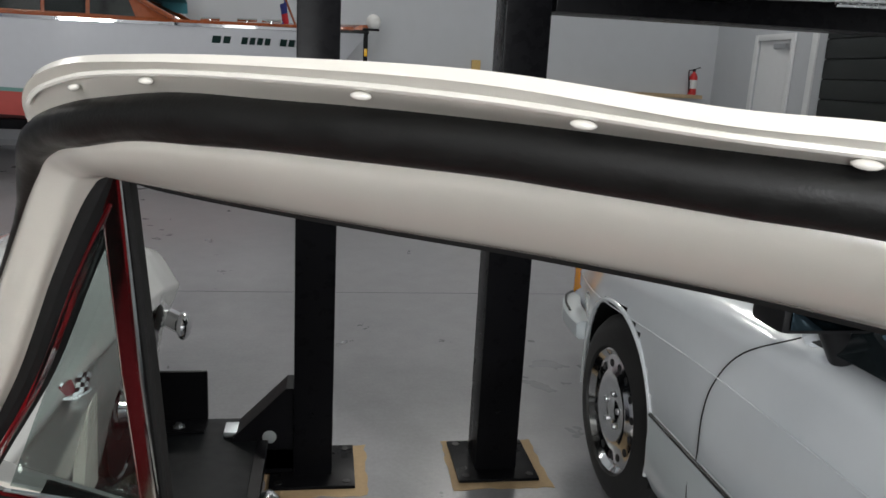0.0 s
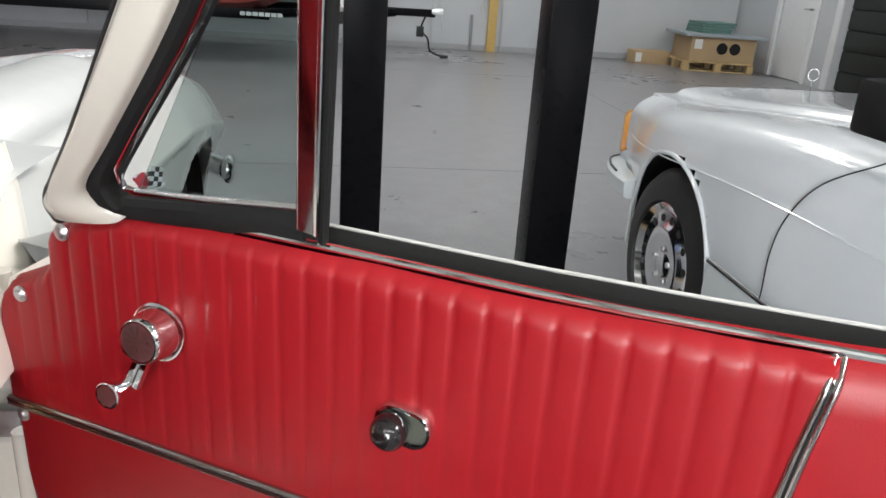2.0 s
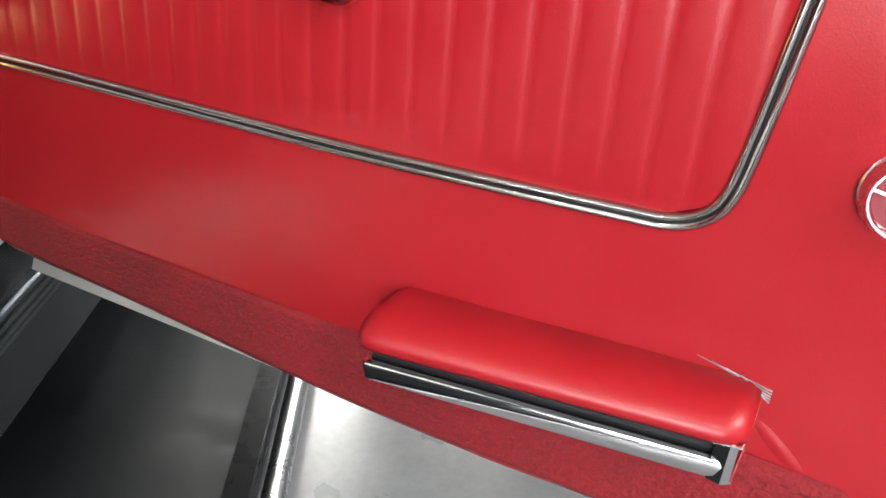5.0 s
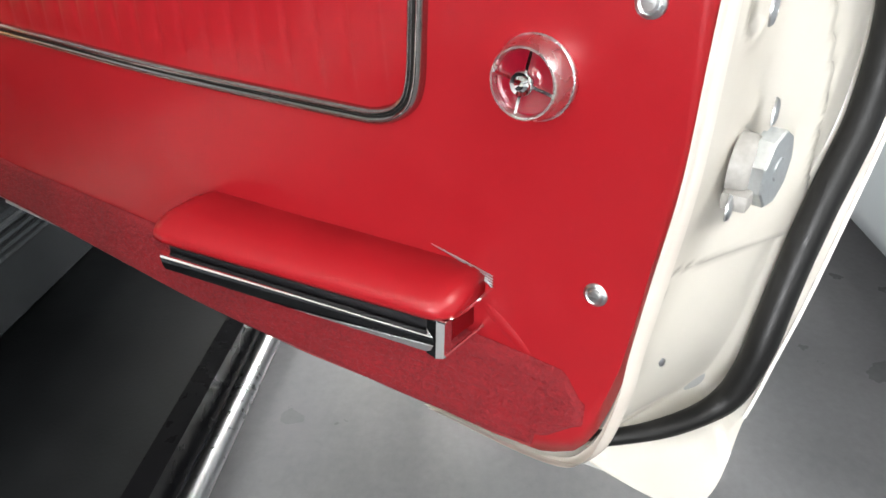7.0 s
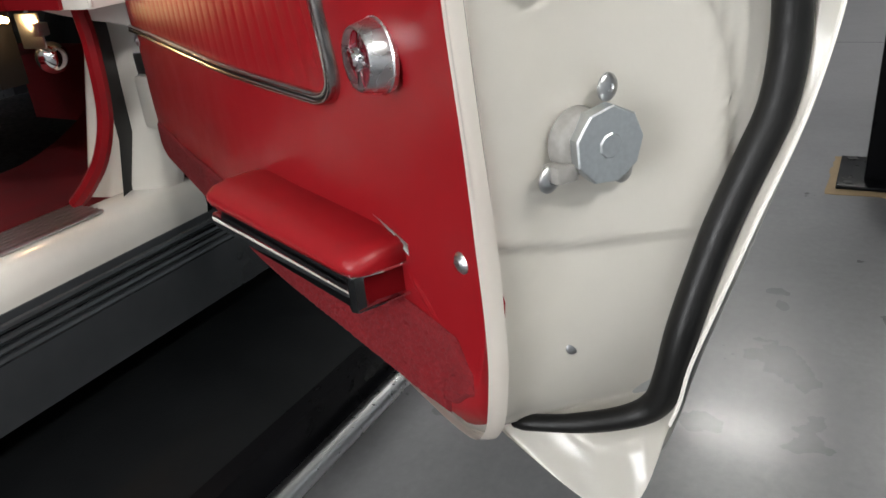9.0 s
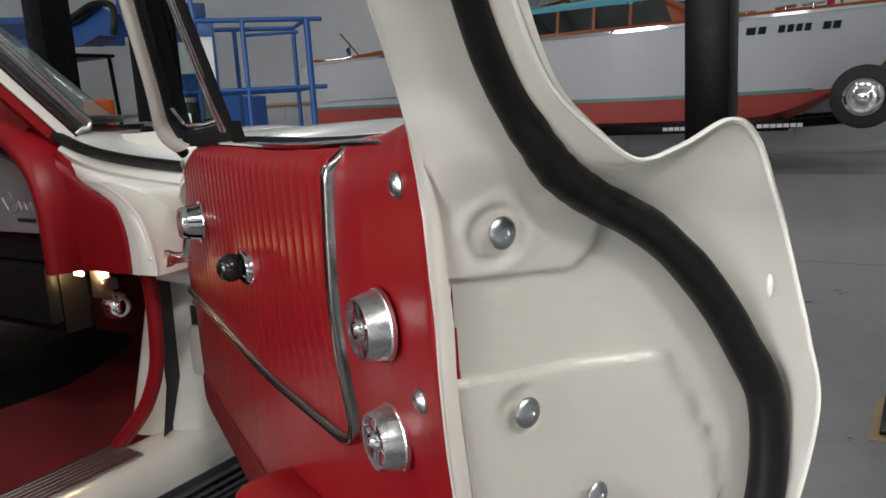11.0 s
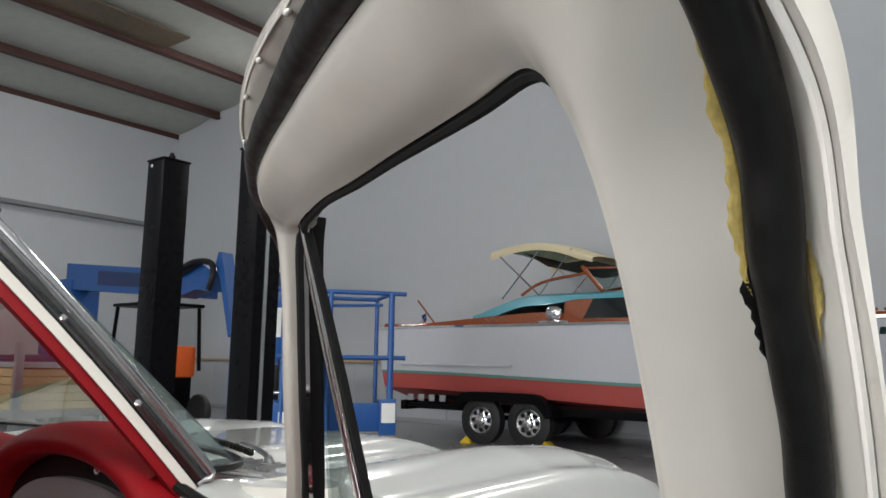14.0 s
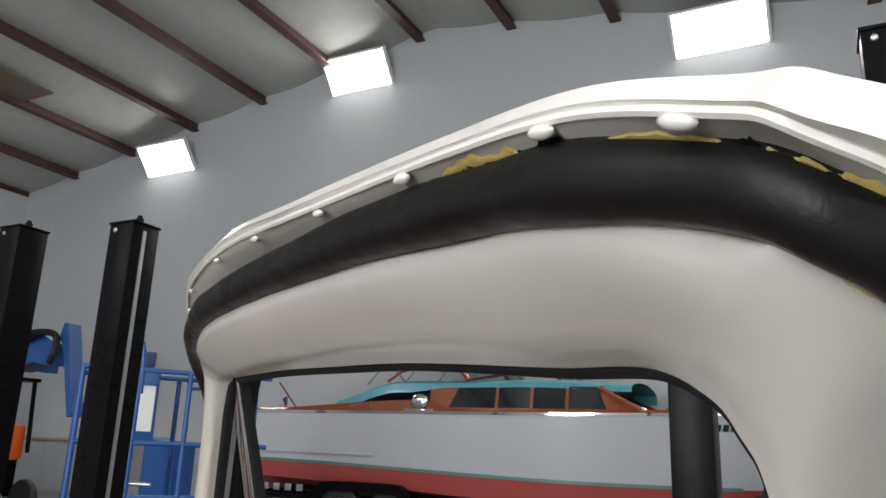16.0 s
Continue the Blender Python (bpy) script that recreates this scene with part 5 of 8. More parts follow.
WHEEL_Y, WHEEL_Z, ARCH = 1.18, 0.47, 0.275
for side, nm in ((1, "right"), (-1, "left")):
    bm = bmesh.new()
    ys = [0.06 + (1.72 - 0.06) * i / 80 for i in range(81)]
    vr = []
    for y in ys:
        row = smooth_path([(CX + side * dx, y, z) for dx, z in body_row(y)], 5)
        vr.append([bm.verts.new(p) for p in row])
    for row in vr:
        for v in row:
            d = math.hypot(v.co.y - WHEEL_Y, v.co.z - WHEEL_Z)
            if v.co.z < 0.86 and abs(d - ARCH) < 0.024:
                v.co.y, v.co.z = WHEEL_Y + (v.co.y - WHEEL_Y) * ARCH / d, WHEEL_Z + (v.co.z - WHEEL_Z) * ARCH / d
    for a, b in zip(vr, vr[1:]):
        for i in range(len(a) - 1):
            q = [a[i], a[i + 1], b[i + 1], b[i]]
            c = sum((v.co for v in q), Vector()) / 4
            if c.z < 0.83 and math.hypot(c.y - WHEEL_Y, c.z - WHEEL_Z) < ARCH:
                continue
            bm.faces.new(q)
    bmesh.ops.remove_doubles(bm, verts=bm.verts[:], dist=0.0005)
    cpart("front_fender", bm, WHITE, "white front fender and hood half", 60)
    # wheel house and wheel
    bm = bmesh.new()
    xo = CX + side * 0.86
    xi = CX + side * 0.50
    rows = []
    for k in range(25):
        a = math.pi * 1.15 * k / 24 - 0.25
        rows.append([(x, WHEEL_Y + ARCH * math.cos(a), WHEEL_Z + ARCH * math.sin(a)) for x in (xo, xi)])
    loft(bm, rows)
    cpart("wheel_house", bm, RUBBER)
    wheel = cpart("front_wheel", lathe(bmesh.new(), (CX + side * 0.64, WHEEL_Y, WHEEL_Z - 0.005), (side, 0, 0), [(0, 0.20), (0.01, 0.29), (0.04, 0.325), (0.14, 0.325), (0.17, 0.30), (0.18, 0.21)], 40), TYRE, "black tyre")
    bm = bmesh.new()
    lathe(bm, (CX + side * 0.80, WHEEL_Y, WHEEL_Z - 0.005), (side, 0, 0), [(0, 0.20), (0.02, 0.205), (0.025, 0.19), (0.01, 0.17), (0.015, 0.10), (0.03, 0.06), (0.05, 0.05), (0.055, 0.001)], 36)
    ob = part("hub_cap", bm, CHROME, wheel, "chrome hub cap")
    ob.matrix_basis = Matrix.Identity(4)
    # front bumper wing
    bm = bmesh.new()
    tube(bm, smooth_path([(CX + side * 0.20, 1.80, 0.56), (CX + side * 0.55, 1.79, 0.555), (CX + side * 0.80, 1.73, 0.55), (CX + side * 0.905, 1.64, 0.545)], 6), 0.034, 10, flat=1.0)
    ball(bm, (CX + side * 0.915, 1.60, 0.555), 0.045, 16, 10, 0.5, 1.4, 1)
    cpart("front_bumper", bm, CHROME, "chrome front bumper wing")
bm = bmesh.new()
rows = [[(CX + dx, 1.72, z) for dx, z in ((-0.80, 0.50), (-0.4, 0.48), (0.4, 0.48), (0.80, 0.50))], [(CX + dx, 1.725, z) for dx, z in ((-0.80, 0.66), (-0.4, 0.75), (0.4, 0.75), (0.80, 0.66))]]
loft(bm, rows)
cpart("nose_panel", bm, WHITE, "white nose panel")
# crossed emblem on the fender
em = Vector((0.084, 0.490, 0.826))
bm = bmesh.new()
EN = Vector((0.70, -0.62, 0.36)).normalized()
EA = Vector((EN.y * -1, EN.x, 0)).normalized()
EB = EN.cross(EA)
E1 = EA * math.cos(radians(4)) - EB * math.sin(radians(4))
E2 = EA * math.sin(radians(4)) + EB * math.cos(radians(4))


def E_(a, b, h):
    return em + EN * (h + 0.004) + E1 * a * 0.92 + E2 * b * 0.92


prism(bm, [(0.001, -0.018), (-0.013, -0.016), (-0.024, -0.009), (-0.028, -0.001), (-0.025, 0.005), (-0.015, 0.007), (-0.006, 0.013), (0.001, 0.013), (0.004, 0.004), (0.003, -0.008)], E_, -0.002, 0.005)
cpart("emblem_red", bevel(bm, 0.001), REDLENS, "red enamel emblem flag")
bm = bmesh.new()
prism(bm, [(-0.021, 0.003), (-0.024, 0.006), (-0.019, 0.012), (-0.016, 0.008)], E_, 0.004, 0.0062)
cpart("emblem_charge", bm, CHROME)
for i in range(3):
    for j in range(4):
        bm = bmesh.new()
        ox, oy = 0.001 + 0.0085 * i + 0.0038 * j, -0.013 + 0.0088 * j - 0.0016 * i
        prism(bm, [(ox, oy), (ox + 0.0085, oy - 0.0016), (ox + 0.0123, oy + 0.0072), (ox + 0.0038, oy + 0.0088)], E_, -0.002, 0.0065 if (i + j) % 2 else 0.0055)
        cpart("emblem_check", bm, CHROME if (i + j) % 2 else BLACKPLASTIC)
bm = bmesh.new()
prism(bm, [(-0.037, -0.019), (-0.030, -0.016), (0.000, -0.020), (0.030, -0.016), (0.037, -0.010), (0.034, -0.018), (0.002, -0.027)], E_, -0.002, 0.006)
prism(bm, [(-0.004, -0.019), (0.016, -0.016), (0.017, -0.012), (-0.003, -0.014)], E_, 0.002, 0.0075)
cpart("emblem_bar", bm, CHROME)
# fender vent slash behind the wheel
bm = bmesh.new()
prism(bm, [(0.60, 0.52), (0.67, 0.70), (0.73, 0.72), (0.70, 0.52)], lambda a, b, d: (d, a, b), 0.035, 0.058)
cpart("fender_gill", bm, CREAM, "slanted gill in the fender")

# cowl side and hinge pillar, in cream
bm = bmesh.new()
hp = [((0.045, 0.05), 0.985), ((0.05, 0.06), 0.93), ((0.055, 0.065), 0.82), ((0.045, 0.06), 0.70), ((0.02, 0.04), 0.56), ((0.00, 0.02), 0.44)]
rows = []
for (x, y), z in hp:
    rows.append([(x, y + 0.02, z), (x - 0.005, y - 0.005, z), (x - 0.05, y - 0.045, z), (x - 0.12, y - 0.075, z), (x - 0.15, y - 0.055, z), (x - 0.16, y + 0.06, z)])
loft(bm, [smooth_path(r, 4) for r in rows])
cpart("hinge_pillar", bm, CREAM, "cream painted hinge pillar", 60)
for z in (0.80, 0.60):
    bm = bmesh.new()
    box(bm, -0.015, 0.075, 0.0, 0.05, z - 0.045, z + 0.045, 0.01)
    cyl(bm, (0.05, 0.0, z - 0.06), (0.05, 0.0, z + 0.06), 0.012)
    cpart("door_hinge", bm, CREAM, "painted door hinge")
bm = bmesh.new()
box(bm, -0.02, 0.045, 0.01, 0.03, 0.60, 0.68, 0.004)
cpart("check_strap", bm, BRUSHED, "grey door check strap")
# cowl top
WIPER = Vector(((-0.305, 0.215, 0.982)))
bm = bmesh.new()
rows = []
SEAL_Y = lerp([-0.90, -0.134, -0.085, -0.02, 0.06], [-0.118, -0.118, -0.092, -0.062, -0.025])
SEAL_Z = lerp([-0.90, -0.134, -0.085, -0.02, 0.06], [0.985, 0.985, 0.958, 0.940, 0.926])
for k in range(19):
    x = 0.060 - 0.95 * (k / 18) ** 1.5
    e = 1 - sstep((0.070 - x) / 0.19)
    ys_, zs_ = SEAL_Y(x), SEAL_Z(x)
    rows.append([(x, 0.20, 0.968 - 0.020 * e), (x, 0.12, 0.974 - 0.024 * e), (x, 0.05, 0.984 - 0.034 * e), (x, ys_ + 0.035, zs_ + 0.013), (x, ys_ + 0.004, zs_)])
loft(bm, [smooth_path(r, 3) for r in rows])
cpart("cowl_top", bm, WHITE, "white cowl below the windscreen", 60)
bm = bmesh.new()
for k in range(6):
    box(bm, -0.42 + k * 0.03, -0.415 + k * 0.03, 0.155, 0.24, 0.974, 0.982)
cpart("cowl_grille", bm, BRUSHED, "bright cowl grille")
# wiper: pivot nut, slim arm, ribbed blade lying on the glass foot
bm = bmesh.new()
lathe(bm, WIPER, (0.1, -0.3, 1), [(-0.02, 0.013), (0.0, 0.013), (0.004, 0.010), (0.012, 0.009), (0.014, 0.005), (0.014, 0.0005)], 12)
strip(bm, [WIPER + Vector(d) for d in ((0.006, -0.004, 0.010), (-0.03, 0.010, 0.016), (-0.10, 0.045, 0.018), (-0.20, 0.085, 0.018))], [(-0.006, -0.003), (-0.006, 0.002), (-0.003, 0.004), (0.003, 0.004), (0.006, 0.002), (0.006, -0.003)], (0, -0.3, 1))
wiper = cpart("wiper", bm, BRUSHED, "bright windscreen wiper arm")
bm = bmesh.new()
strip(bm, [WIPER + Vector(d) for d in ((-0.07, 0.010, 0.012), (-0.18, 0.055, 0.014), (-0.34, 0.11, 0.016))], [(-0.004, -0.006), (-0.003, 0.004), (0.003, 0.004), (0.004, -0.006)], (0, -0.3, 1))
for k in range(9):
    q = WIPER + Vector((-0.08 - 0.025 * k, 0.014 + 0.0095 * k, 0.012))
    box(bm, q.x - 0.003, q.x + 0.003, q.y - 0.008, q.y + 0.008, q.z - 0.004, q.z + 0.007)
ob = part("wiper_blade", bm, RUBBER, wiper, "black wiper blade")

# windscreen pillar: chrome outer strip, black rubber, cream post, red inner edge
P0, P1 = Vector((-0.115, -0.075, 1.002)), Vector((-0.20, -0.435, 1.40))
def along(off, prof, n=(0.62, -0.62, 0.45), bend=0.012):
    pts = [P0.lerp(P1, k / 8) + Vector(off) + Vector((0.3, 0.2, 0.5)) * bend * math.sin(math.pi * k / 8) for k in range(9)]
    return strip(bmesh.new(), pts, prof, n)
SIDE = (P1 - P0).normalized().cross(Vector((0.62, -0.62, 0.45)).normalized())
if SIDE.z > 0:
    SIDE = -SIDE
S = lambda a: tuple(SIDE * a)
# same chrome as the moulding; its dark reflection is painted as a darker metal
cpart("pillar_inner_band", along(S(0.012), [(-0.014, -0.012), (-0.013, 0.003), (-0.008, 0.0046), (0.0, 0.0052), (0.008, 0.0040), (0.013, 0.001), (0.014, -0.012)]), mat("chrome_dark_reflection", (0.16, 0.16, 0.16), 0.22, metal=1, vary=0.12, scale=12), "inner pillar chrome, its dark reflection put into the colour")
cpart("pillar_chrome", along(S(-0.0085), [(-0.0125, -0.014), (-0.0125, -0.002), (-0.009, 0.004), (-0.003, 0.0072), (0.004, 0.0078), (0.009, 0.006), (0.012, 0.001), (0.0125, -0.006)]), mat("pillar_bright_metal", (0.62, 0.63, 0.63), 0.20, metal=1, vary=0.06, scale=15), "polished windscreen pillar moulding")
cpart("pillar_rubber", along(S(0.0275), [(-0.0025, 0.0), (-0.0015, 0.006), (0.0015, 0.006), (0.0025, 0.0)]), RUBBER, "thin black pillar seal")
cpart("pillar_post", along(S(0.038), [(-0.010, -0.02), (-0.009, 0.003), (0.007, 0.004), (0.010, 0.001), (0.011, -0.02)]), CREAM, "cream windscreen post")
cpart("pillar_trim", along(S(0.058), [(-0.012, -0.03), (-0.010, -0.002), (0.006, -0.004), (0.012, -0.03)]), VINYL, "red pillar trim")
# bright cap closing the foot of the moulding
bm = bmesh.new()
cap = P0 + SIDE * 0.001 + Vector((0.62, -0.62, 0.45)) * 0.002
tube(bm, smooth_path([cap - SIDE * 0.020, cap - SIDE * 0.006 + Vector((0.004, 0.002, -0.006)), cap + SIDE * 0.010, cap + SIDE * 0.024], 5), 0.0045, 10)
cpart("pillar_cap", bm, BRUSHED, "bright cap at the windscreen pillar's foot")
for f in (0.30, 0.62):
    p = P0.lerp(P1, f) + SIDE * 0.010 + Vector((0.62, -0.62, 0.45)) * 0.016
    cpart("pillar_screw", lathe(bmesh.new(), p, (0.62, -0.62, 0.45), [(0, 0.006), (0.003, 0.005), (0.004, 0.0005)], 12), CHROME)
# windscreen
bm = bmesh.new()
rows = []
for k in range(13):
    f = k / 12
    row = []
    for j in range(41):
        g = (1 - math.cos(math.pi * j / 40)) / 2
        a = P0.lerp(P1, f) + SIDE * (-0.014)
        b = Vector((2 * CX - a.x, a.y, a.z))
        p = a.lerp(b, g)
        p.y += (0.22 - 0.15 * f) * math.sin(math.pi * g) ** 0.38
        row.append(p)
    rows.append(row)
loft(bm, rows)
ob = cpart("windscreen", bm, SCREEN, "green-tinted windscreen")
ob.visible_shadow = False
bm = bmesh.new()
tube(bm, rows[-1], 0.014, 8)
cpart("windscreen_frame", bm, CHROME, "chrome windscreen header")
bm = bmesh.new()
tube(bm, [p + Vector((0, 0.002, 0.003)) for p in rows[0]], 0.007, 8)
cpart("windscreen_gasket", bm, RUBBER, "black rubber gasket below the windscreen")
bm = bmesh.new()
tube(bm, [Vector((2 * CX - P0.x, P0.y, P0.z)), Vector((2 * CX - P1.x, P1.y, P1.z))], 0.035, 10)
cpart("far_pillar", bm, CREAM, "cream far windscreen pillar")

# cream door-opening rail with black seal, running from the cowl to the hinge
bm = bmesh.new()
strip(bm, smooth_path([(-0.13, -0.105, 0.972), (-0.09, -0.085, 0.944), (-0.02, -0.055, 0.922), (0.055, -0.02, 0.906)], 6), [(-0.018, 0), (-0.014, 0.012), (0.012, 0.012), (0.018, 0)], (0.4, -0.7, 0.5))
cpart("opening_rail", bm, CREAM, "cream door opening rail")
bm = bmesh.new()
tube(bm, smooth_path([(-0.134, -0.118, 0.990), (-0.085, -0.092, 0.962), (-0.02, -0.062, 0.943), (0.06, -0.025, 0.928)], 6), 0.0095, 10, flat=1.3)
cpart("opening_seal", bm, RUBBER, "black opening seal")

# dashboard: red arched pad, black face, silver glove door
GX = -0.43


def arch(hw, bottom, top, n=32, power=0.92):
    """Points of an arch of half width hw, from its right foot over the top to the left one."""
    out = []
    for k in range(n + 1):
        a = math.pi * k / n
        c, s_ = math.cos(a), math.sin(a)
        out.append((GX + hw * math.copysign(abs(c) ** power, c), bottom + (top - bottom) * s_ ** power))
    return out


def hood_section(prof):
    """prof: rows of half width, top, y."""
    bm = bmesh.new()
    rows = [[(x, y, z) for x, z in [(GX + hw, 0.768)] + arch(hw, 0.86, top) + [(GX - hw, 0.768)]] for hw, top, y in prof]
    loft(bm, [list(r) for r in zip(*[smooth_path(c, 2) for c in zip(*rows)])])
    return bm


cpart("dash_hood", hood_section([(0.300, 1.016, -0.085), (0.298, 1.015, -0.150), (0.306, 1.024, -0.172), (0.322, 1.046, -0.178), (0.334, 1.066, -0.165), (0.338, 1.074, -0.12), (0.338, 1.070, -0.04)]), VINYL, "red padded dash arch", 70)
bm = bmesh.new()
prism(bm, arch(0.302, 0.86, 1.017) + [(GX - 0.302, 0.772), (GX + 0.302, 0.772)], lambda a, b, d: (a, d, b), -0.118, -0.09)
cpart("dash_face", bm, BLACKPLASTIC, "black dash face")
bm = bmesh.new()
gd = arch(0.260, 0.868, 0.972)
prism(bm, [(GX + 0.258, 0.826)] + gd + [(GX - 0.258, 0.822)], lambda a, b, d: (a, d, b), -0.132, -0.116)
bevel(bm, 0.004)
glove = cpart("glove_door", bm, GLOVE, "silver-grey half-round glove box door")
bm = bmesh.new()
lathe(bm, (GX + 0.055, -0.116, 0.994), (0, -1, 0), [(0, 0.011), (0.006, 0.011), (0.008, 0.009), (0.007, 0.006), (0.009, 0.0005)], 20)
cpart("glove_lock", bm, CHROME, "small chrome lock")
bm = bmesh.new()
sc = smooth_path([(0.10, 0, 0.012), (0.085, 0, 0.034), (0.105, 0, 0.045), (0.115, 0, 0.030), (0.098, 0, 0.010), (0.125, 0, 0.012), (0.135, 0, 0.028), (0.142, 0, 0.012), (0.152, 0, 0.027), (0.160, 0, 0.012), (0.172, 0, 0.028), (0.178, 0, 0.012)], 4)
tube(bm, [(GX + 0.045 + p.x, -0.1325, 0.852 + p.z) for p in sc], 0.0014, 5)
cpart("glove_script", bm, BRUSHED, "bright script flourish")
for k in range(5):
    cpart("glove_mark", B(GX + 0.170 + 0.012 * k, GX + 0.178 + 0.012 * k, -0.1335, -0.1315, 0.845, 0.851), BLACKPLASTIC)
bm = bmesh.new()
rows = []
for k in range(17):
    f = k / 16
    x = -0.16 - 1.36 * f
    hump = 0.055 * math.exp(-((x - GX) / 0.24) ** 2) + 0.055 * math.exp(-((x + 1.25) / 0.24) ** 2)
    rows.append([(x, -0.15, 0.985 + hump), (x, -0.10, 1.008 + hump), (x, -0.03, 1.005 + 0.5 * hump), (x, 0.04, 0.99)])
loft(bm, [smooth_path(r, 3) for r in rows])
cpart("dash_top", bm, VINYL, "red padded dash top", 60)
# red wing between the dash and the hinge pillar
WING = smooth_path([(-0.118, 0, 0.908), (-0.072, 0, 0.900), (-0.018, 0, 0.877), (0.004, 0, 0.840), (0.009, 0, 0.800), (0.008, 0, 0.764)], 5)
FLANGE = smooth_path([(-0.098, 0, 0.914), (-0.035, 0, 0.905), (0.030, 0, 0.870), (0.058, 0, 0.825), (0.067, 0, 0.790), (0.070, 0, 0.764)], 5)
bm = bmesh.new()
rows = []
for p in WING:
    a = Vector((-0.112, -0.136, 0.768 + (p.z - 0.764) * 1.35))
    rows.append([a + Vector((-0.012, 0.06, 0)), a + Vector((-0.010, 0.004, 0)), a, a.lerp(Vector((p.x, -0.112, p.z)), 0.35) + Vector((0, 0.006, 0)), a.lerp(Vector((p.x, -0.112, p.z)), 0.75) + Vector((0, 0.003, 0)), Vector((p.x, -0.112, p.z)), Vector((p.x + 0.001, -0.06, p.z))])
loft(bm, rows)
cpart("dash_wing", bm, VINYL, "red dash side wing", 60)
# cream inner flange beside it, with a rolled edge
bm = bmesh.new()
loft(bm, [[(p.x + 0.0005, -0.100, p.z), (p.x + 0.001, -0.106, p.z), (p.x * 0.5 + q.x * 0.5, -0.108, p.z * 0.5 + q.z * 0.5), (q.x - 0.003, -0.106, q.z), (q.x, -0.100, q.z), (q.x + 0.001, -0.03, q.z + 0.002)] for p, q in zip(WING, FLANGE)])
cpart("pillar_flange", bm, CREAM, "cream inner flange of the hinge pillar", 60)
bm = bmesh.new()
tube(bm, [(q.x, -0.104, q.z) for q in FLANGE[:-1]], 0.0035, 8)
cpart("flange_hem", bm, CREAM, "rolled edge of the cream flange")
cpart("flange_rivet", ball(bmesh.new(), (0.062, -0.107, 0.792), 0.004, 10, 8), CREAM)
# cream cowl side between the seal and the flange
bm = bmesh.new()
rows = []
for x, y, z in smooth_path([(-0.150, -0.118, 0.962), (-0.09, -0.094, 0.932), (-0.02, -0.066, 0.912), (0.060, -0.028, 0.896)], 5):
    rows.append([(x, y + 0.012, z + 0.012), (x, y - 0.006, z), (x, y - 0.010, z - 0.018), (x + 0.002, y - 0.004, z - 0.034), (x + 0.004, y + 0.006, z - 0.060), (x + 0.006, y + 0.012, z - 0.17)])
loft(bm, rows)
cpart("cowl_side", bm, CREAM, "cream cowl side below the seal", 60)
bm = bmesh.new()
box(bm, -1.55, -0.20, -0.11, -0.06, 0.64, 0.775)
box(bm, -0.72, -0.20, -0.135, -0.11, 0.66, 0.768, 0.008)
cpart("under_dash", bm, BLACKPLASTIC)
# roof, far door and rear glass that shade the cabin
bm = bmesh.new()
rows = []
for y, z, hw in ((-0.44, 1.415, 0.60), (-0.60, 1.445, 0.61), (-0.90, 1.455, 0.60), (-1.25, 1.425, 0.57), (-1.60, 1.33, 0.52), (-2.0, 1.16, 0.44), (-2.4, 0.98, 0.36)):
    rows.append([(CX - hw, y, z - 0.045), (CX - hw * 0.85, y, z - 0.015), (CX - hw * 0.4, y, z), (CX + hw * 0.4, y, z), (CX + hw * 0.85, y, z - 0.015), (CX + hw, y, z - 0.045)])
loft(bm, [smooth_path(r, 3) for r in rows])
bmesh.ops.solidify(bm, geom=bm.faces[:], thickness=0.03)
cpart("roof", bm, WHITE, "white coupe roof", 60)
bm = bmesh.new()
box(bm, 2 * CX - 0.02, 2 * CX + 0.05, -1.2, 0.05, 0.30, 0.98, 0.02)
cpart("far_door", bm, VINYL, "closed driver door, red inside")
# foot well
bm = bmesh.new()
rows = []
for x in (-0.10, -0.13, -0.62, -0.66):
    rows.append([(x, -0.9, 0.40), (x, -0.10, 0.385), (x, 0.20, 0.40), (x, 0.40, 0.52), (x, 0.46, 0.78), (x, 0.30, 0.85)])
loft(bm, [smooth_path(r, 4) for r in rows])
cpart("floor_carpet", bm, CARPET, "dark red footwell carpet", 60)
bm = bmesh.new()
rows = [[(-0.015 - 0.04 * (z < 0.5), -0.055, z), (-0.05, 0.02, z), (-0.13, 0.10, z), (-0.15, 0.45, z)] for z in (0.40, 0.55, 0.70, 0.78)]
loft(bm, rows)
cpart("kick_panel", bm, BLACKPLASTIC, "dark kick panel")
bm = bmesh.new()
tube(bm, smooth_path([(-0.020, -0.060, 0.765), (-0.012, -0.062, 0.70), (-0.014, -0.068, 0.60), (-0.030, -0.085, 0.53), (-0.055, -0.105, 0.485), (-0.080, -0.12, 0.455)], 5), 0.013, 8)
cpart("kick_welt", bm, VINYL, "red welt along the kick panel")
bm = bmesh.new()
rows = [[(x, y, z) for y, z in ((-0.9, 0.40), (-0.9, 0.66), (0.40, 0.62), (0.40, 0.42))] for x in (-0.66, -0.95)]
loft(bm, rows)
cpart("tunnel", bm, CARPET, "dark red carpeted tunnel")
bm = bmesh.new()
lathe(bm, (-0.140, -0.045, 0.682), (0.8, -0.55, 0.05), [(-0.03, 0.014), (0, 0.022), (0.006, 0.026), (0.014, 0.0255), (0.024, 0.020), (0.030, 0.012), (0.033, 0.001)], 32)
cpart("vent_knob", bm, CHROME, "chrome domed vent control")
bm = bmesh.new()
ball(bm, (-0.172, -0.092, 0.750), 0.006, 12, 8)
ball(bm, (-0.160, -0.092, 0.749), 0.005, 12, 8)
cpart("courtesy_bulb", bm, mat("warm_bulb", (1.0, 0.62, 0.25), 0.4, emit=30.0), "small glowing courtesy bulb")
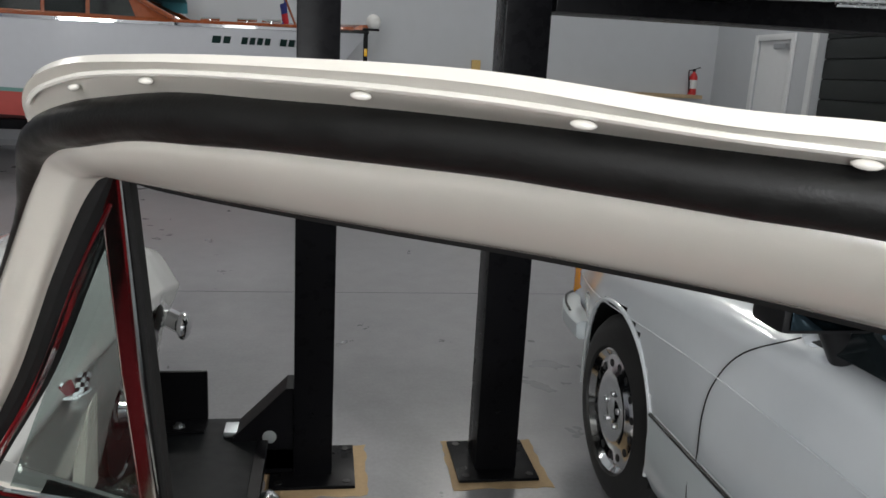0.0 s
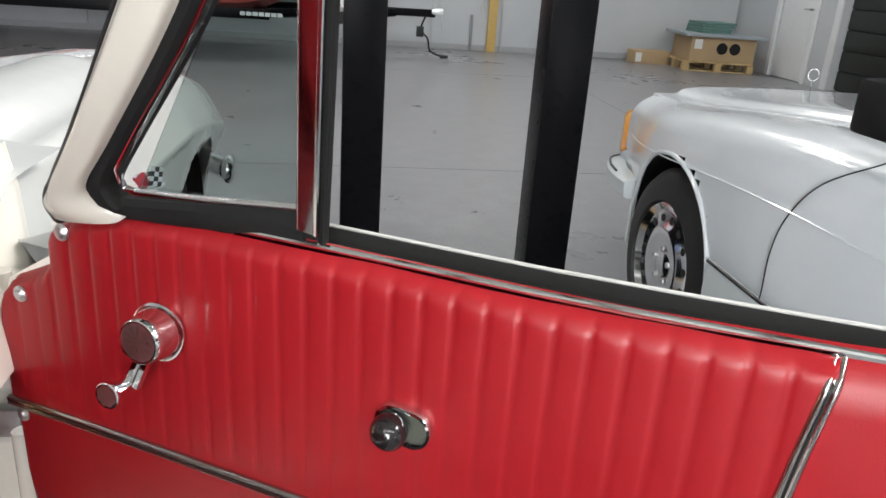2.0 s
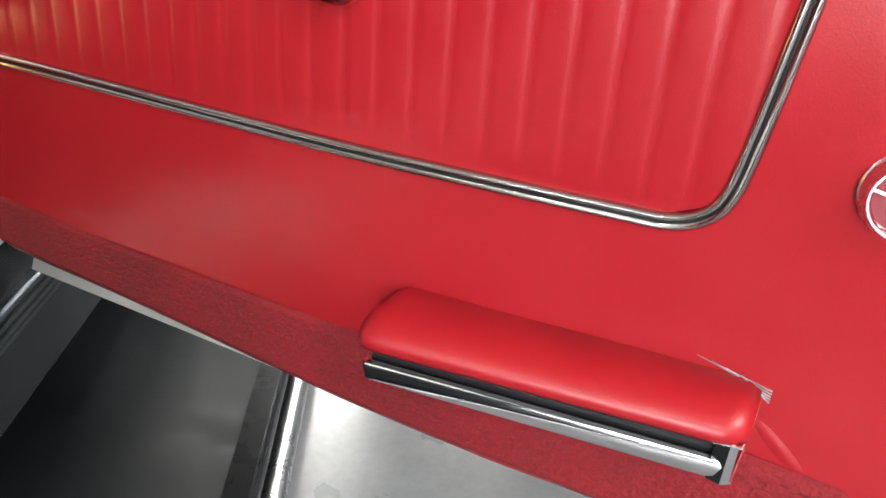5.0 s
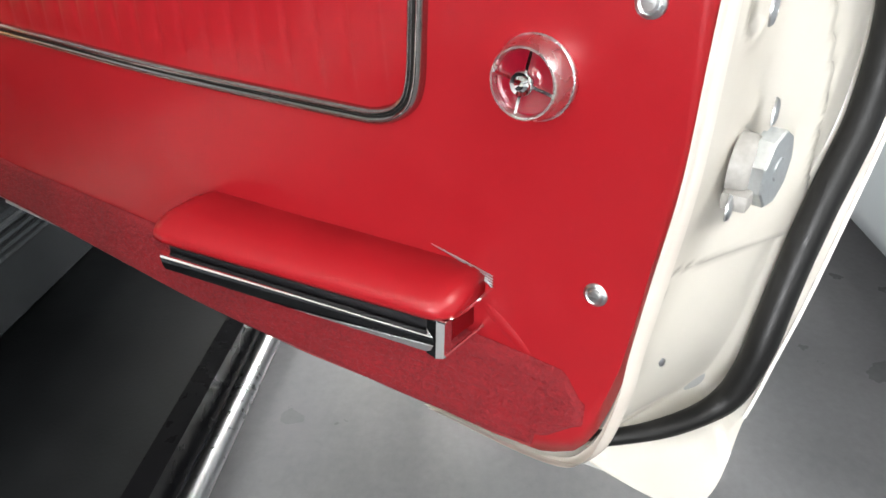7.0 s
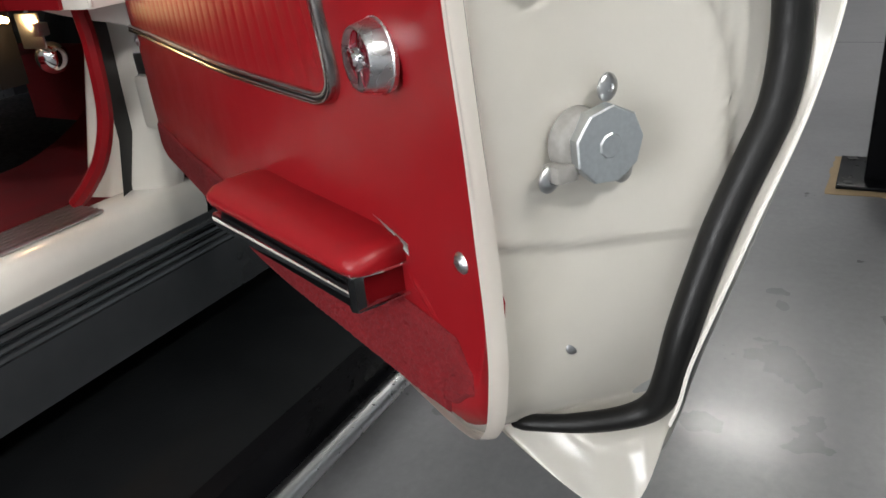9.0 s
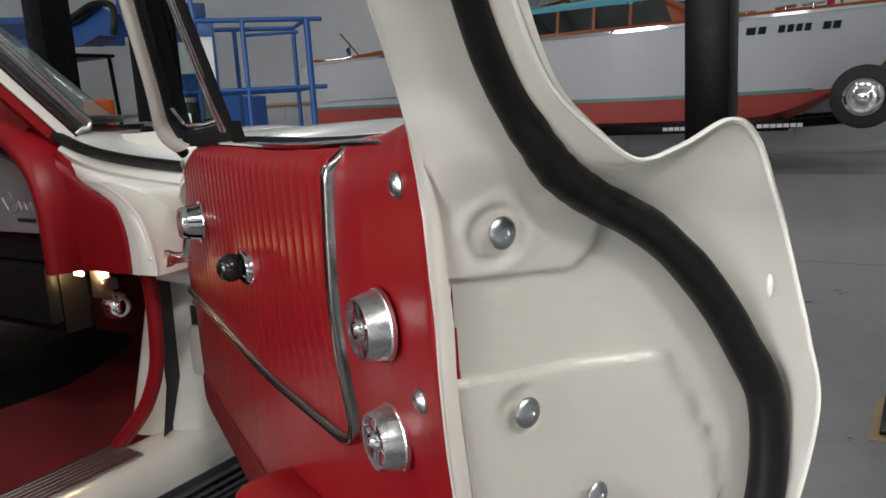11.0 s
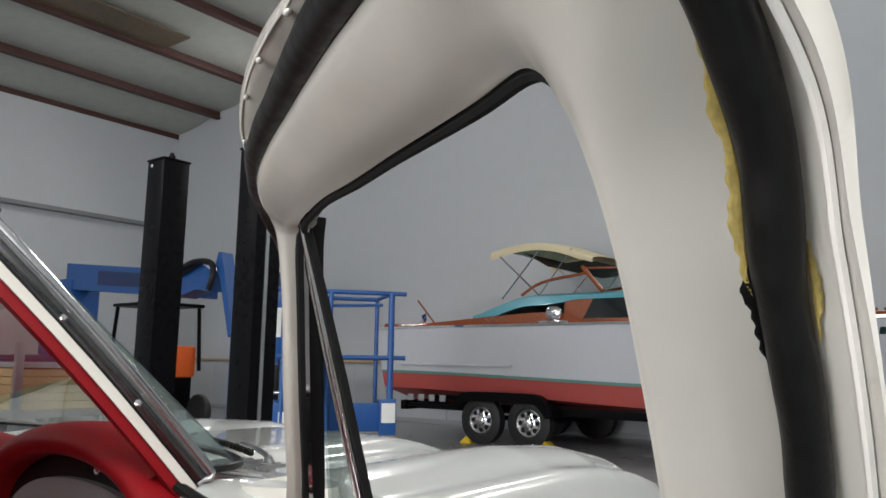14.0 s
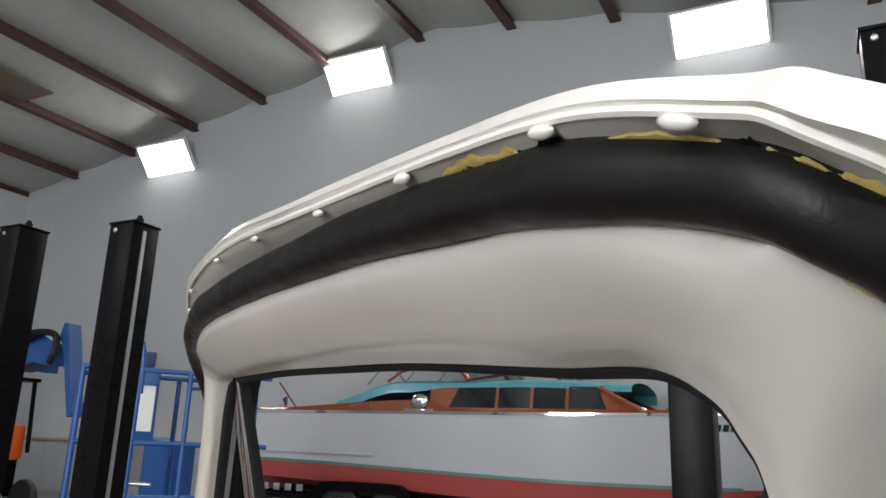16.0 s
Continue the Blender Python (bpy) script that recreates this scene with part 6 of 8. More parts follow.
li = bpy.data.lights.new("courtesy_light", "POINT")
li.energy, li.color, li.shadow_soft_size = 0.55, (1.0, 0.62, 0.28), 0.012
ob = new("courtesy_light", li)
ob.matrix_basis = pose(-0.152, -0.092, 0.742)
bm = bmesh.new()
box(bm, -0.168, -0.110, -0.072, -0.068, 0.700, 0.756, 0.002)
box(bm, -0.112, -0.092, -0.088, -0.068, 0.722, 0.742, 0.003)
cpart("lamp_bracket", bm, BRUSHED, "bare metal bracket beside the courtesy bulb")

# sill: cream body side, bright step plate, ribbed dark rocker
bm = bmesh.new()
rows = []
for y in (-1.35, -0.9, -0.5, -0.1, 0.06):
    rows.append([(-0.10, y, 0.40), (-0.09, y, 0.440), (-0.06, y, 0.450), (0.005, y, 0.446), (0.022, y, 0.432), (0.026, y, 0.40), (0.020, y, 0.375)])
loft(bm, rows)
cpart("sill", bm, CREAM, "cream painted door sill", 50)
bm = bmesh.new()
ribs = [(-0.040, -0.004)]
for k in range(7):
    x = -0.036 + 0.012 * k
    ribs += [(x - 0.005, -0.001), (x - 0.003, 0.002), (x + 0.003, 0.002), (x + 0.005, -0.001)]
strip(bm, [(-0.052, -1.30, 0.4535), (-0.052, -0.120, 0.4535)], ribs + [(0.040, -0.004)], (0, 0, 1))
cpart("step_plate", bm, BRUSHED, "ribbed bright step plate")
bm = bmesh.new()
for k in range(9):
    z = 0.368 - k * 0.0165
    x = 0.030 - 0.0009 * k * k
    tube(bm, [(x, -1.6, z), (x, 0.62, z)], 0.0066, 8)
box(bm, -0.06, 0.026, -1.6, 0.62, 0.215, 0.385)
cpart("rocker_moulding", bm, mat("dark_ribbed_rocker", (0.12, 0.13, 0.14), 0.25, metal=0.7, vary=0.1), "dark ribbed rocker moulding")
# rear quarter stub behind the opening, and seat
bm = bmesh.new()
rows = []
for z, x in ((0.40, 0.0), (0.60, 0.04), (0.80, 0.075), (0.92, 0.05), (1.0, -0.06), (1.2, -0.20), (1.36, -0.33)):
    rows.append([(x - 0.02, -1.16, z), (x, -1.20, z), (x + 0.01, -1.5, z), (x - 0.02, -2.2, min(z, 1.0)), (x - 0.15, -2.7, min(z, 0.9))])
loft(bm, [smooth_path(r, 3) for r in rows])
cpart("rear_quarter", bm, WHITE, "white rear quarter panel", 60)
bm = bmesh.new()
loft(bm, [[(2 * CX - p[0], p[1], p[2]) for p in smooth_path(r, 3)] for r in rows])
cpart("far_rear_quarter", bm, WHITE, "white far rear quarter panel", 60)
bm = bmesh.new()
loft(bm, [smooth_path([(CX + dx, y, z - dz) for dx, dz in ((-0.78, 0.08), (-0.5, 0.01), (0, 0), (0.5, 0.01), (0.78, 0.08))], 3) for y, z in ((-1.30, 0.98), (-2.0, 0.99), (-2.4, 0.96), (-2.72, 0.88), (-2.75, 0.70), (-2.70, 0.36))])
cpart("rear_deck", bm, WHITE, "white rear deck and tail panel", 60)
for sx in (-0.42, -1.26):
    bm = bmesh.new()
    box(bm, sx - 0.24, sx + 0.24, -1.05, -0.52, 0.42, 0.56, 0.05)
    box(bm, sx - 0.24, sx + 0.24, -1.20, -1.04, 0.52, 1.05, 0.05)
    cpart("seat", bm, VINYL, "red vinyl bucket seat")
bm = bmesh.new()
box(bm, -1.62, -0.06, -1.30, -1.24, 0.40, 1.0, 0.01)
cpart("rear_bulkhead", bm, CARPET, "red carpeted bulkhead")
# underside block so that no daylight passes below the cabin
bm = bmesh.new()
box(bm, -1.62, -0.06, -2.4, 1.6, 0.24, 0.37, 0.02)
cpart("underbody", bm, RUBBER, "dark underbody")
for side in (1, -1):
    cpart("rear_wheel", lathe(bmesh.new(), (CX + side * 0.64, -1.39, 0.465), (side, 0, 0), [(0, 0.20), (0.01, 0.29), (0.04, 0.325), (0.14, 0.325), (0.17, 0.30), (0.18, 0.21)], 40), TYRE, "black rear tyre")
# pale saloon beside the lift ------------------------------------------------------
MX = 1.452          # its flank
MC = MX + 0.90
saloon = thing("saloon_car", "pale silver-white saloon car with cladding and round-holed alloy wheels", "car", Matrix.Translation((MC, -0.2, 0.0)))


def mpart(name, bm, material, label="", angle=38):
    ob = part(name, bm, material, saloon, label, angle)
    ob.matrix_basis = Matrix.Translation((-MC, 0.2, 0.0))
    return ob


FW, RW, MWZ = 1.42, -1.51, 0.32
def m_row(y):
    """Half section from the middle of the hood outward to the cladding top, as (distance from flank, z)."""
    n = sstep((y - 1.35) / 0.85)
    inn = 0.13 * n ** 1.6
    top = 0.885 - 0.10 * sstep((y - 0.6) / 1.5) - 0.02 * n
    if y < 0.45:
        top = 0.885 + 0.03 * sstep((0.45 - y) / 1.0)
    return [(0.90, top + 0.050), (0.55, top + 0.047), (0.38, top + 0.035), (0.335, top + 0.012), (0.25, top + 0.010), (0.14 + inn * 0.8, top), (0.075 + inn, top - 0.020), (0.045 + inn, top - 0.05),
            (0.032 + inn, top - 0.09), (0.016 + inn, top - 0.16), (0.010 + inn, top - 0.24), (0.008 + inn, top - 0.34), (0.014 + inn, 0.46)]


for side in (1, -1):
    bm = bmesh.new()
    vr = []
    ys = [-2.6 + 4.78 * i / 110 for i in range(111)]
    for y in ys:
        vr.append([bm.verts.new((MC - side * (MC - MX - a), y, z)) for a, z in [(p.x, p.z) for p in smooth_path([(a, 0, z) for a, z in m_row(y)], 3)]])
    for a, b in zip(vr, vr[1:]):
        for i in range(len(a) - 1):
            q = [a[i], a[i + 1], b[i + 1], b[i]]
            c = sum((v.co for v in q), Vector()) / 4
            if c.z < 0.75 and (math.hypot(c.y - FW, c.z - 0.34) < 0.355 or math.hypot(c.y - RW, c.z - 0.34) < 0.355):
                continue
            if c.y < 0.42 and c.z > 0.86 and abs(c.x - MC) < 0.72 and c.y > -1.9:
                continue
            bm.faces.new(q)
    mpart("body_side", bm, SILVERWHITE, "pale painted body side", 60)
    sx = lambda d: MC - side * (MC - MX - d)
    # arch lips
    for wy in (FW, RW):
        bm = bmesh.new()
        pts = []
        for k in range(31):
            a = math.pi * (1.12 * k / 30 - 0.06)
            yy = wy + 0.352 * math.cos(a)
            n_ = 0.13 * sstep((yy - 1.35) / 0.85) ** 1.6
            pts.append((sx(0.009 + n_), yy, 0.34 + 0.352 * math.sin(a)))
        tube(bm, pts, 0.008, 8)
        mpart("arch_lip", bm, SILVERWHITE)
        bm = bmesh.new()
        rows = []
        for k in range(25):
            a = math.pi * (1.2 * k / 24 - 0.1)
            yy = wy + 0.36 * math.cos(a)
            n_ = 0.13 * sstep((yy - 1.35) / 0.85) ** 1.6
            rows.append([(sx(d), yy, 0.34 + 0.36 * math.sin(a)) for d in (0.022 + n_, 0.42)])
        loft(bm, rows)
        mpart("wheel_house", bm, RUBBER)
        out = Vector((-side, 0, 0))
        c0_ = Vector((sx(0.018), wy, MWZ))
        wheel = mpart("wheel", lathe(bmesh.new(), c0_ - out * 0.20, out, [(0, 0.20), (0.005, 0.27), (0.02, 0.300), (0.045, 0.322), (0.155, 0.322), (0.182, 0.300), (0.197, 0.262), (0.200, 0.215), (0.165, 0.205)], 56), TYRE, "black tyre")
        bm = bmesh.new()
        lathe(bm, c0_ - out * 0.03, out, [(0, 0.209), (0.022, 0.209), (0.024, 0.203), (0.012, 0.192), (0.006, 0.186), (0.010, 0.176), (0.012, 0.138), (0.020, 0.128), (0.021, 0.10), (0.010, 0.06), (0.016, 0.045), (0.018, 0.0005)], 60)
        part("rim", bm, mat("polished_alloy", (0.86, 0.87, 0.88), 0.12, metal=1, vary=0.06, scale=30) if wheel.name == "wheel" else bpy.data.materials["polished_alloy"], wheel, "polished alloy rim")
        up_, fw_ = Vector((0, 0, 1)), Vector((0, 1, 0))
        for k in range(15):
            a = 2 * math.pi * k / 15
            p = c0_ - out * 0.0185 + (fw_ * math.cos(a) + up_ * math.sin(a)) * 0.157
            part("rim_hole", lathe(bmesh.new(), p, out, [(0, 0.0135), (0.0015, 0.0130), (0.0016, 0.0005)], 12), BLACKPLASTIC, wheel)
        for k in range(5):
            a = 2 * math.pi * k / 5 + 0.3
            p = c0_ - out * 0.014 + (fw_ * math.cos(a) + up_ * math.sin(a)) * 0.056
            part("wheel_bolt", lathe(bmesh.new(), p, out, [(0, 0.011), (0.006, 0.010), (0.007, 0.0005)], 8), BRUSHED, wheel)
    # cladding between the wheels and its dark strip
    bm = bmesh.new()
    rows = []
    for i in range(31):
        y = 1.055 - (1.055 + 1.15) * i / 30
        rows.append([(sx(0.010), y, 0.475), (sx(-0.006), y, 0.470), (sx(-0.010), y, 0.40), (sx(-0.004), y, 0.30), (sx(0.03), y, 0.235), (sx(0.08), y, 0.205)])
    loft(bm, rows)
    mpart("cladding", bm, CLAD, "pale grey lower cladding", 60)
    bm = bmesh.new()
    for z0, r in ((0.476, 0.006), (0.415, 0.0035)):
        tube(bm, [(sx(-0.005), 1.06, z0), (sx(-0.005), -1.15, z0)], r, 6)
    mpart("cladding_strip", bm, BLACKPLASTIC, "dark strip along the cladding")
    bm = bmesh.new()
    tube(bm, [(sx(0.008 + 0.10 * sstep((y - 1.35) / 0.85) ** 1.6), y, 0.715 - 0.07 * sstep((y - 0.6) / 1.5)) for y in [2.0 - 0.11 * k for k in range(40)]], 0.0025, 6)
    mpart("crease_line", bm, SILVERWHITE)
    # door shut lines
    bm = bmesh.new()
    tube(bm, smooth_path([(sx(0.075), 0.57, 0.885), (sx(0.028), 0.70, 0.80), (sx(0.012), 0.775, 0.70), (sx(0.005), 0.80, 0.60), (sx(0.0055), 0.80, 0.48), (sx(-0.009), 0.80, 0.40), (sx(-0.002), 0.79, 0.30)], 5), 0.0018, 6)
    mpart("shut_line", bm, BLACKPLASTIC, "dark door shut line")
    bm = bmesh.new()
    tube(bm, [(sx(0.06), -0.42, 0.88), (sx(0.012), -0.43, 0.70), (sx(0.005), -0.43, 0.48), (sx(-0.009), -0.43, 0.40)], 0.0018, 6)
    mpart("shut_line", bm, BLACKPLASTIC, "dark door shut line")
    # bumper corner: its end wraps round to the wheel arch
    bp = [(sx(0.030), 1.775, 0.478), (sx(0.034), 1.90, 0.476), (sx(0.060), 2.04, 0.474), (sx(0.125), 2.17, 0.472), (sx(0.30), 2.25, 0.470), (sx(0.60), 2.285, 0.470), (MC, 2.295, 0.470)]
    bm = bmesh.new()
    strip(bm, smooth_path(bp, 5), [(-0.036, -0.05), (-0.036, 0.008), (-0.028, 0.018), (0.024, 0.022), (0.034, 0.010), (0.036, -0.05)], (-side, 0.5, 0))
    mpart("front_bumper", bm, CLAD, "pale wrap-round bumper")
    bm = bmesh.new()
    strip(bm, smooth_path([(p[0], p[1] + 0.01, p[2] + 0.037) for p in bp[1:]], 5), [(-0.002, 0.004), (-0.002, 0.012), (0.002, 0.012), (0.002, 0.004)], (-side, 0.5, 0))
    mpart("bumper_strip", bm, BLACKPLASTIC, "thin dark strip on the bumper")
    bm = bmesh.new()
    strip(bm, smooth_path([(p[0] + side * 0.11, p[1] - 0.06, 0.375) for p in bp], 5), [(-0.03, -0.03), (-0.03, 0.006), (0.066, 0.006), (0.066, -0.03)], (-side, 0.5, 0))
    mpart("front_valance", bm, RUBBER, "dark valance below the bumper")
    # amber corner lamp
    bm = bmesh.new()
    rows = [[(sx(0.052 + q), 1.965 - q, z), (sx(0.066 + q), 2.012 - q, z), (sx(0.11 + q), 2.06 - q, z)] for z, q in ((0.565, 0.006), (0.575, 0.0), (0.71, 0.0), (0.728, 0.008))]
    loft(bm, rows)
    bmesh.ops.solidify(bm, geom=bm.faces[:], thickness=0.03)
    mpart("corner_lamp", bm, AMBER, "amber corner indicator lamp")
    # mirror on the door
    bm = bmesh.new()
    mx = sx(-0.005)
    box(bm, mx - 0.098, mx + 0.092, 0.38, 0.49, 0.957, 1.060, 0.016)
    cyl(bm, (mx + side * 0.05, 0.45, 0.965), (mx + side * 0.10, 0.46, 0.885), 0.03)
    mir = mpart("door_mirror", bm, BLACKPLASTIC, "black door mirror")
    part("mirror_glass", B(mx - 0.084, mx + 0.078, 0.3755, 0.379, 0.969, 1.048, 0.001), MIRROR, mir, "bluish mirror glass")
    # side glass and pillars
    bm = bmesh.new()
    loft(bm, [[(sx(0.06), 0.52, 0.895), (sx(0.055), -0.45, 0.915), (sx(0.06), -1.5, 0.915), (sx(0.07), -2.0, 0.915)], [(sx(0.25), -0.28, 1.36), (sx(0.24), -0.60, 1.385), (sx(0.24), -1.35, 1.38), (sx(0.27), -1.75, 1.32)]])
    mpart("side_glass", bm, DARKGLASS, "dark side windows")
    bm = bmesh.new()
    tube(bm, [(sx(0.075), 0.54, 0.90), (sx(0.25), -0.28, 1.37), (sx(0.24), -1.4, 1.39), (sx(0.10), -2.1, 0.95)], 0.025, 8)
    tube(bm, [(sx(0.055), -0.45, 0.915), (sx(0.24), -0.60, 1.385)], 0.022, 8)
    mpart("window_pillar", bm, SILVERWHITE)
bm = bmesh.new()
loft(bm, [[(MX + 0.25, -0.28, 1.37), (MC, -0.20, 1.41), (2 * MC - MX - 0.25, -0.28, 1.37)], [(MX + 0.24, -0.8, 1.395), (MC, -0.8, 1.43), (2 * MC - MX - 0.24, -0.8, 1.395)], [(MX + 0.26, -1.7, 1.34), (MC, -1.75, 1.37), (2 * MC - MX - 0.26, -1.7, 1.34)]])
mpart("roof_panel", bm, SILVERWHITE, "pale roof")
bm = bmesh.new()
loft(bm, [[(MX + 0.09, 0.50, 0.885), (MC, 0.62, 0.935), (2 * MC - MX - 0.09, 0.50, 0.885)], [(MX + 0.25, -0.26, 1.365), (MC, -0.18, 1.40), (2 * MC - MX - 0.25, -0.26, 1.365)]])
mpart("front_glass", bm, DARKGLASS, "dark windscreen")
bm = bmesh.new()
loft(bm, [[(MX + 0.12, -2.5, 0.90), (MC, -2.5, 0.92), (2 * MC - MX - 0.12, -2.5, 0.90)], [(MX + 0.26, -1.72, 1.335), (MC, -1.77, 1.365), (2 * MC - MX - 0.26, -1.72, 1.335)]])
mpart("rear_glass", bm, DARKGLASS, "dark rear window")
bm = bmesh.new()
box(bm, MC - 0.30, MC + 0.30, 2.14, 2.22, 0.55, 0.795, 0.02)
mpart("grille", bm, CHROME, "chrome upright grille")
bm = bmesh.new()
tube(bm, [(MC + 0.024 * math.cos(2 * math.pi * k / 20), 2.14, 0.885 + 0.024 * math.sin(2 * math.pi * k / 20)) for k in range(21)], 0.0018, 6)
tube(bm, [(MC, 2.14, 0.80), (MC, 2.14, 0.862)], 0.003, 6)
mpart("hood_ornament", bm, CHROME, "slim chrome ring ornament on the hood")
mpart("underbody", B(MX + 0.10, 2 * MC - MX - 0.10, -2.5, 1.70, 0.20, 0.42, 0.02), RUBBER)
# wooden cruiser on its trailer ---------------------------------------------------
BY = 9.95            # its middle line
boat = thing("cabin_cruiser", "white-hulled wooden cabin cruiser with teal cabin roof and red bottom", "boat", Matrix.Translation((-4.0, BY, 0.9)))


def bpart(name, bm, material, label="", angle=40):
    ob = part(name, bm, material, boat, label, angle)
    ob.matrix_basis = Matrix.Translation((4.0, -BY, -0.9))
    return ob


STERN, BOW = -7.75, 1.05
def half(x):
    """Half beam at the sheer."""
    f = (x - STERN) / (BOW - STERN)
    return 1.25 * min(1, (1 - max(0, (f - 0.45) / 0.55) ** 2.2)) * (0.96 + 0.04 * sstep(f / 0.3)) + 0.012
def sheer(x):
    f = (x - STERN) / (BOW - STERN)
    return 1.775 + 0.10 * max(0, (f - 0.55) / 0.45) ** 1.6
def water(x):
    return 1.06 - 0.14 * sstep((x - STERN) / 6.5)
def chine(x):
    f = (x - STERN) / (BOW - STERN)
    return 0.80 - 0.18 * sstep(f / 0.7) + 0.55 * max(0, (f - 0.80) / 0.20) ** 1.5
xs_ = [STERN + (BOW - STERN) * i / 44 for i in range(45)]
def hull_rows(sgn, lo, hi, steps, flare=0.82):
    rows = []
    for x in xs_:
        row = []
        for k in range(steps + 1):
            z = lo(x) + (hi(x) - lo(x)) * k / steps
            g = min(max((z - chine(x)) / max(sheer(x) - chine(x), 0.01), 0), 1)
            f = (x - STERN) / (BOW - STERN)
            k_ = flare - 0.35 * max(0, (f - 0.6) / 0.4)
            rake = 0.55 * max(0, (f - 0.75) / 0.25) * (1 - g)
            row.append((x - rake, BY + sgn * half(x) * (k_ + (1 - k_) * g ** 0.8), z))
        rows.append(row)
    return rows
for sgn in (-1, 1):
    bm = bmesh.new()
    loft(bm, hull_rows(sgn, lambda x: max(water(x), chine(x) + 0.01), sheer, 10))
    bpart("hull_side", bm, HULL, "white planked hull side", 60)
    bm = bmesh.new()
    loft(bm, hull_rows(sgn, chine, lambda x: max(water(x), chine(x) + 0.01), 3))
    rows = []
    for x, r in zip(xs_, hull_rows(sgn, chine, chine, 1)):
        f = (x - STERN) / (BOW - STERN)
        keel = 0.52 + 0.02 * f + 0.75 * max(0, (f - 0.82) / 0.18) ** 1.6
        rows.append([r[0], (r[0][0], BY, min(keel, r[0][2]))])
    loft(bm, rows)
    bpart("hull_bottom", bm, BOTTOM, "red painted hull bottom", 60)
    bm = bmesh.new()
    rows = [r[0] for r in hull_rows(sgn, lambda x: max(water(x), chine(x) + 0.01), sheer, 2)]
    strip(bm, [Vector(p) + Vector((0, sgn * 0.004, 0)) for p in rows[:40]], [(-0.022, 0), (-0.022, 0.006), (0.022, 0.006), (0.022, 0)], (0, sgn, 0))
    bpart("boot_stripe", bm, GREENLINE, "thin green boot stripe")
    bm = bmesh.new()
    rows = [r[-1] for r in hull_rows(sgn, chine, sheer, 4)]
    strip(bm, [Vector(p) + Vector((0, sgn * 0.0, 0.0)) for p in rows], [(-0.02, -0.01), (-0.018, 0.025), (0.018, 0.025), (0.02, -0.01)], (0, sgn, 0))
    bpart("rub_rail", bm, CHROME, "bright rub rail along the sheer")
    bm = bmesh.new()
    strip(bm, [(x, BY + sgn * (half(x) * 0.93 + 0.006), 1.19 - 0.004 * (x - STERN)) for x in np.linspace(-7.3, -5.1, 10)], [(-0.018, 0), (-0.014, 0.03), (0.014, 0.03), (0.018, 0)], (0, sgn, 0))
    bpart("spray_rail", bm, HULL, "white rubbing strake")
    # varnished coaming above the sheer, aft
    bm = bmesh.new()
    rows = []
    for x in np.linspace(STERN + 0.1, BOW - 0.2, 40):
        h = 0.05 + 0.13 * sstep((x + 7.4) / 3.0) * (1 - sstep((x + 4.3) / 0.4)) + 0.03 * (1 - sstep((x + 7.6) / 0.5))
        if x > -3.9:
            h = 0.06
        yy = half(x) * 0.97
        rows.append([(x, BY + sgn * yy, sheer(x) + 0.01), (x, BY + sgn * (yy - 0.03), sheer(x) + h), (x, BY + sgn * (yy - 0.09), sheer(x) + h)])
    loft(bm, rows)
    bpart("coaming", bm, MAHOGANY, "varnished mahogany coaming", 60)
    # cabin side with windows
    cy = lambda x: half(x) * 0.80
    bm = bmesh.new()
    rows = []
    for x in np.linspace(-4.3, -1.1, 24):
        t = 2.20 - 0.02 * (x + 4.3)
        t = t if x < -1.9 else t - (x + 1.9) * 0.42
        rows.append([(x, BY + sgn * (cy(x) + 0.05), sheer(x) + 0.05), (x, BY + sgn * (cy(x) - 0.02), t)])
    loft(bm, rows)
    bpart("cabin_side", bm, MAHOGANY, "varnished cabin side")
    for k, (a, b) in enumerate(((-3.98, -3.28), (-3.235, -2.78), (-2.735, -2.30), (-2.255, -1.76))):
        bm = bmesh.new()
        prism(bm, [(a, 1.860), (b, 1.860), (b - (0.12 if k == 3 else 0), 2.155), (a + (0.14 if k == 0 else 0), 2.155)], lambda u, v, d: (u, BY + sgn * (cy(u) + 0.045 - 0.07 * (v - 1.83) / 0.37 + d), v), 0.0, 0.012)
        bpart("cabin_window", bm, DARKGLASS, "dark cabin window")
    # stern quarter lamp
    bm = bmesh.new()
    ball(bm, (-4.35, BY + sgn * (half(-4.35) * 0.97 + 0.02), 1.93), 0.11, 20, 12, 1.2, 0.5, 1.0)
    box(bm, -4.60, -4.12, BY + sgn * (half(-4.35) * 0.97) - 0.03, BY + sgn * (half(-4.35) * 0.97) + 0.03, 1.79, 1.83, 0.01)
    bpart("side_lamp", bm, CHROME, "large chrome side vent")
# transom
bm = bmesh.new()
tr = [hull_rows(-1, chine, sheer, 6)[0], hull_rows(1, chine, sheer, 6)[0]]
loft(bm, [[Vector(a) for a in tr[0]], [Vector(a) for a in tr[1]]])
bpart("transom", bm, HULL, "white transom")
# decks
bm = bmesh.new()
rows = [[(x, BY - half(x) * 0.96, sheer(x) + 0.03), (x, BY, sheer(x) + 0.10), (x, BY + half(x) * 0.96, sheer(x) + 0.03)] for x in xs_[31:]]
loft(bm, rows)
bpart("fore_deck", bm, MAHOGANY, "varnished fore deck", 60)
bm = bmesh.new()
rows = [[(x, BY - half(x) * 0.93, sheer(x) - 0.02), (x, BY + half(x) * 0.93, sheer(x) - 0.02)] for x in xs_[:19]]
loft(bm, rows)
bpart("cockpit_floor", bm, MAHOGANY)
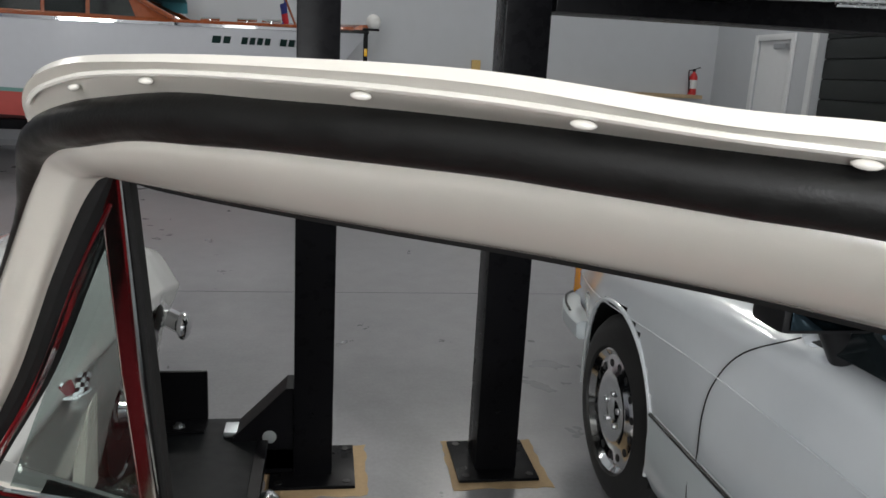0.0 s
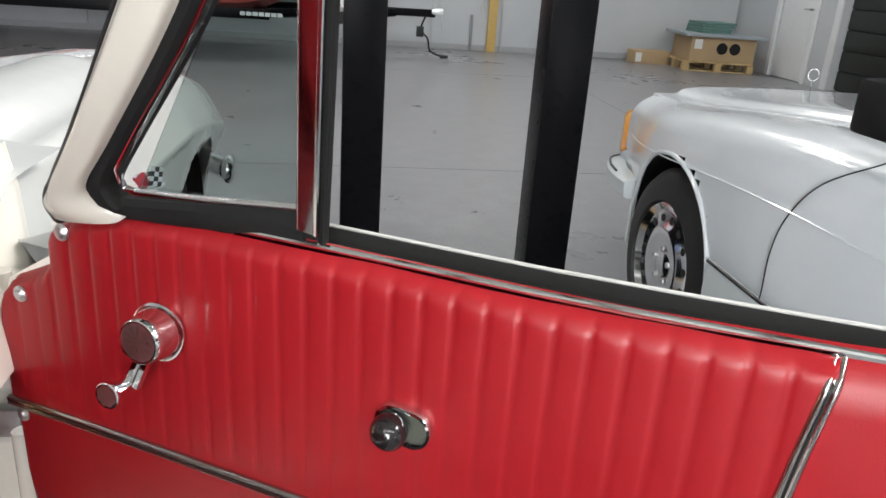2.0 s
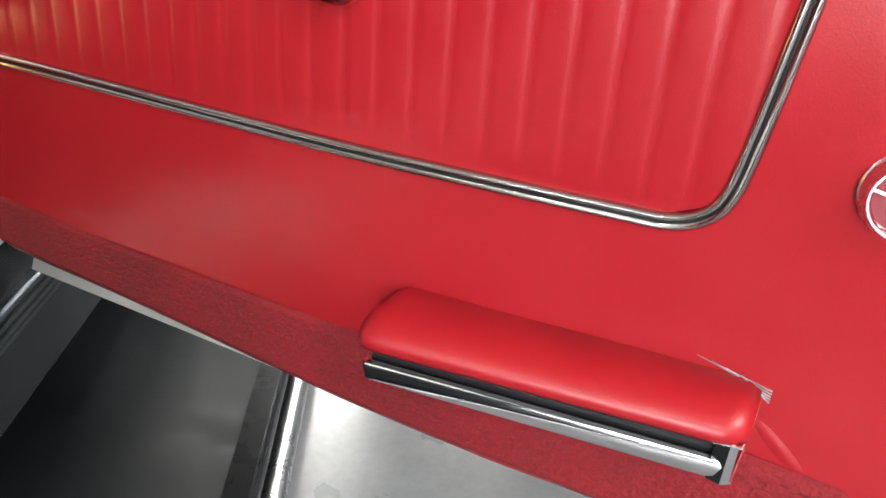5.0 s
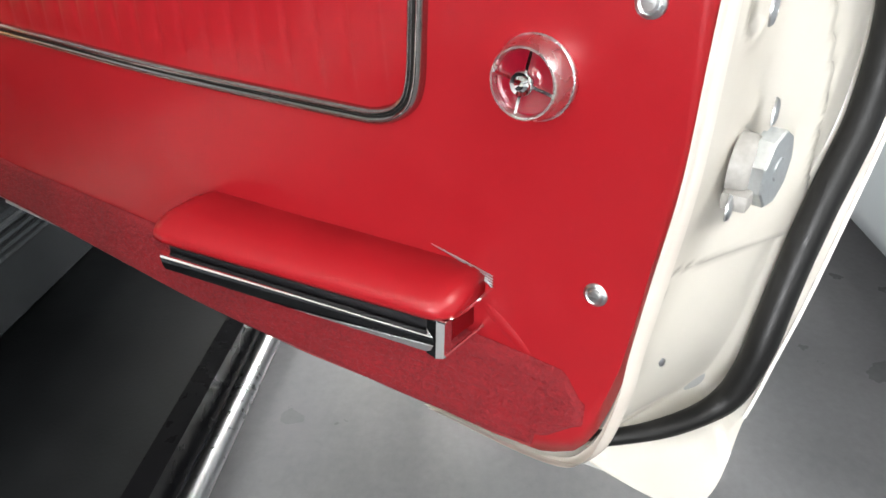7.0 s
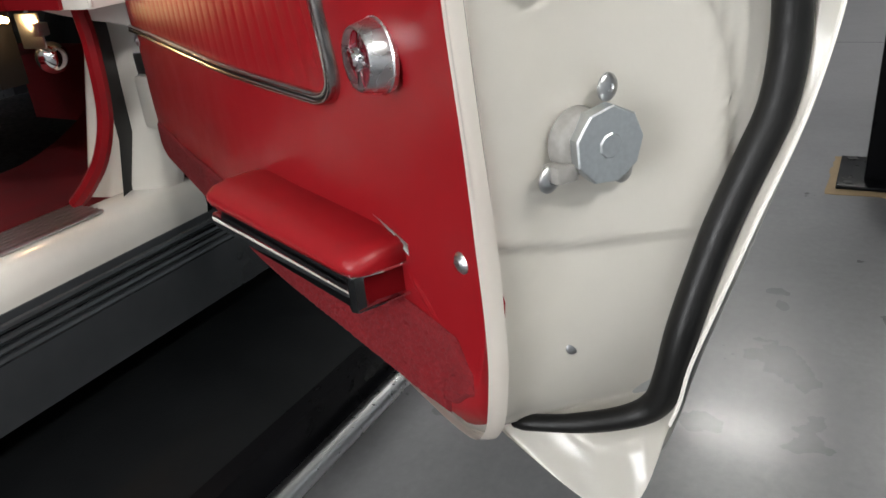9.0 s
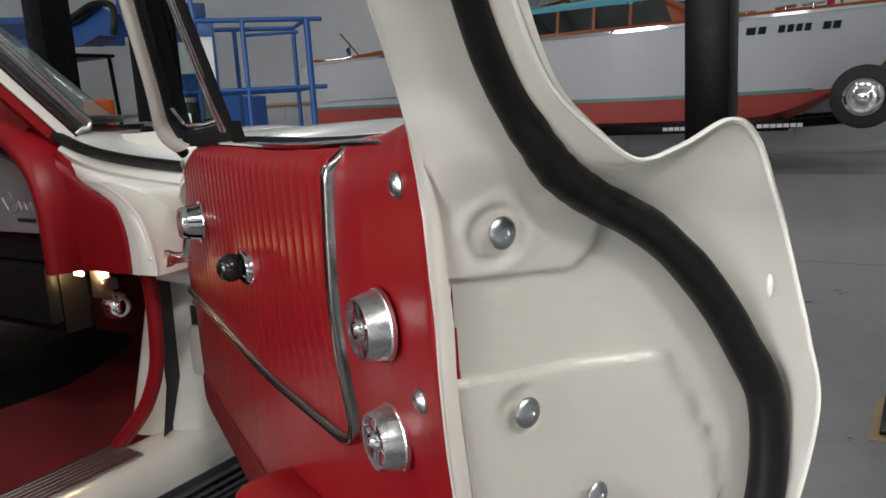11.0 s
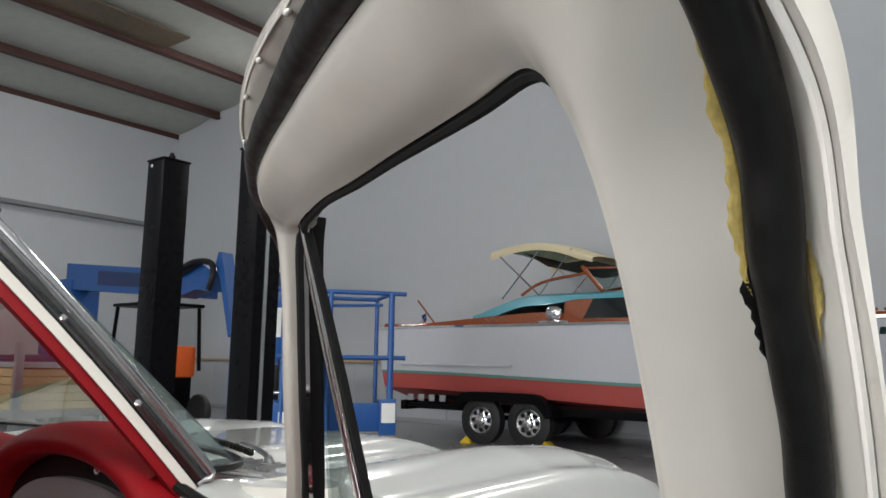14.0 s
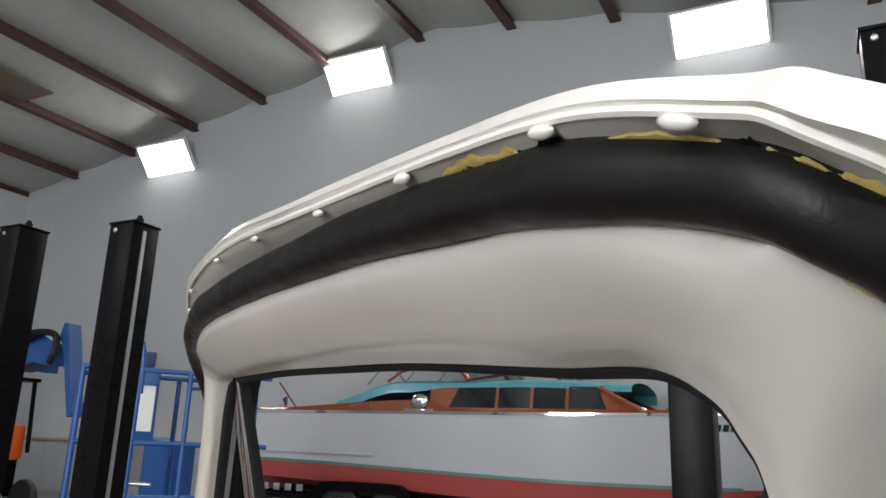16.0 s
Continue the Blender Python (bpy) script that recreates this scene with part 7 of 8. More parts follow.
# teal cabin roof, rising from the coaming aft to the fore cabin
bm = bmesh.new()
rows = []
for x in np.linspace(-6.1, -1.45, 40):
    f = (x + 6.1) / 4.65
    z = 1.93 + 0.30 * sstep(f / 0.28) - 0.05 * sstep((f - 0.75) / 0.25)
    yy = half(x) * (0.90 - 0.10 * sstep(f / 0.5)) * sstep(f / 0.06 + 0.25)
    rows.append([(x, BY + s * yy * c, zz) for s, c, zz in ((-1, 1.0, z - 0.16 * (1 - 0.45 * sstep((f - 0.3) / 0.15))), (-1, 0.985, z - 0.05), (-1, 0.93, z), (-1, 0.5, z + 0.06), (1, 0.0, z + 0.08), (1, 0.5, z + 0.06), (1, 0.93, z), (1, 0.985, z - 0.05), (1, 1.0, z - 0.16))])
loft(bm, [smooth_path(r, 2) for r in rows], False)
bpart("cabin_roof", bm, TEAL, "teal painted cabin roof", 60)
bm = bmesh.new()
loft(bm, [[(-1.80, BY - 0.85, 2.12), (-1.80, BY + 0.85, 2.12)], [(-1.35, BY - 0.86, 1.86), (-1.35, BY + 0.86, 1.86)]])
bpart("cabin_front_glass", bm, TINT, "raked fore cabin windscreen")
bm = bmesh.new()
for sgn in (-1, 1):
    tube(bm, [(-1.85, BY + sgn * 0.90, 2.14), (-1.33, BY + sgn * 0.92, 1.86)], 0.03, 8)
tube(bm, [(-1.33, BY - 0.92, 1.86), (-1.33, BY + 0.92, 1.86)], 0.03, 8)
tube(bm, [(-1.82, BY - 0.90, 2.14), (-1.82, BY + 0.90, 2.14)], 0.025, 8)
bpart("cabin_front_frame", bm, MAHOGANY)
# helm windscreen
bm = bmesh.new()
sc_ = [(-4.15, BY - 0.92, 2.27), (-3.75, BY - 0.95, 2.27), (-3.35, BY - 0.55, 2.29), (-3.25, BY, 2.30), (-3.35, BY + 0.55, 2.29), (-3.75, BY + 0.95, 2.27)]
loft(bm, [sc_[1:], [(x - 0.28, y * 0.97 + BY * 0.03, z + 0.33) for x, y, z in sc_[1:]]])
bpart("helm_screen", bm, TINT, "curved helm windscreen")
bm = bmesh.new()
tube(bm, [(x - 0.28, y * 0.97 + BY * 0.03, z + 0.33) for x, y, z in sc_[1:]], 0.018, 8)
for s in (-1, 1):
    tube(bm, [(-3.72, BY + s * 0.96, 2.25), (-4.05, BY + s * 0.93, 2.62)], 0.035, 8)
    tube(bm, smooth_path([(-5.05, BY + s * 0.97, 2.24), (-4.7, BY + s * 0.96, 2.42), (-4.0, BY + s * 0.94, 2.52)], 5), 0.022, 8)
bpart("helm_frame", bm, MAHOGANY, "varnished windscreen frame")
# folding canvas top
bm = bmesh.new()
rows = []
for k in range(15):
    f = k / 14
    x = -5.62 + 1.75 * f
    z = 2.96 + 0.10 * math.sin(math.pi * min(f * 1.15, 1)) - 0.20 * f ** 3
    rows.append([(x, BY - 0.96, z - 0.15 + 0.06 * f), (x, BY - 0.95, z - 0.02), (x, BY - 0.6, z + 0.03), (x, BY, z + 0.05), (x, BY + 0.6, z + 0.03), (x, BY + 0.95, z - 0.02), (x, BY + 0.96, z - 0.15 + 0.06 * f)])
loft(bm, [smooth_path(r, 2) for r in rows])
bpart("canvas_top", bm, CANVAS, "cream canvas folding top", 70)
bm = bmesh.new()
loft(bm, [[(-5.05, BY - 0.93, 2.90), (-5.05, BY + 0.93, 2.90)], [(-4.62, BY - 0.93, 2.66), (-4.62, BY + 0.93, 2.66)], [(-3.95, BY - 0.93, 2.72), (-3.95, BY + 0.93, 2.72)]])
bpart("canvas_lining", bm, CANVASIN, "dark brown canvas lining")
for s in (-1, 1):
    bm = bmesh.new()
    tube(bm, [(-5.50, BY + s * 0.95, 2.90), (-4.72, BY + s * 0.97, 2.20)], 0.013, 6)
    tube(bm, [(-4.70, BY + s * 0.95, 2.98), (-5.40, BY + s * 0.97, 2.20)], 0.013, 6)
    tube(bm, [(-4.2, BY + s * 0.95, 2.9), (-4.75, BY + s * 0.97, 2.22)], 0.010, 6)
    bpart("top_frame", bm, CHROME, "bright canvas top struts")
# staffs and flags
bm = bmesh.new()
tube(bm, [(-2.55, BY - 0.3, 2.28), (-3.42, BY - 0.3, 2.97)], 0.022, 8)
bpart("mast", bm, MAHOGANY, "raked varnished signal mast")
for k in range(6):
    bm = bmesh.new()
    ball(bm, (-2.5 + 0.06 * k, BY - 0.3 + 0.04 * (k % 2), 2.33 + 0.02 * (k % 3)), 0.05, 10, 8)
    bpart("horn", bm, CHROME, "small chrome horn")
bm = bmesh.new()
box(bm, -3.55, -3.32, BY - 0.32, BY - 0.28, 2.975, 2.995)
bpart("mast_head", bm, CHROME, "bright mast head")
def flag(name, x, y, z, w_, h, m_, label):
    bm = bmesh.new()
    rows = []
    for i in range(9):
        f = i / 8
        rows.append([(x - w_ * f * 0.55 - 0.03 * math.sin(9 * f + j), y + 0.03 * math.sin(7 * f + j), z - h * j / 4 - w_ * f * 0.75) for j in range(5)])
    loft(bm, rows)
    bpart(name, bm, m_, label, 70)
flag("signal_flag", -3.30, BY - 0.3, 2.86, 0.22, 0.22, FLAGBLUE, "blue flag with stripes")
flag("signal_flag_stripes", -3.27, BY - 0.31, 2.78, 0.16, 0.10, FLAGRED, "red flag stripes")
bm = bmesh.new()
tube(bm, [(-7.10, BY - 0.4, 1.82), (-7.55, BY - 0.4, 2.30)], 0.016, 8)
bpart("stern_staff", bm, MAHOGANY, "raked stern flagstaff")
flag("ensign_blue", -7.35, BY - 0.4, 2.12, 0.16, 0.16, FLAGBLUE, "blue canton of the ensign")
flag("ensign_red", -7.34, BY - 0.41, 1.99, 0.26, 0.15, FLAGRED, "red striped ensign")
flag("ensign_white", -7.36, BY - 0.42, 2.04, 0.24, 0.04, WHITEPAPER, "white ensign stripe")
bm = bmesh.new()
tube(bm, [(0.10, BY - 0.35, 1.88), (-0.08, BY - 0.35, 2.32)], 0.014, 8)
bpart("bow_staff", bm, MAHOGANY, "raked bow staff")
flag("bow_pennant", -0.02, BY - 0.36, 2.22, 0.12, 0.26, FLAGBLUE, "blue and red bow pennant")
flag("bow_pennant_red", -0.01, BY - 0.37, 2.08, 0.10, 0.16, FLAGRED, "red part of the bow pennant")
for x in (-0.95, -0.5, -0.2):
    bm = bmesh.new()
    tube(bm, [(x - 0.12, BY - 0.55, sheer(x) + 0.09), (x + 0.12, BY - 0.55, sheer(x) + 0.10)], 0.02, 8)
    cyl(bm, (x, BY - 0.55, sheer(x) + 0.02), (x, BY - 0.55, sheer(x) + 0.09), 0.02)
    bpart("deck_cleat", bm, CHROME, "chrome deck fittings")
# registration as plain bars, and a flourish aft
def hull_y(x, z):
    f = (x - STERN) / (BOW - STERN)
    g = min(max((z - chine(x)) / (sheer(x) - chine(x)), 0), 1)
    k_ = 0.82 - 0.35 * max(0, (f - 0.6) / 0.4)
    return BY - half(x) * (k_ + (1 - k_) * g ** 0.8)
for k, (a, b) in enumerate(((-0.90, -0.80), (-0.77, -0.69), (-0.56, -0.49), (-0.465, -0.40), (-0.375, -0.31), (-0.285, -0.22), (-0.10, -0.02), (0.005, 0.08))):
    bm = bmesh.new()
    n_ = 4
    loft(bm, [[(a + (b - a) * i / n_ + 0.02 * j, hull_y(a + (b - a) * i / n_, 1.60 + 0.10 * j) - 0.004, 1.61 + 0.085 * j + 0.012 * k / 8) for i in range(n_ + 1)] for j in (0, 1)])
    bmesh.ops.solidify(bm, geom=bm.faces[:], thickness=0.004)
    bpart("registration_bar", bm, INK, "dark lettering bar on the bow")
bm = bmesh.new()
tube(bm, [(x, BY - half(x) * 0.97 - 0.004 + 0.018, 1.875 + 0.02 * math.sin(38 * x)) for x in np.linspace(-5.55, -5.15, 40)], 0.006, 5)
bpart("name_flourish", bm, CHROME, "bright script flourish on the coaming")

# trailer -----------------------------------------------------------------------
trailer = thing("boat_trailer", "black tandem-axle boat trailer under the cruiser", "trailer", Matrix.Translation((-4.0, BY, 0)))


def tpart(name, bm, material, label="", angle=40):
    ob = part(name, bm, material, trailer, label, angle)
    ob.matrix_basis = Matrix.Translation((4.0, -BY, 0))
    return ob


for s in (-1, 1):
    bm = bmesh.new()
    box(bm, -7.2, -0.4, BY + s * 0.78 - 0.06, BY + s * 0.78 + 0.06, 0.46, 0.58, 0.01)
    box(bm, -7.2, -5.9, BY + s * 1.0 - 0.05, BY + s * 1.0 + 0.05, 0.50, 0.56, 0.01)
    tpart("side_beam", bm, BLACKPAINT, "black side beam")
    bm = bmesh.new()
    tube(bm, [(-0.45, BY + s * 0.78, 0.54), (1.2, BY + s * 0.04, 0.60)], 0.06, 8)
    tpart("tongue_beam", bm, BLACKPAINT)
    bm = bmesh.new()
    tube(bm, [(-7.0, BY + s * 0.55, 0.66), (-1.2, BY + s * 0.5, 0.66)], 0.06, 8)
    tpart("bunk", bm, RUBBER, "carpeted bunk")
    bm = bmesh.new()
    pts = []
    for x, z in ((-6.15, 0.62), (-6.0, 0.74), (-5.75, 0.77), (-4.95, 0.77), (-4.65, 0.74), (-4.45, 0.55), (-4.42, 0.46)):
        pts.append((x, BY + s * 1.06, z))
    strip(bm, smooth_path(pts, 4), [(-0.13, -0.13), (-0.13, 0.012), (0.13, 0.012), (0.13, -0.13), (0.115, -0.13), (0.115, -0.005), (-0.115, -0.005), (-0.115, -0.13)], (0, 0, 1))
    tpart("mudguard", bm, BLACKPAINT, "black tandem mudguard")
    for x in (-5.68, -4.84):
        out = Vector((0, s, 0))
        c = Vector((x, BY + s * 0.96, 0.36))
        wh = tpart("trailer_wheel", lathe(bmesh.new(), c, out, [(0, 0.19), (0.01, 0.31), (0.03, 0.355), (0.17, 0.355), (0.19, 0.31), (0.195, 0.215), (0.13, 0.20)], 48), TYRE, "black trailer tyre")
        bm = bmesh.new()
        lathe(bm, c + out * 0.12, out, [(0, 0.20), (0.055, 0.205), (0.06, 0.195), (0.035, 0.16), (0.04, 0.12), (0.055, 0.085), (0.085, 0.075), (0.10, 0.05), (0.10, 0.001)], 40)
        part("wheel_rim", bm, CHROME, wh, "chrome trailer rim")
        for k in range(8):
            a = 2 * math.pi * k / 8
            part("rim_hole", lathe(bmesh.new(), c + out * 0.163 + Vector((math.cos(a), 0, math.sin(a))) * 0.14, out, [(0, 0.036), (0.003, 0.032), (0.0031, 0.0005)], 10), BLACKPLASTIC, wh)
for x in (-7.1, -5.26, -3.2, -0.6):
    bm = bmesh.new()
    box(bm, x - 0.05, x + 0.05, BY - 0.78, BY + 0.78, 0.47, 0.57, 0.01)
    tpart("cross_beam", bm, BLACKPAINT)
for x in (-5.68, -4.84):
    tpart("axle", cyl(bmesh.new(), (x, BY - 1.0, 0.36), (x, BY + 1.0, 0.36), 0.04), BLACKPAINT)
bm = bmesh.new()
box(bm, 0.9, 1.75, BY - 0.05, BY + 0.05, 0.56, 0.66, 0.01)
tpart("draw_bar", bm, BLACKPAINT, "black draw bar")
bm = bmesh.new()
box(bm, 1.70, 1.86, BY - 0.06, BY + 0.06, 0.60, 0.68, 0.015)
cyl(bm, (1.80, BY, 0.66), (1.80, BY, 0.76), 0.015)
cyl(bm, (1.84, BY, 0.40), (1.84, BY, 0.60), 0.012)
tpart("coupler", bm, ZINC, "zinc coupler with a chain")
bm = bmesh.new()
tube(bm, smooth_path([(1.62, BY - 0.06, 0.58), (1.56, BY - 0.08, 0.40), (1.66, BY - 0.08, 0.28), (1.70, BY - 0.1, 0.12), (1.88, BY - 0.1, 0.05)], 5), 0.014, 6)
box(bm, 1.50, 1.60, BY - 0.10, BY - 0.06, 0.30, 0.44, 0.01)
box(bm, 1.84, 1.95, BY - 0.12, BY - 0.07, 0.03, 0.07, 0.01)
tpart("safety_cable", bm, BLACKPLASTIC, "hanging black cable and plug")
bm = bmesh.new()
box(bm, 0.58, 0.66, BY - 0.05, BY + 0.05, 0.6, 1.98, 0.01)
box(bm, 0.66, 1.0, BY - 0.04, BY + 0.04, 1.85, 1.91, 0.01)
box(bm, 0.66, 1.05, BY - 0.04, BY + 0.04, 1.32, 1.38, 0.01)
box(bm, 0.99, 1.05, BY - 0.04, BY + 0.04, 1.32, 1.93, 0.008)
box(bm, 0.90, 1.20, BY - 0.05, BY + 0.05, 1.90, 1.93, 0.006)
tpart("winch_post", bm, BLACKPAINT, "black winch post")
tpart("amber_reflector", B(1.0, 1.045, BY - 0.047, BY - 0.0405, 1.56, 1.66, 0.002), AMBER, "amber reflector")
bm = bmesh.new()
ball(bm, (1.12, BY, 2.02), 0.10, 20, 14)
tpart("marker_lamp", bm, WHITEPAPER, "white globe lamp on the winch post")
sp = Vector((0.40, BY - 0.98, 0.82))
bm = bmesh.new()
lathe(bm, sp + Vector((0, 0.12, 0)), (0, -1, 0), [(0, 0.19), (0.01, 0.31), (0.03, 0.35), (0.17, 0.35), (0.19, 0.31), (0.195, 0.215), (0.13, 0.20)], 48)
spare = tpart("spare_wheel", bm, TYRE, "spare tyre on the trailer")
bm = bmesh.new()
lathe(bm, sp + Vector((0, -0.12, 0)), (0, -1, 0), [(0, 0.20), (0.055, 0.205), (0.06, 0.195), (0.035, 0.16), (0.04, 0.12), (0.055, 0.085), (0.085, 0.075), (0.10, 0.05), (0.10, 0.001)], 40)
part("spare_rim", bm, CHROME, spare, "chrome spare rim")
tpart("spare_bracket", B(0.35, 0.45, BY - 0.90, BY - 0.3, 0.56, 0.66, 0.01), BLACKPAINT)
for k, x in enumerate((-1.9, -0.75)):
    for j in range(7):
        tpart("maker_bar", B(x + 0.075 * j, x + 0.062 + 0.075 * j, BY - 0.846, BY - 0.841, 0.50, 0.545), WHITEINK, "pale lettering bar")
tpart("tail_bar", B(-7.3, -7.2, BY - 1.1, BY + 1.1, 0.45, 0.60, 0.01), BLACKPAINT)
for k in range(4):
    bm = bmesh.new()
    box(bm, -7.18 + 0.22 * k, -7.06 + 0.22 * k, BY - 1.07, BY - 1.055, 0.60, 0.70, 0.005)
    tpart("bunk_bracket", bm, ZINC)
for x in (-5.98, -4.52):
    ck = thing("wheel_chock", "yellow plastic wheel chock against a trailer tyre", "wheel chock", pose(x, BY - 1.05, 0, 0, 0, 0 if x < -5 else 180), "wheel chocks")
    bm = bmesh.new()
    prism(bm, [(-0.10, 0), (0.10, 0), (0.085, 0.13), (0.02, 0.10)], lambda a, b, d: (a, d, b), -0.07, 0.07)
    part("wedge", bevel(bm, 0.008), YELLOW, ck)
# blue boom lift ---------------------------------------------------------------------
boom = thing("boom_lift", "blue articulated boom lift with a railed basket", "boom lift", pose(-4.4, 5.0, 0))


def fpart(name, bm, material, label="", angle=38):
    ob = part(name, bm, material, boom, label, angle)
    ob.matrix_basis = Matrix.Translation((4.4, -5.0, 0))
    return ob


BASKET = pose(-3.82, 4.60, 0, 0, 0, 233)      # x along its long side, y towards the machine's far side, z up
LONG, DEEP, Z0, Z1 = 1.45, 0.75, 0.58, 1.85


def kpart(name, bm, material, label=""):
    bmesh.ops.transform(bm, matrix=BASKET @ Matrix.Diagonal((1, -1, 1, 1)), verts=bm.verts[:])
    return fpart(name, bm, material, label)


for a in (0.0, 0.58, 1.0, LONG):
    for b in (0.0, DEEP):
        kpart("basket_post", cyl(bmesh.new(), (a, b, Z0), (a, b, Z1), 0.030 if a + b == 0 else 0.022, seg=10), BLUE)
for z in (Z1, 1.24):
    bm = bmesh.new()
    tube(bm, [(-0.14, 0, z), (LONG, 0, z), (LONG, DEEP, z), (0, DEEP, z), (0, 0.02, z)], 0.022, 10)
    kpart("basket_rail", bm, BLUE, "blue guard rail")
bm = bmesh.new()
tube(bm, [(0.08, 0.04, 1.74), (0.56, 0.04, 1.72), (0.60, 0.04, 1.79)], 0.015, 8)
kpart("basket_grab_rail", bm, BLUE)
bm = bmesh.new()
tube(bm, smooth_path([(0.98, 0.0, Z1 - 0.2), (1.0, 0.0, 2.02), (1.08, 0.0, 2.12), (1.35, 0.0, 2.13)], 5), 0.022, 8)
kpart("basket_handle", bm, BLUE)
kpart("basket_floor", B(0, LONG, 0, DEEP, Z0 - 0.02, Z0 + 0.02, 0.005), BLUE)
bm = bmesh.new()
box(bm, 0.02, LONG, -0.01, 0.01, Z0, Z0 + 0.24, 0.004)
box(bm, -0.01, 0.01, 0, DEEP, Z0, Z0 + 0.24, 0.004)
box(bm, -0.06, 0.10, -0.03, -0.012, Z0 - 0.05, Z0 + 0.28, 0.004)
kpart("toe_board", bm, BLUE, "blue toe board")
kpart("toe_label", B(-0.05, 0.08, -0.036, -0.031, Z0 + 0.06, Z0 + 0.24), WHITEPAPER, "pale warning label")
kpart("toe_label", B(0.86, 1.02, -0.016, -0.011, Z0 + 0.03, Z0 + 0.16), WHITEPAPER, "pale warning label")
kpart("control_box", B(0.80, 1.20, 0.30, 0.50, 1.24, 1.90, 0.03), BLUE, "blue control box")
kpart("control_cover", B(0.86, 1.24, 0.26, 0.32, 1.90, 2.04, 0.02), DARKBLUE, "dark blue control cover")
bm = bmesh.new()
box(bm, 0.83, 0.98, 0.292, 0.298, 1.34, 1.74)
box(bm, 1.01, 1.16, 0.292, 0.298, 1.42, 1.70)
kpart("control_label", bm, WHITEPAPER, "white instruction sheets")
kpart("tool_box", B(1.02, 1.30, 0.06, 0.26, 0.84, 1.16, 0.03), BLACKPLASTIC, "black storage pouch")
kpart("tool_label", B(1.10, 1.22, 0.052, 0.058, 0.94, 1.06), WHITEPAPER)
kpart("tool_tube", cyl(bmesh.new(), (0.80, 0.05, 0.90), (1.35, 0.05, 0.92), 0.018), STEEL, "bright tube lying in the basket")
bm = bmesh.new()
prism(bm, [(-5.80, 0.55), (-5.35, 0.55), (-5.35, 1.22), (-5.80, 1.30)], lambda a, b, d: (a, d, b), 5.2, 5.5)
fpart("mast_link", bevel(bm, 0.03), BLUE, "blue upright link")
bm = bmesh.new()
prism(bm, [(-8.46, 2.60), (-8.40, 2.78), (-8.33, 2.77), (-8.24, 2.50), (-8.00, 1.55), (-8.07, 1.52), (-8.33, 2.36)], lambda a, b, d: (a, d, b), 5.92, 6.12)
fpart("jib_drop", bevel(bm, 0.02), BLUE, "blue jib arm hanging down")
# boom arms, further off
bm = bmesh.new()
prism(bm, [(-13.6, 2.50), (-9.3, 2.16), (-9.3, 2.58), (-13.6, 3.00)], lambda a, b, d: (a, d, b), 6.25, 6.60)
fpart("main_boom", bevel(bm, 0.03), BLUE, "blue box-section boom")
bm = bmesh.new()
prism(bm, [(-12.4, 2.52), (-10.2, 2.34), (-10.2, 2.58), (-12.4, 2.78)], lambda a, b, d: (a, d, b), 6.238, 6.246)
fpart("boom_recess", bm, DARKBLUE)
bm = bmesh.new()
prism(bm, [(-9.75, 2.22), (-9.35, 2.14), (-8.9, 2.25), (-8.55, 2.2), (-8.5, 2.5), (-8.85, 2.66), (-9.7, 2.58)], lambda a, b, d: (a, d, b), 5.9, 6.24)
fpart("jib_arm", bevel(bm, 0.03), BLUE, "cranked blue jib")
for k in range(2):
    bm = bmesh.new()
    tube(bm, smooth_path([(-9.7, 5.85 - 0.08 * k, 2.45), (-9.2, 5.85 - 0.08 * k, 2.50 + 0.04 * k), (-8.75, 5.85 - 0.08 * k, 2.64), (-8.46, 5.85, 2.60), (-8.42, 5.85, 2.4), (-8.5, 5.85, 2.22)], 6), 0.045, 8)
    fpart("hose", bm, BLACKPLASTIC, "black hydraulic hose")
bm = bmesh.new()
box(bm, -15.2, -12.9, 6.0, 7.0, 0.55, 1.25, 0.06)
box(bm, -14.4, -13.3, 6.2, 6.8, 1.25, 2.7, 0.06)
fpart("chassis", bm, BLUE, "blue chassis and turret")
for x in (-14.9, -13.2):
    for y in (5.95, 7.05):
        fpart("boom_tyre", lathe(bmesh.new(), (x, y - 0.14, 0.42), (0, 1, 0), [(0, 0.2), (0.01, 0.38), (0.04, 0.42), (0.24, 0.42), (0.27, 0.38), (0.28, 0.2)], 32), TYRE)

# forklift far off
fk = thing("forklift", "dark forklift with orange counterweight", "forklift", pose(-10.65, 6.9, 0))
part("counterweight", B(-0.62, -0.18, -0.45, 0.45, 0.88, 1.44, 0.08), ORANGE, fk, "orange counterweight")
part("fork_body", B(-1.6, -0.35, -0.5, 0.5, 0.3, 1.1, 0.06), BLACKPAINT, fk)
bm = bmesh.new()
for x in (-1.5, -0.1):
    for y in (-0.45, 0.45):
        tube(bm, [(x, y, 1.0), (x + (0.15 if x < -1 else -0.1), y, 2.15)], 0.035, 8)
box(bm, -1.45, -0.1, -0.5, 0.5, 2.12, 2.18, 0.02)
part("overhead_guard", bm, BLACKPAINT, fk)
for x in (-1.4, 0.0):
    for y in (-0.5, 0.36):
        part("fork_tyre", lathe(bmesh.new(), (x, y, 0.3), (0, 1, 0), [(0, 0.15), (0.01, 0.28), (0.03, 0.3), (0.11, 0.3), (0.13, 0.28), (0.14, 0.15)], 24), TYRE, fk)

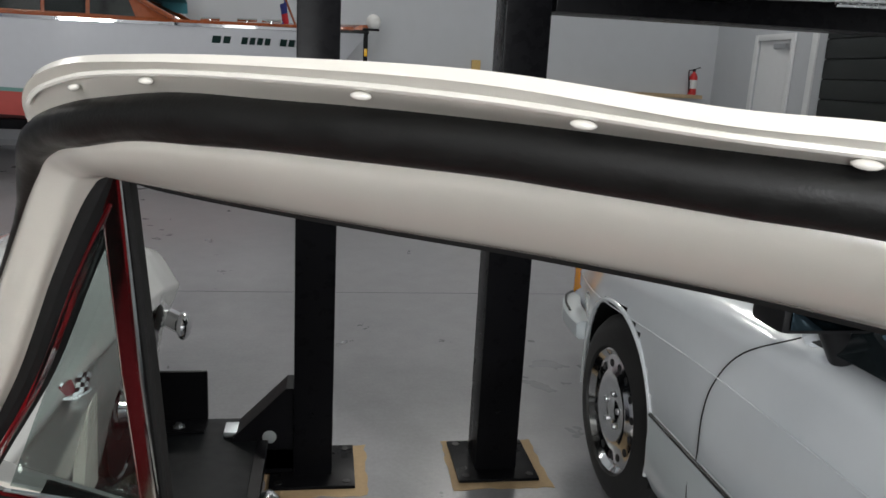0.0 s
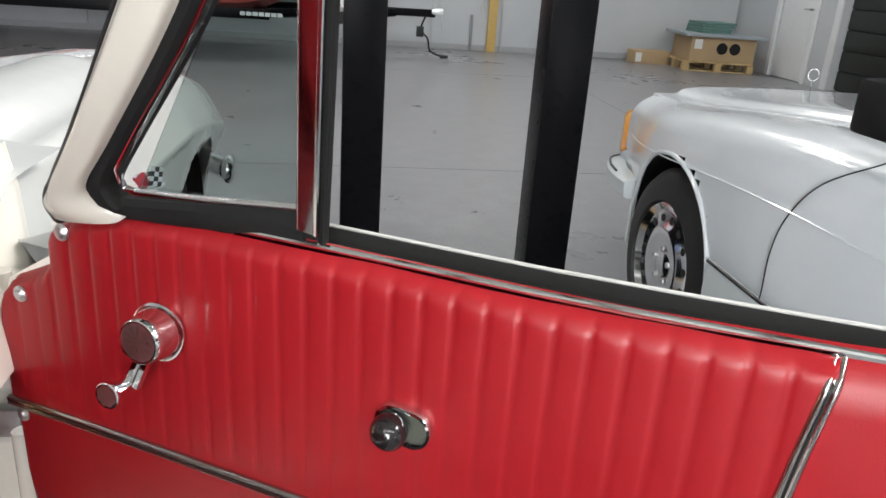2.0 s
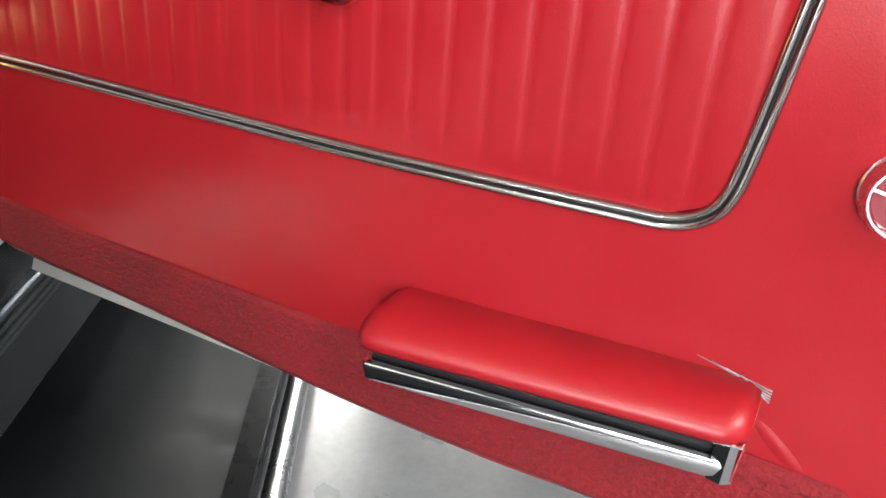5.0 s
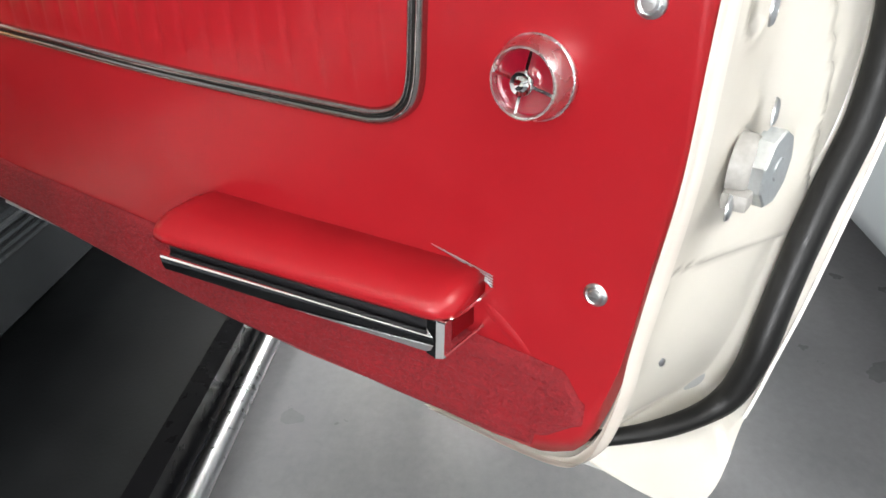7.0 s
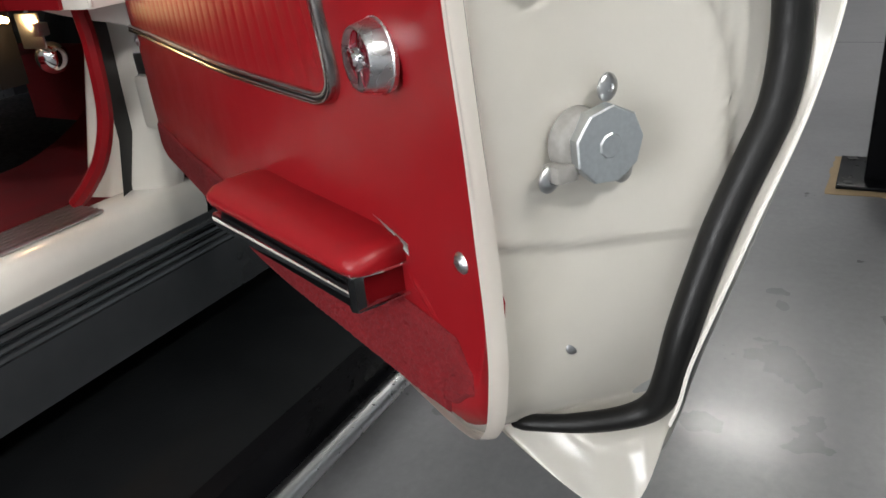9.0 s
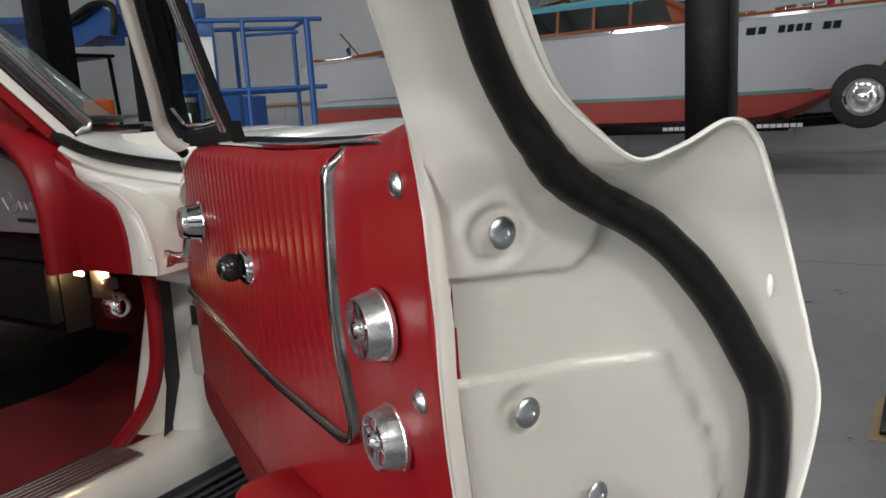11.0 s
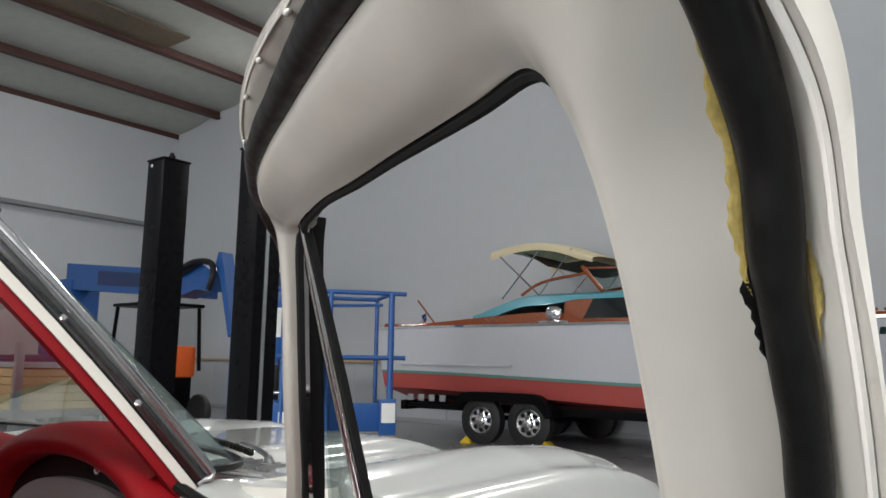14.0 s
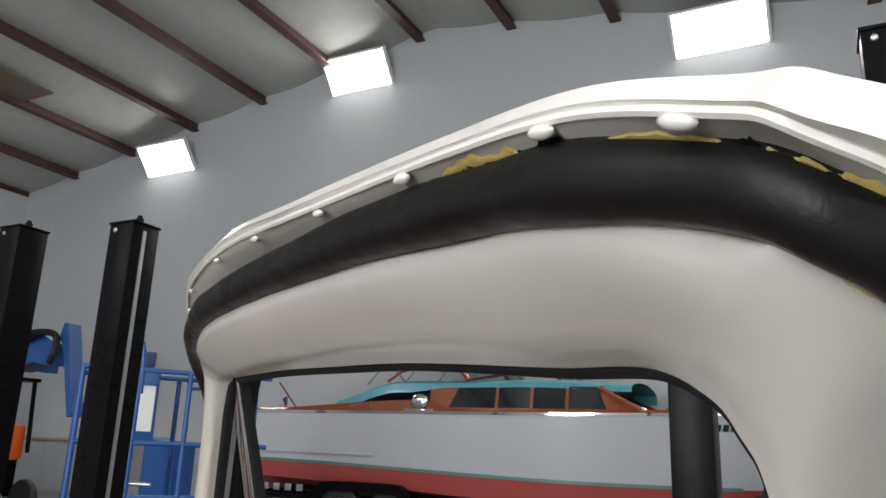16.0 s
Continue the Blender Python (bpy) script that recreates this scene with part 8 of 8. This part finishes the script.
# rack of timber behind the windscreen
rack = thing("timber_rack", "low rack stacked with timber and blue sheets", "rack", pose(-9.2, 3.4, 0))
bm = bmesh.new()
for x in (-1.6, 1.6):
    for y in (-0.5, 0.5):
        box(bm, x - 0.04, x + 0.04, y - 0.04, y + 0.04, 0, 1.35, 0.005)
box(bm, -1.7, 1.7, -0.55, 0.55, 0.55, 0.62)
part("rack_frame", bm, BRUSHED, rack)
for k in range(5):
    part("board_stack", B(-1.5 + 0.03 * k, 1.5, -0.5, 0.5, 0.625 + 0.09 * k, 0.71 + 0.09 * k, 0.006), PALLET, rack)
part("sheet_stack", B(-1.6, 1.55, -0.5, 0.5, 1.08, 1.14, 0.01), GREYPLASTIC, rack)
part("blue_tarp", B(-1.5, 0.4, -0.45, 0.45, 1.145, 1.22, 0.03), DARKBLUE, rack)

# pallet with a cardboard box in the corner
pal = thing("pallet", "raw wooden pallet on the floor by the wall", "pallet", pose(6.15, 10.65, 0, 0, 0, -4))
for k in range(6):
    part("slat", B(-0.55, 0.55, -0.42 + 0.15 * k, -0.32 + 0.15 * k, 0.118, 0.14, 0.003), PALLET, pal)
for y in (-0.40, 0.0, 0.40):
    for x in (-0.5, 0, 0.5):
        part("block", B(x - 0.05, x + 0.05, y - 0.05, y + 0.05, 0.018, 0.117, 0.003), PALLET, pal)
    part("runner", B(-0.55, 0.55, y - 0.05, y + 0.05, 0.0, 0.0175, 0.002), PALLET, pal)
bx_ = thing("cardboard_box", "large brown cardboard box on a pallet", "box", pose(6.2, 10.63, 0.141, 0, 0, -4))
part("carton", B(-0.5, 0.5, -0.38, 0.38, 0, 0.36, 0.008), CARDBOARD, bx_)
bm = bmesh.new()
for dx in (-0.1, 0.1):
    lathe(bm, (0.08 + dx, -0.381, 0.20), (0, -1, 0), [(0, 0.085), (0.0012, 0.085), (0.0013, 0.0005)], 24)
part("printed_mark", bm, BLACKPLASTIC, bx_, "black printed round mark")
part("paper_label", B(-0.45, -0.33, -0.3825, -0.381, 0.18, 0.32), WHITEPAPER, bx_, "white paper label")
sh = thing("plastic_sheet", "grey plastic sheet lying over a box", "sheet", pose(6.18, 10.6, 0.503, 0, 0, -4))
part("sheet_body", B(-0.62, 0.62, -0.48, 0.46, 0, 0.045, 0.012), GREYPLASTIC, sh)
bm = bmesh.new()
for k in range(4):
    box(bm, -0.30 + 0.01 * k, 0.22 + 0.02 * k, -0.25, 0.22, 0.04 * k, 0.038 + 0.04 * k, 0.014)
cl = thing("folded_cloth", "folded grey-green cloth on a box", "cloth", pose(6.1, 10.62, 0.548, 0, 0, 6))
part("folds", bm, GREENCLOTH, cl)
sb = thing("small_carton", "small brown carton on the floor by the wall", "box", pose(5.35, 11.05, 0, 0, 0, 3))
part("carton", B(-0.30, 0.30, -0.16, 0.16, 0, 0.20, 0.006), CARDBOARD, sb)
part("paper_label", B(-0.29, -0.19, -0.1625, -0.161, 0.03, 0.17), WHITEPAPER, sb)

# fire extinguisher on the ledge
ex = thing("fire_extinguisher", "red fire extinguisher standing on the timber ledge", "fire extinguisher", pose(6.55, 11.40, 1.2505))
part("cylinder", lathe(bmesh.new(), (0, 0, 0), (0, 0, 1), [(0, 0.060), (0.005, 0.066), (0.29, 0.066), (0.34, 0.045), (0.36, 0.022), (0.38, 0.020)], 24), EXTRED, ex)
part("label", lathe(bmesh.new(), (0, 0, 0.10), (0, 0, 1), [(0, 0.0665), (0.14, 0.0665)], 24), WHITEPAPER, ex, "white label band")
bm = bmesh.new()
box(bm, -0.02, 0.02, -0.02, 0.02, 0.375, 0.42, 0.005)
tube(bm, [(0, 0, 0.41), (0.10, -0.01, 0.45)], 0.008, 8)
tube(bm, smooth_path([(-0.02, 0, 0.40), (-0.10, -0.02, 0.38), (-0.085, -0.03, 0.2), (-0.07, -0.03, 0.05)], 5), 0.010, 8)
part("valve", bm, BLACKPLASTIC, ex, "black valve and hose")
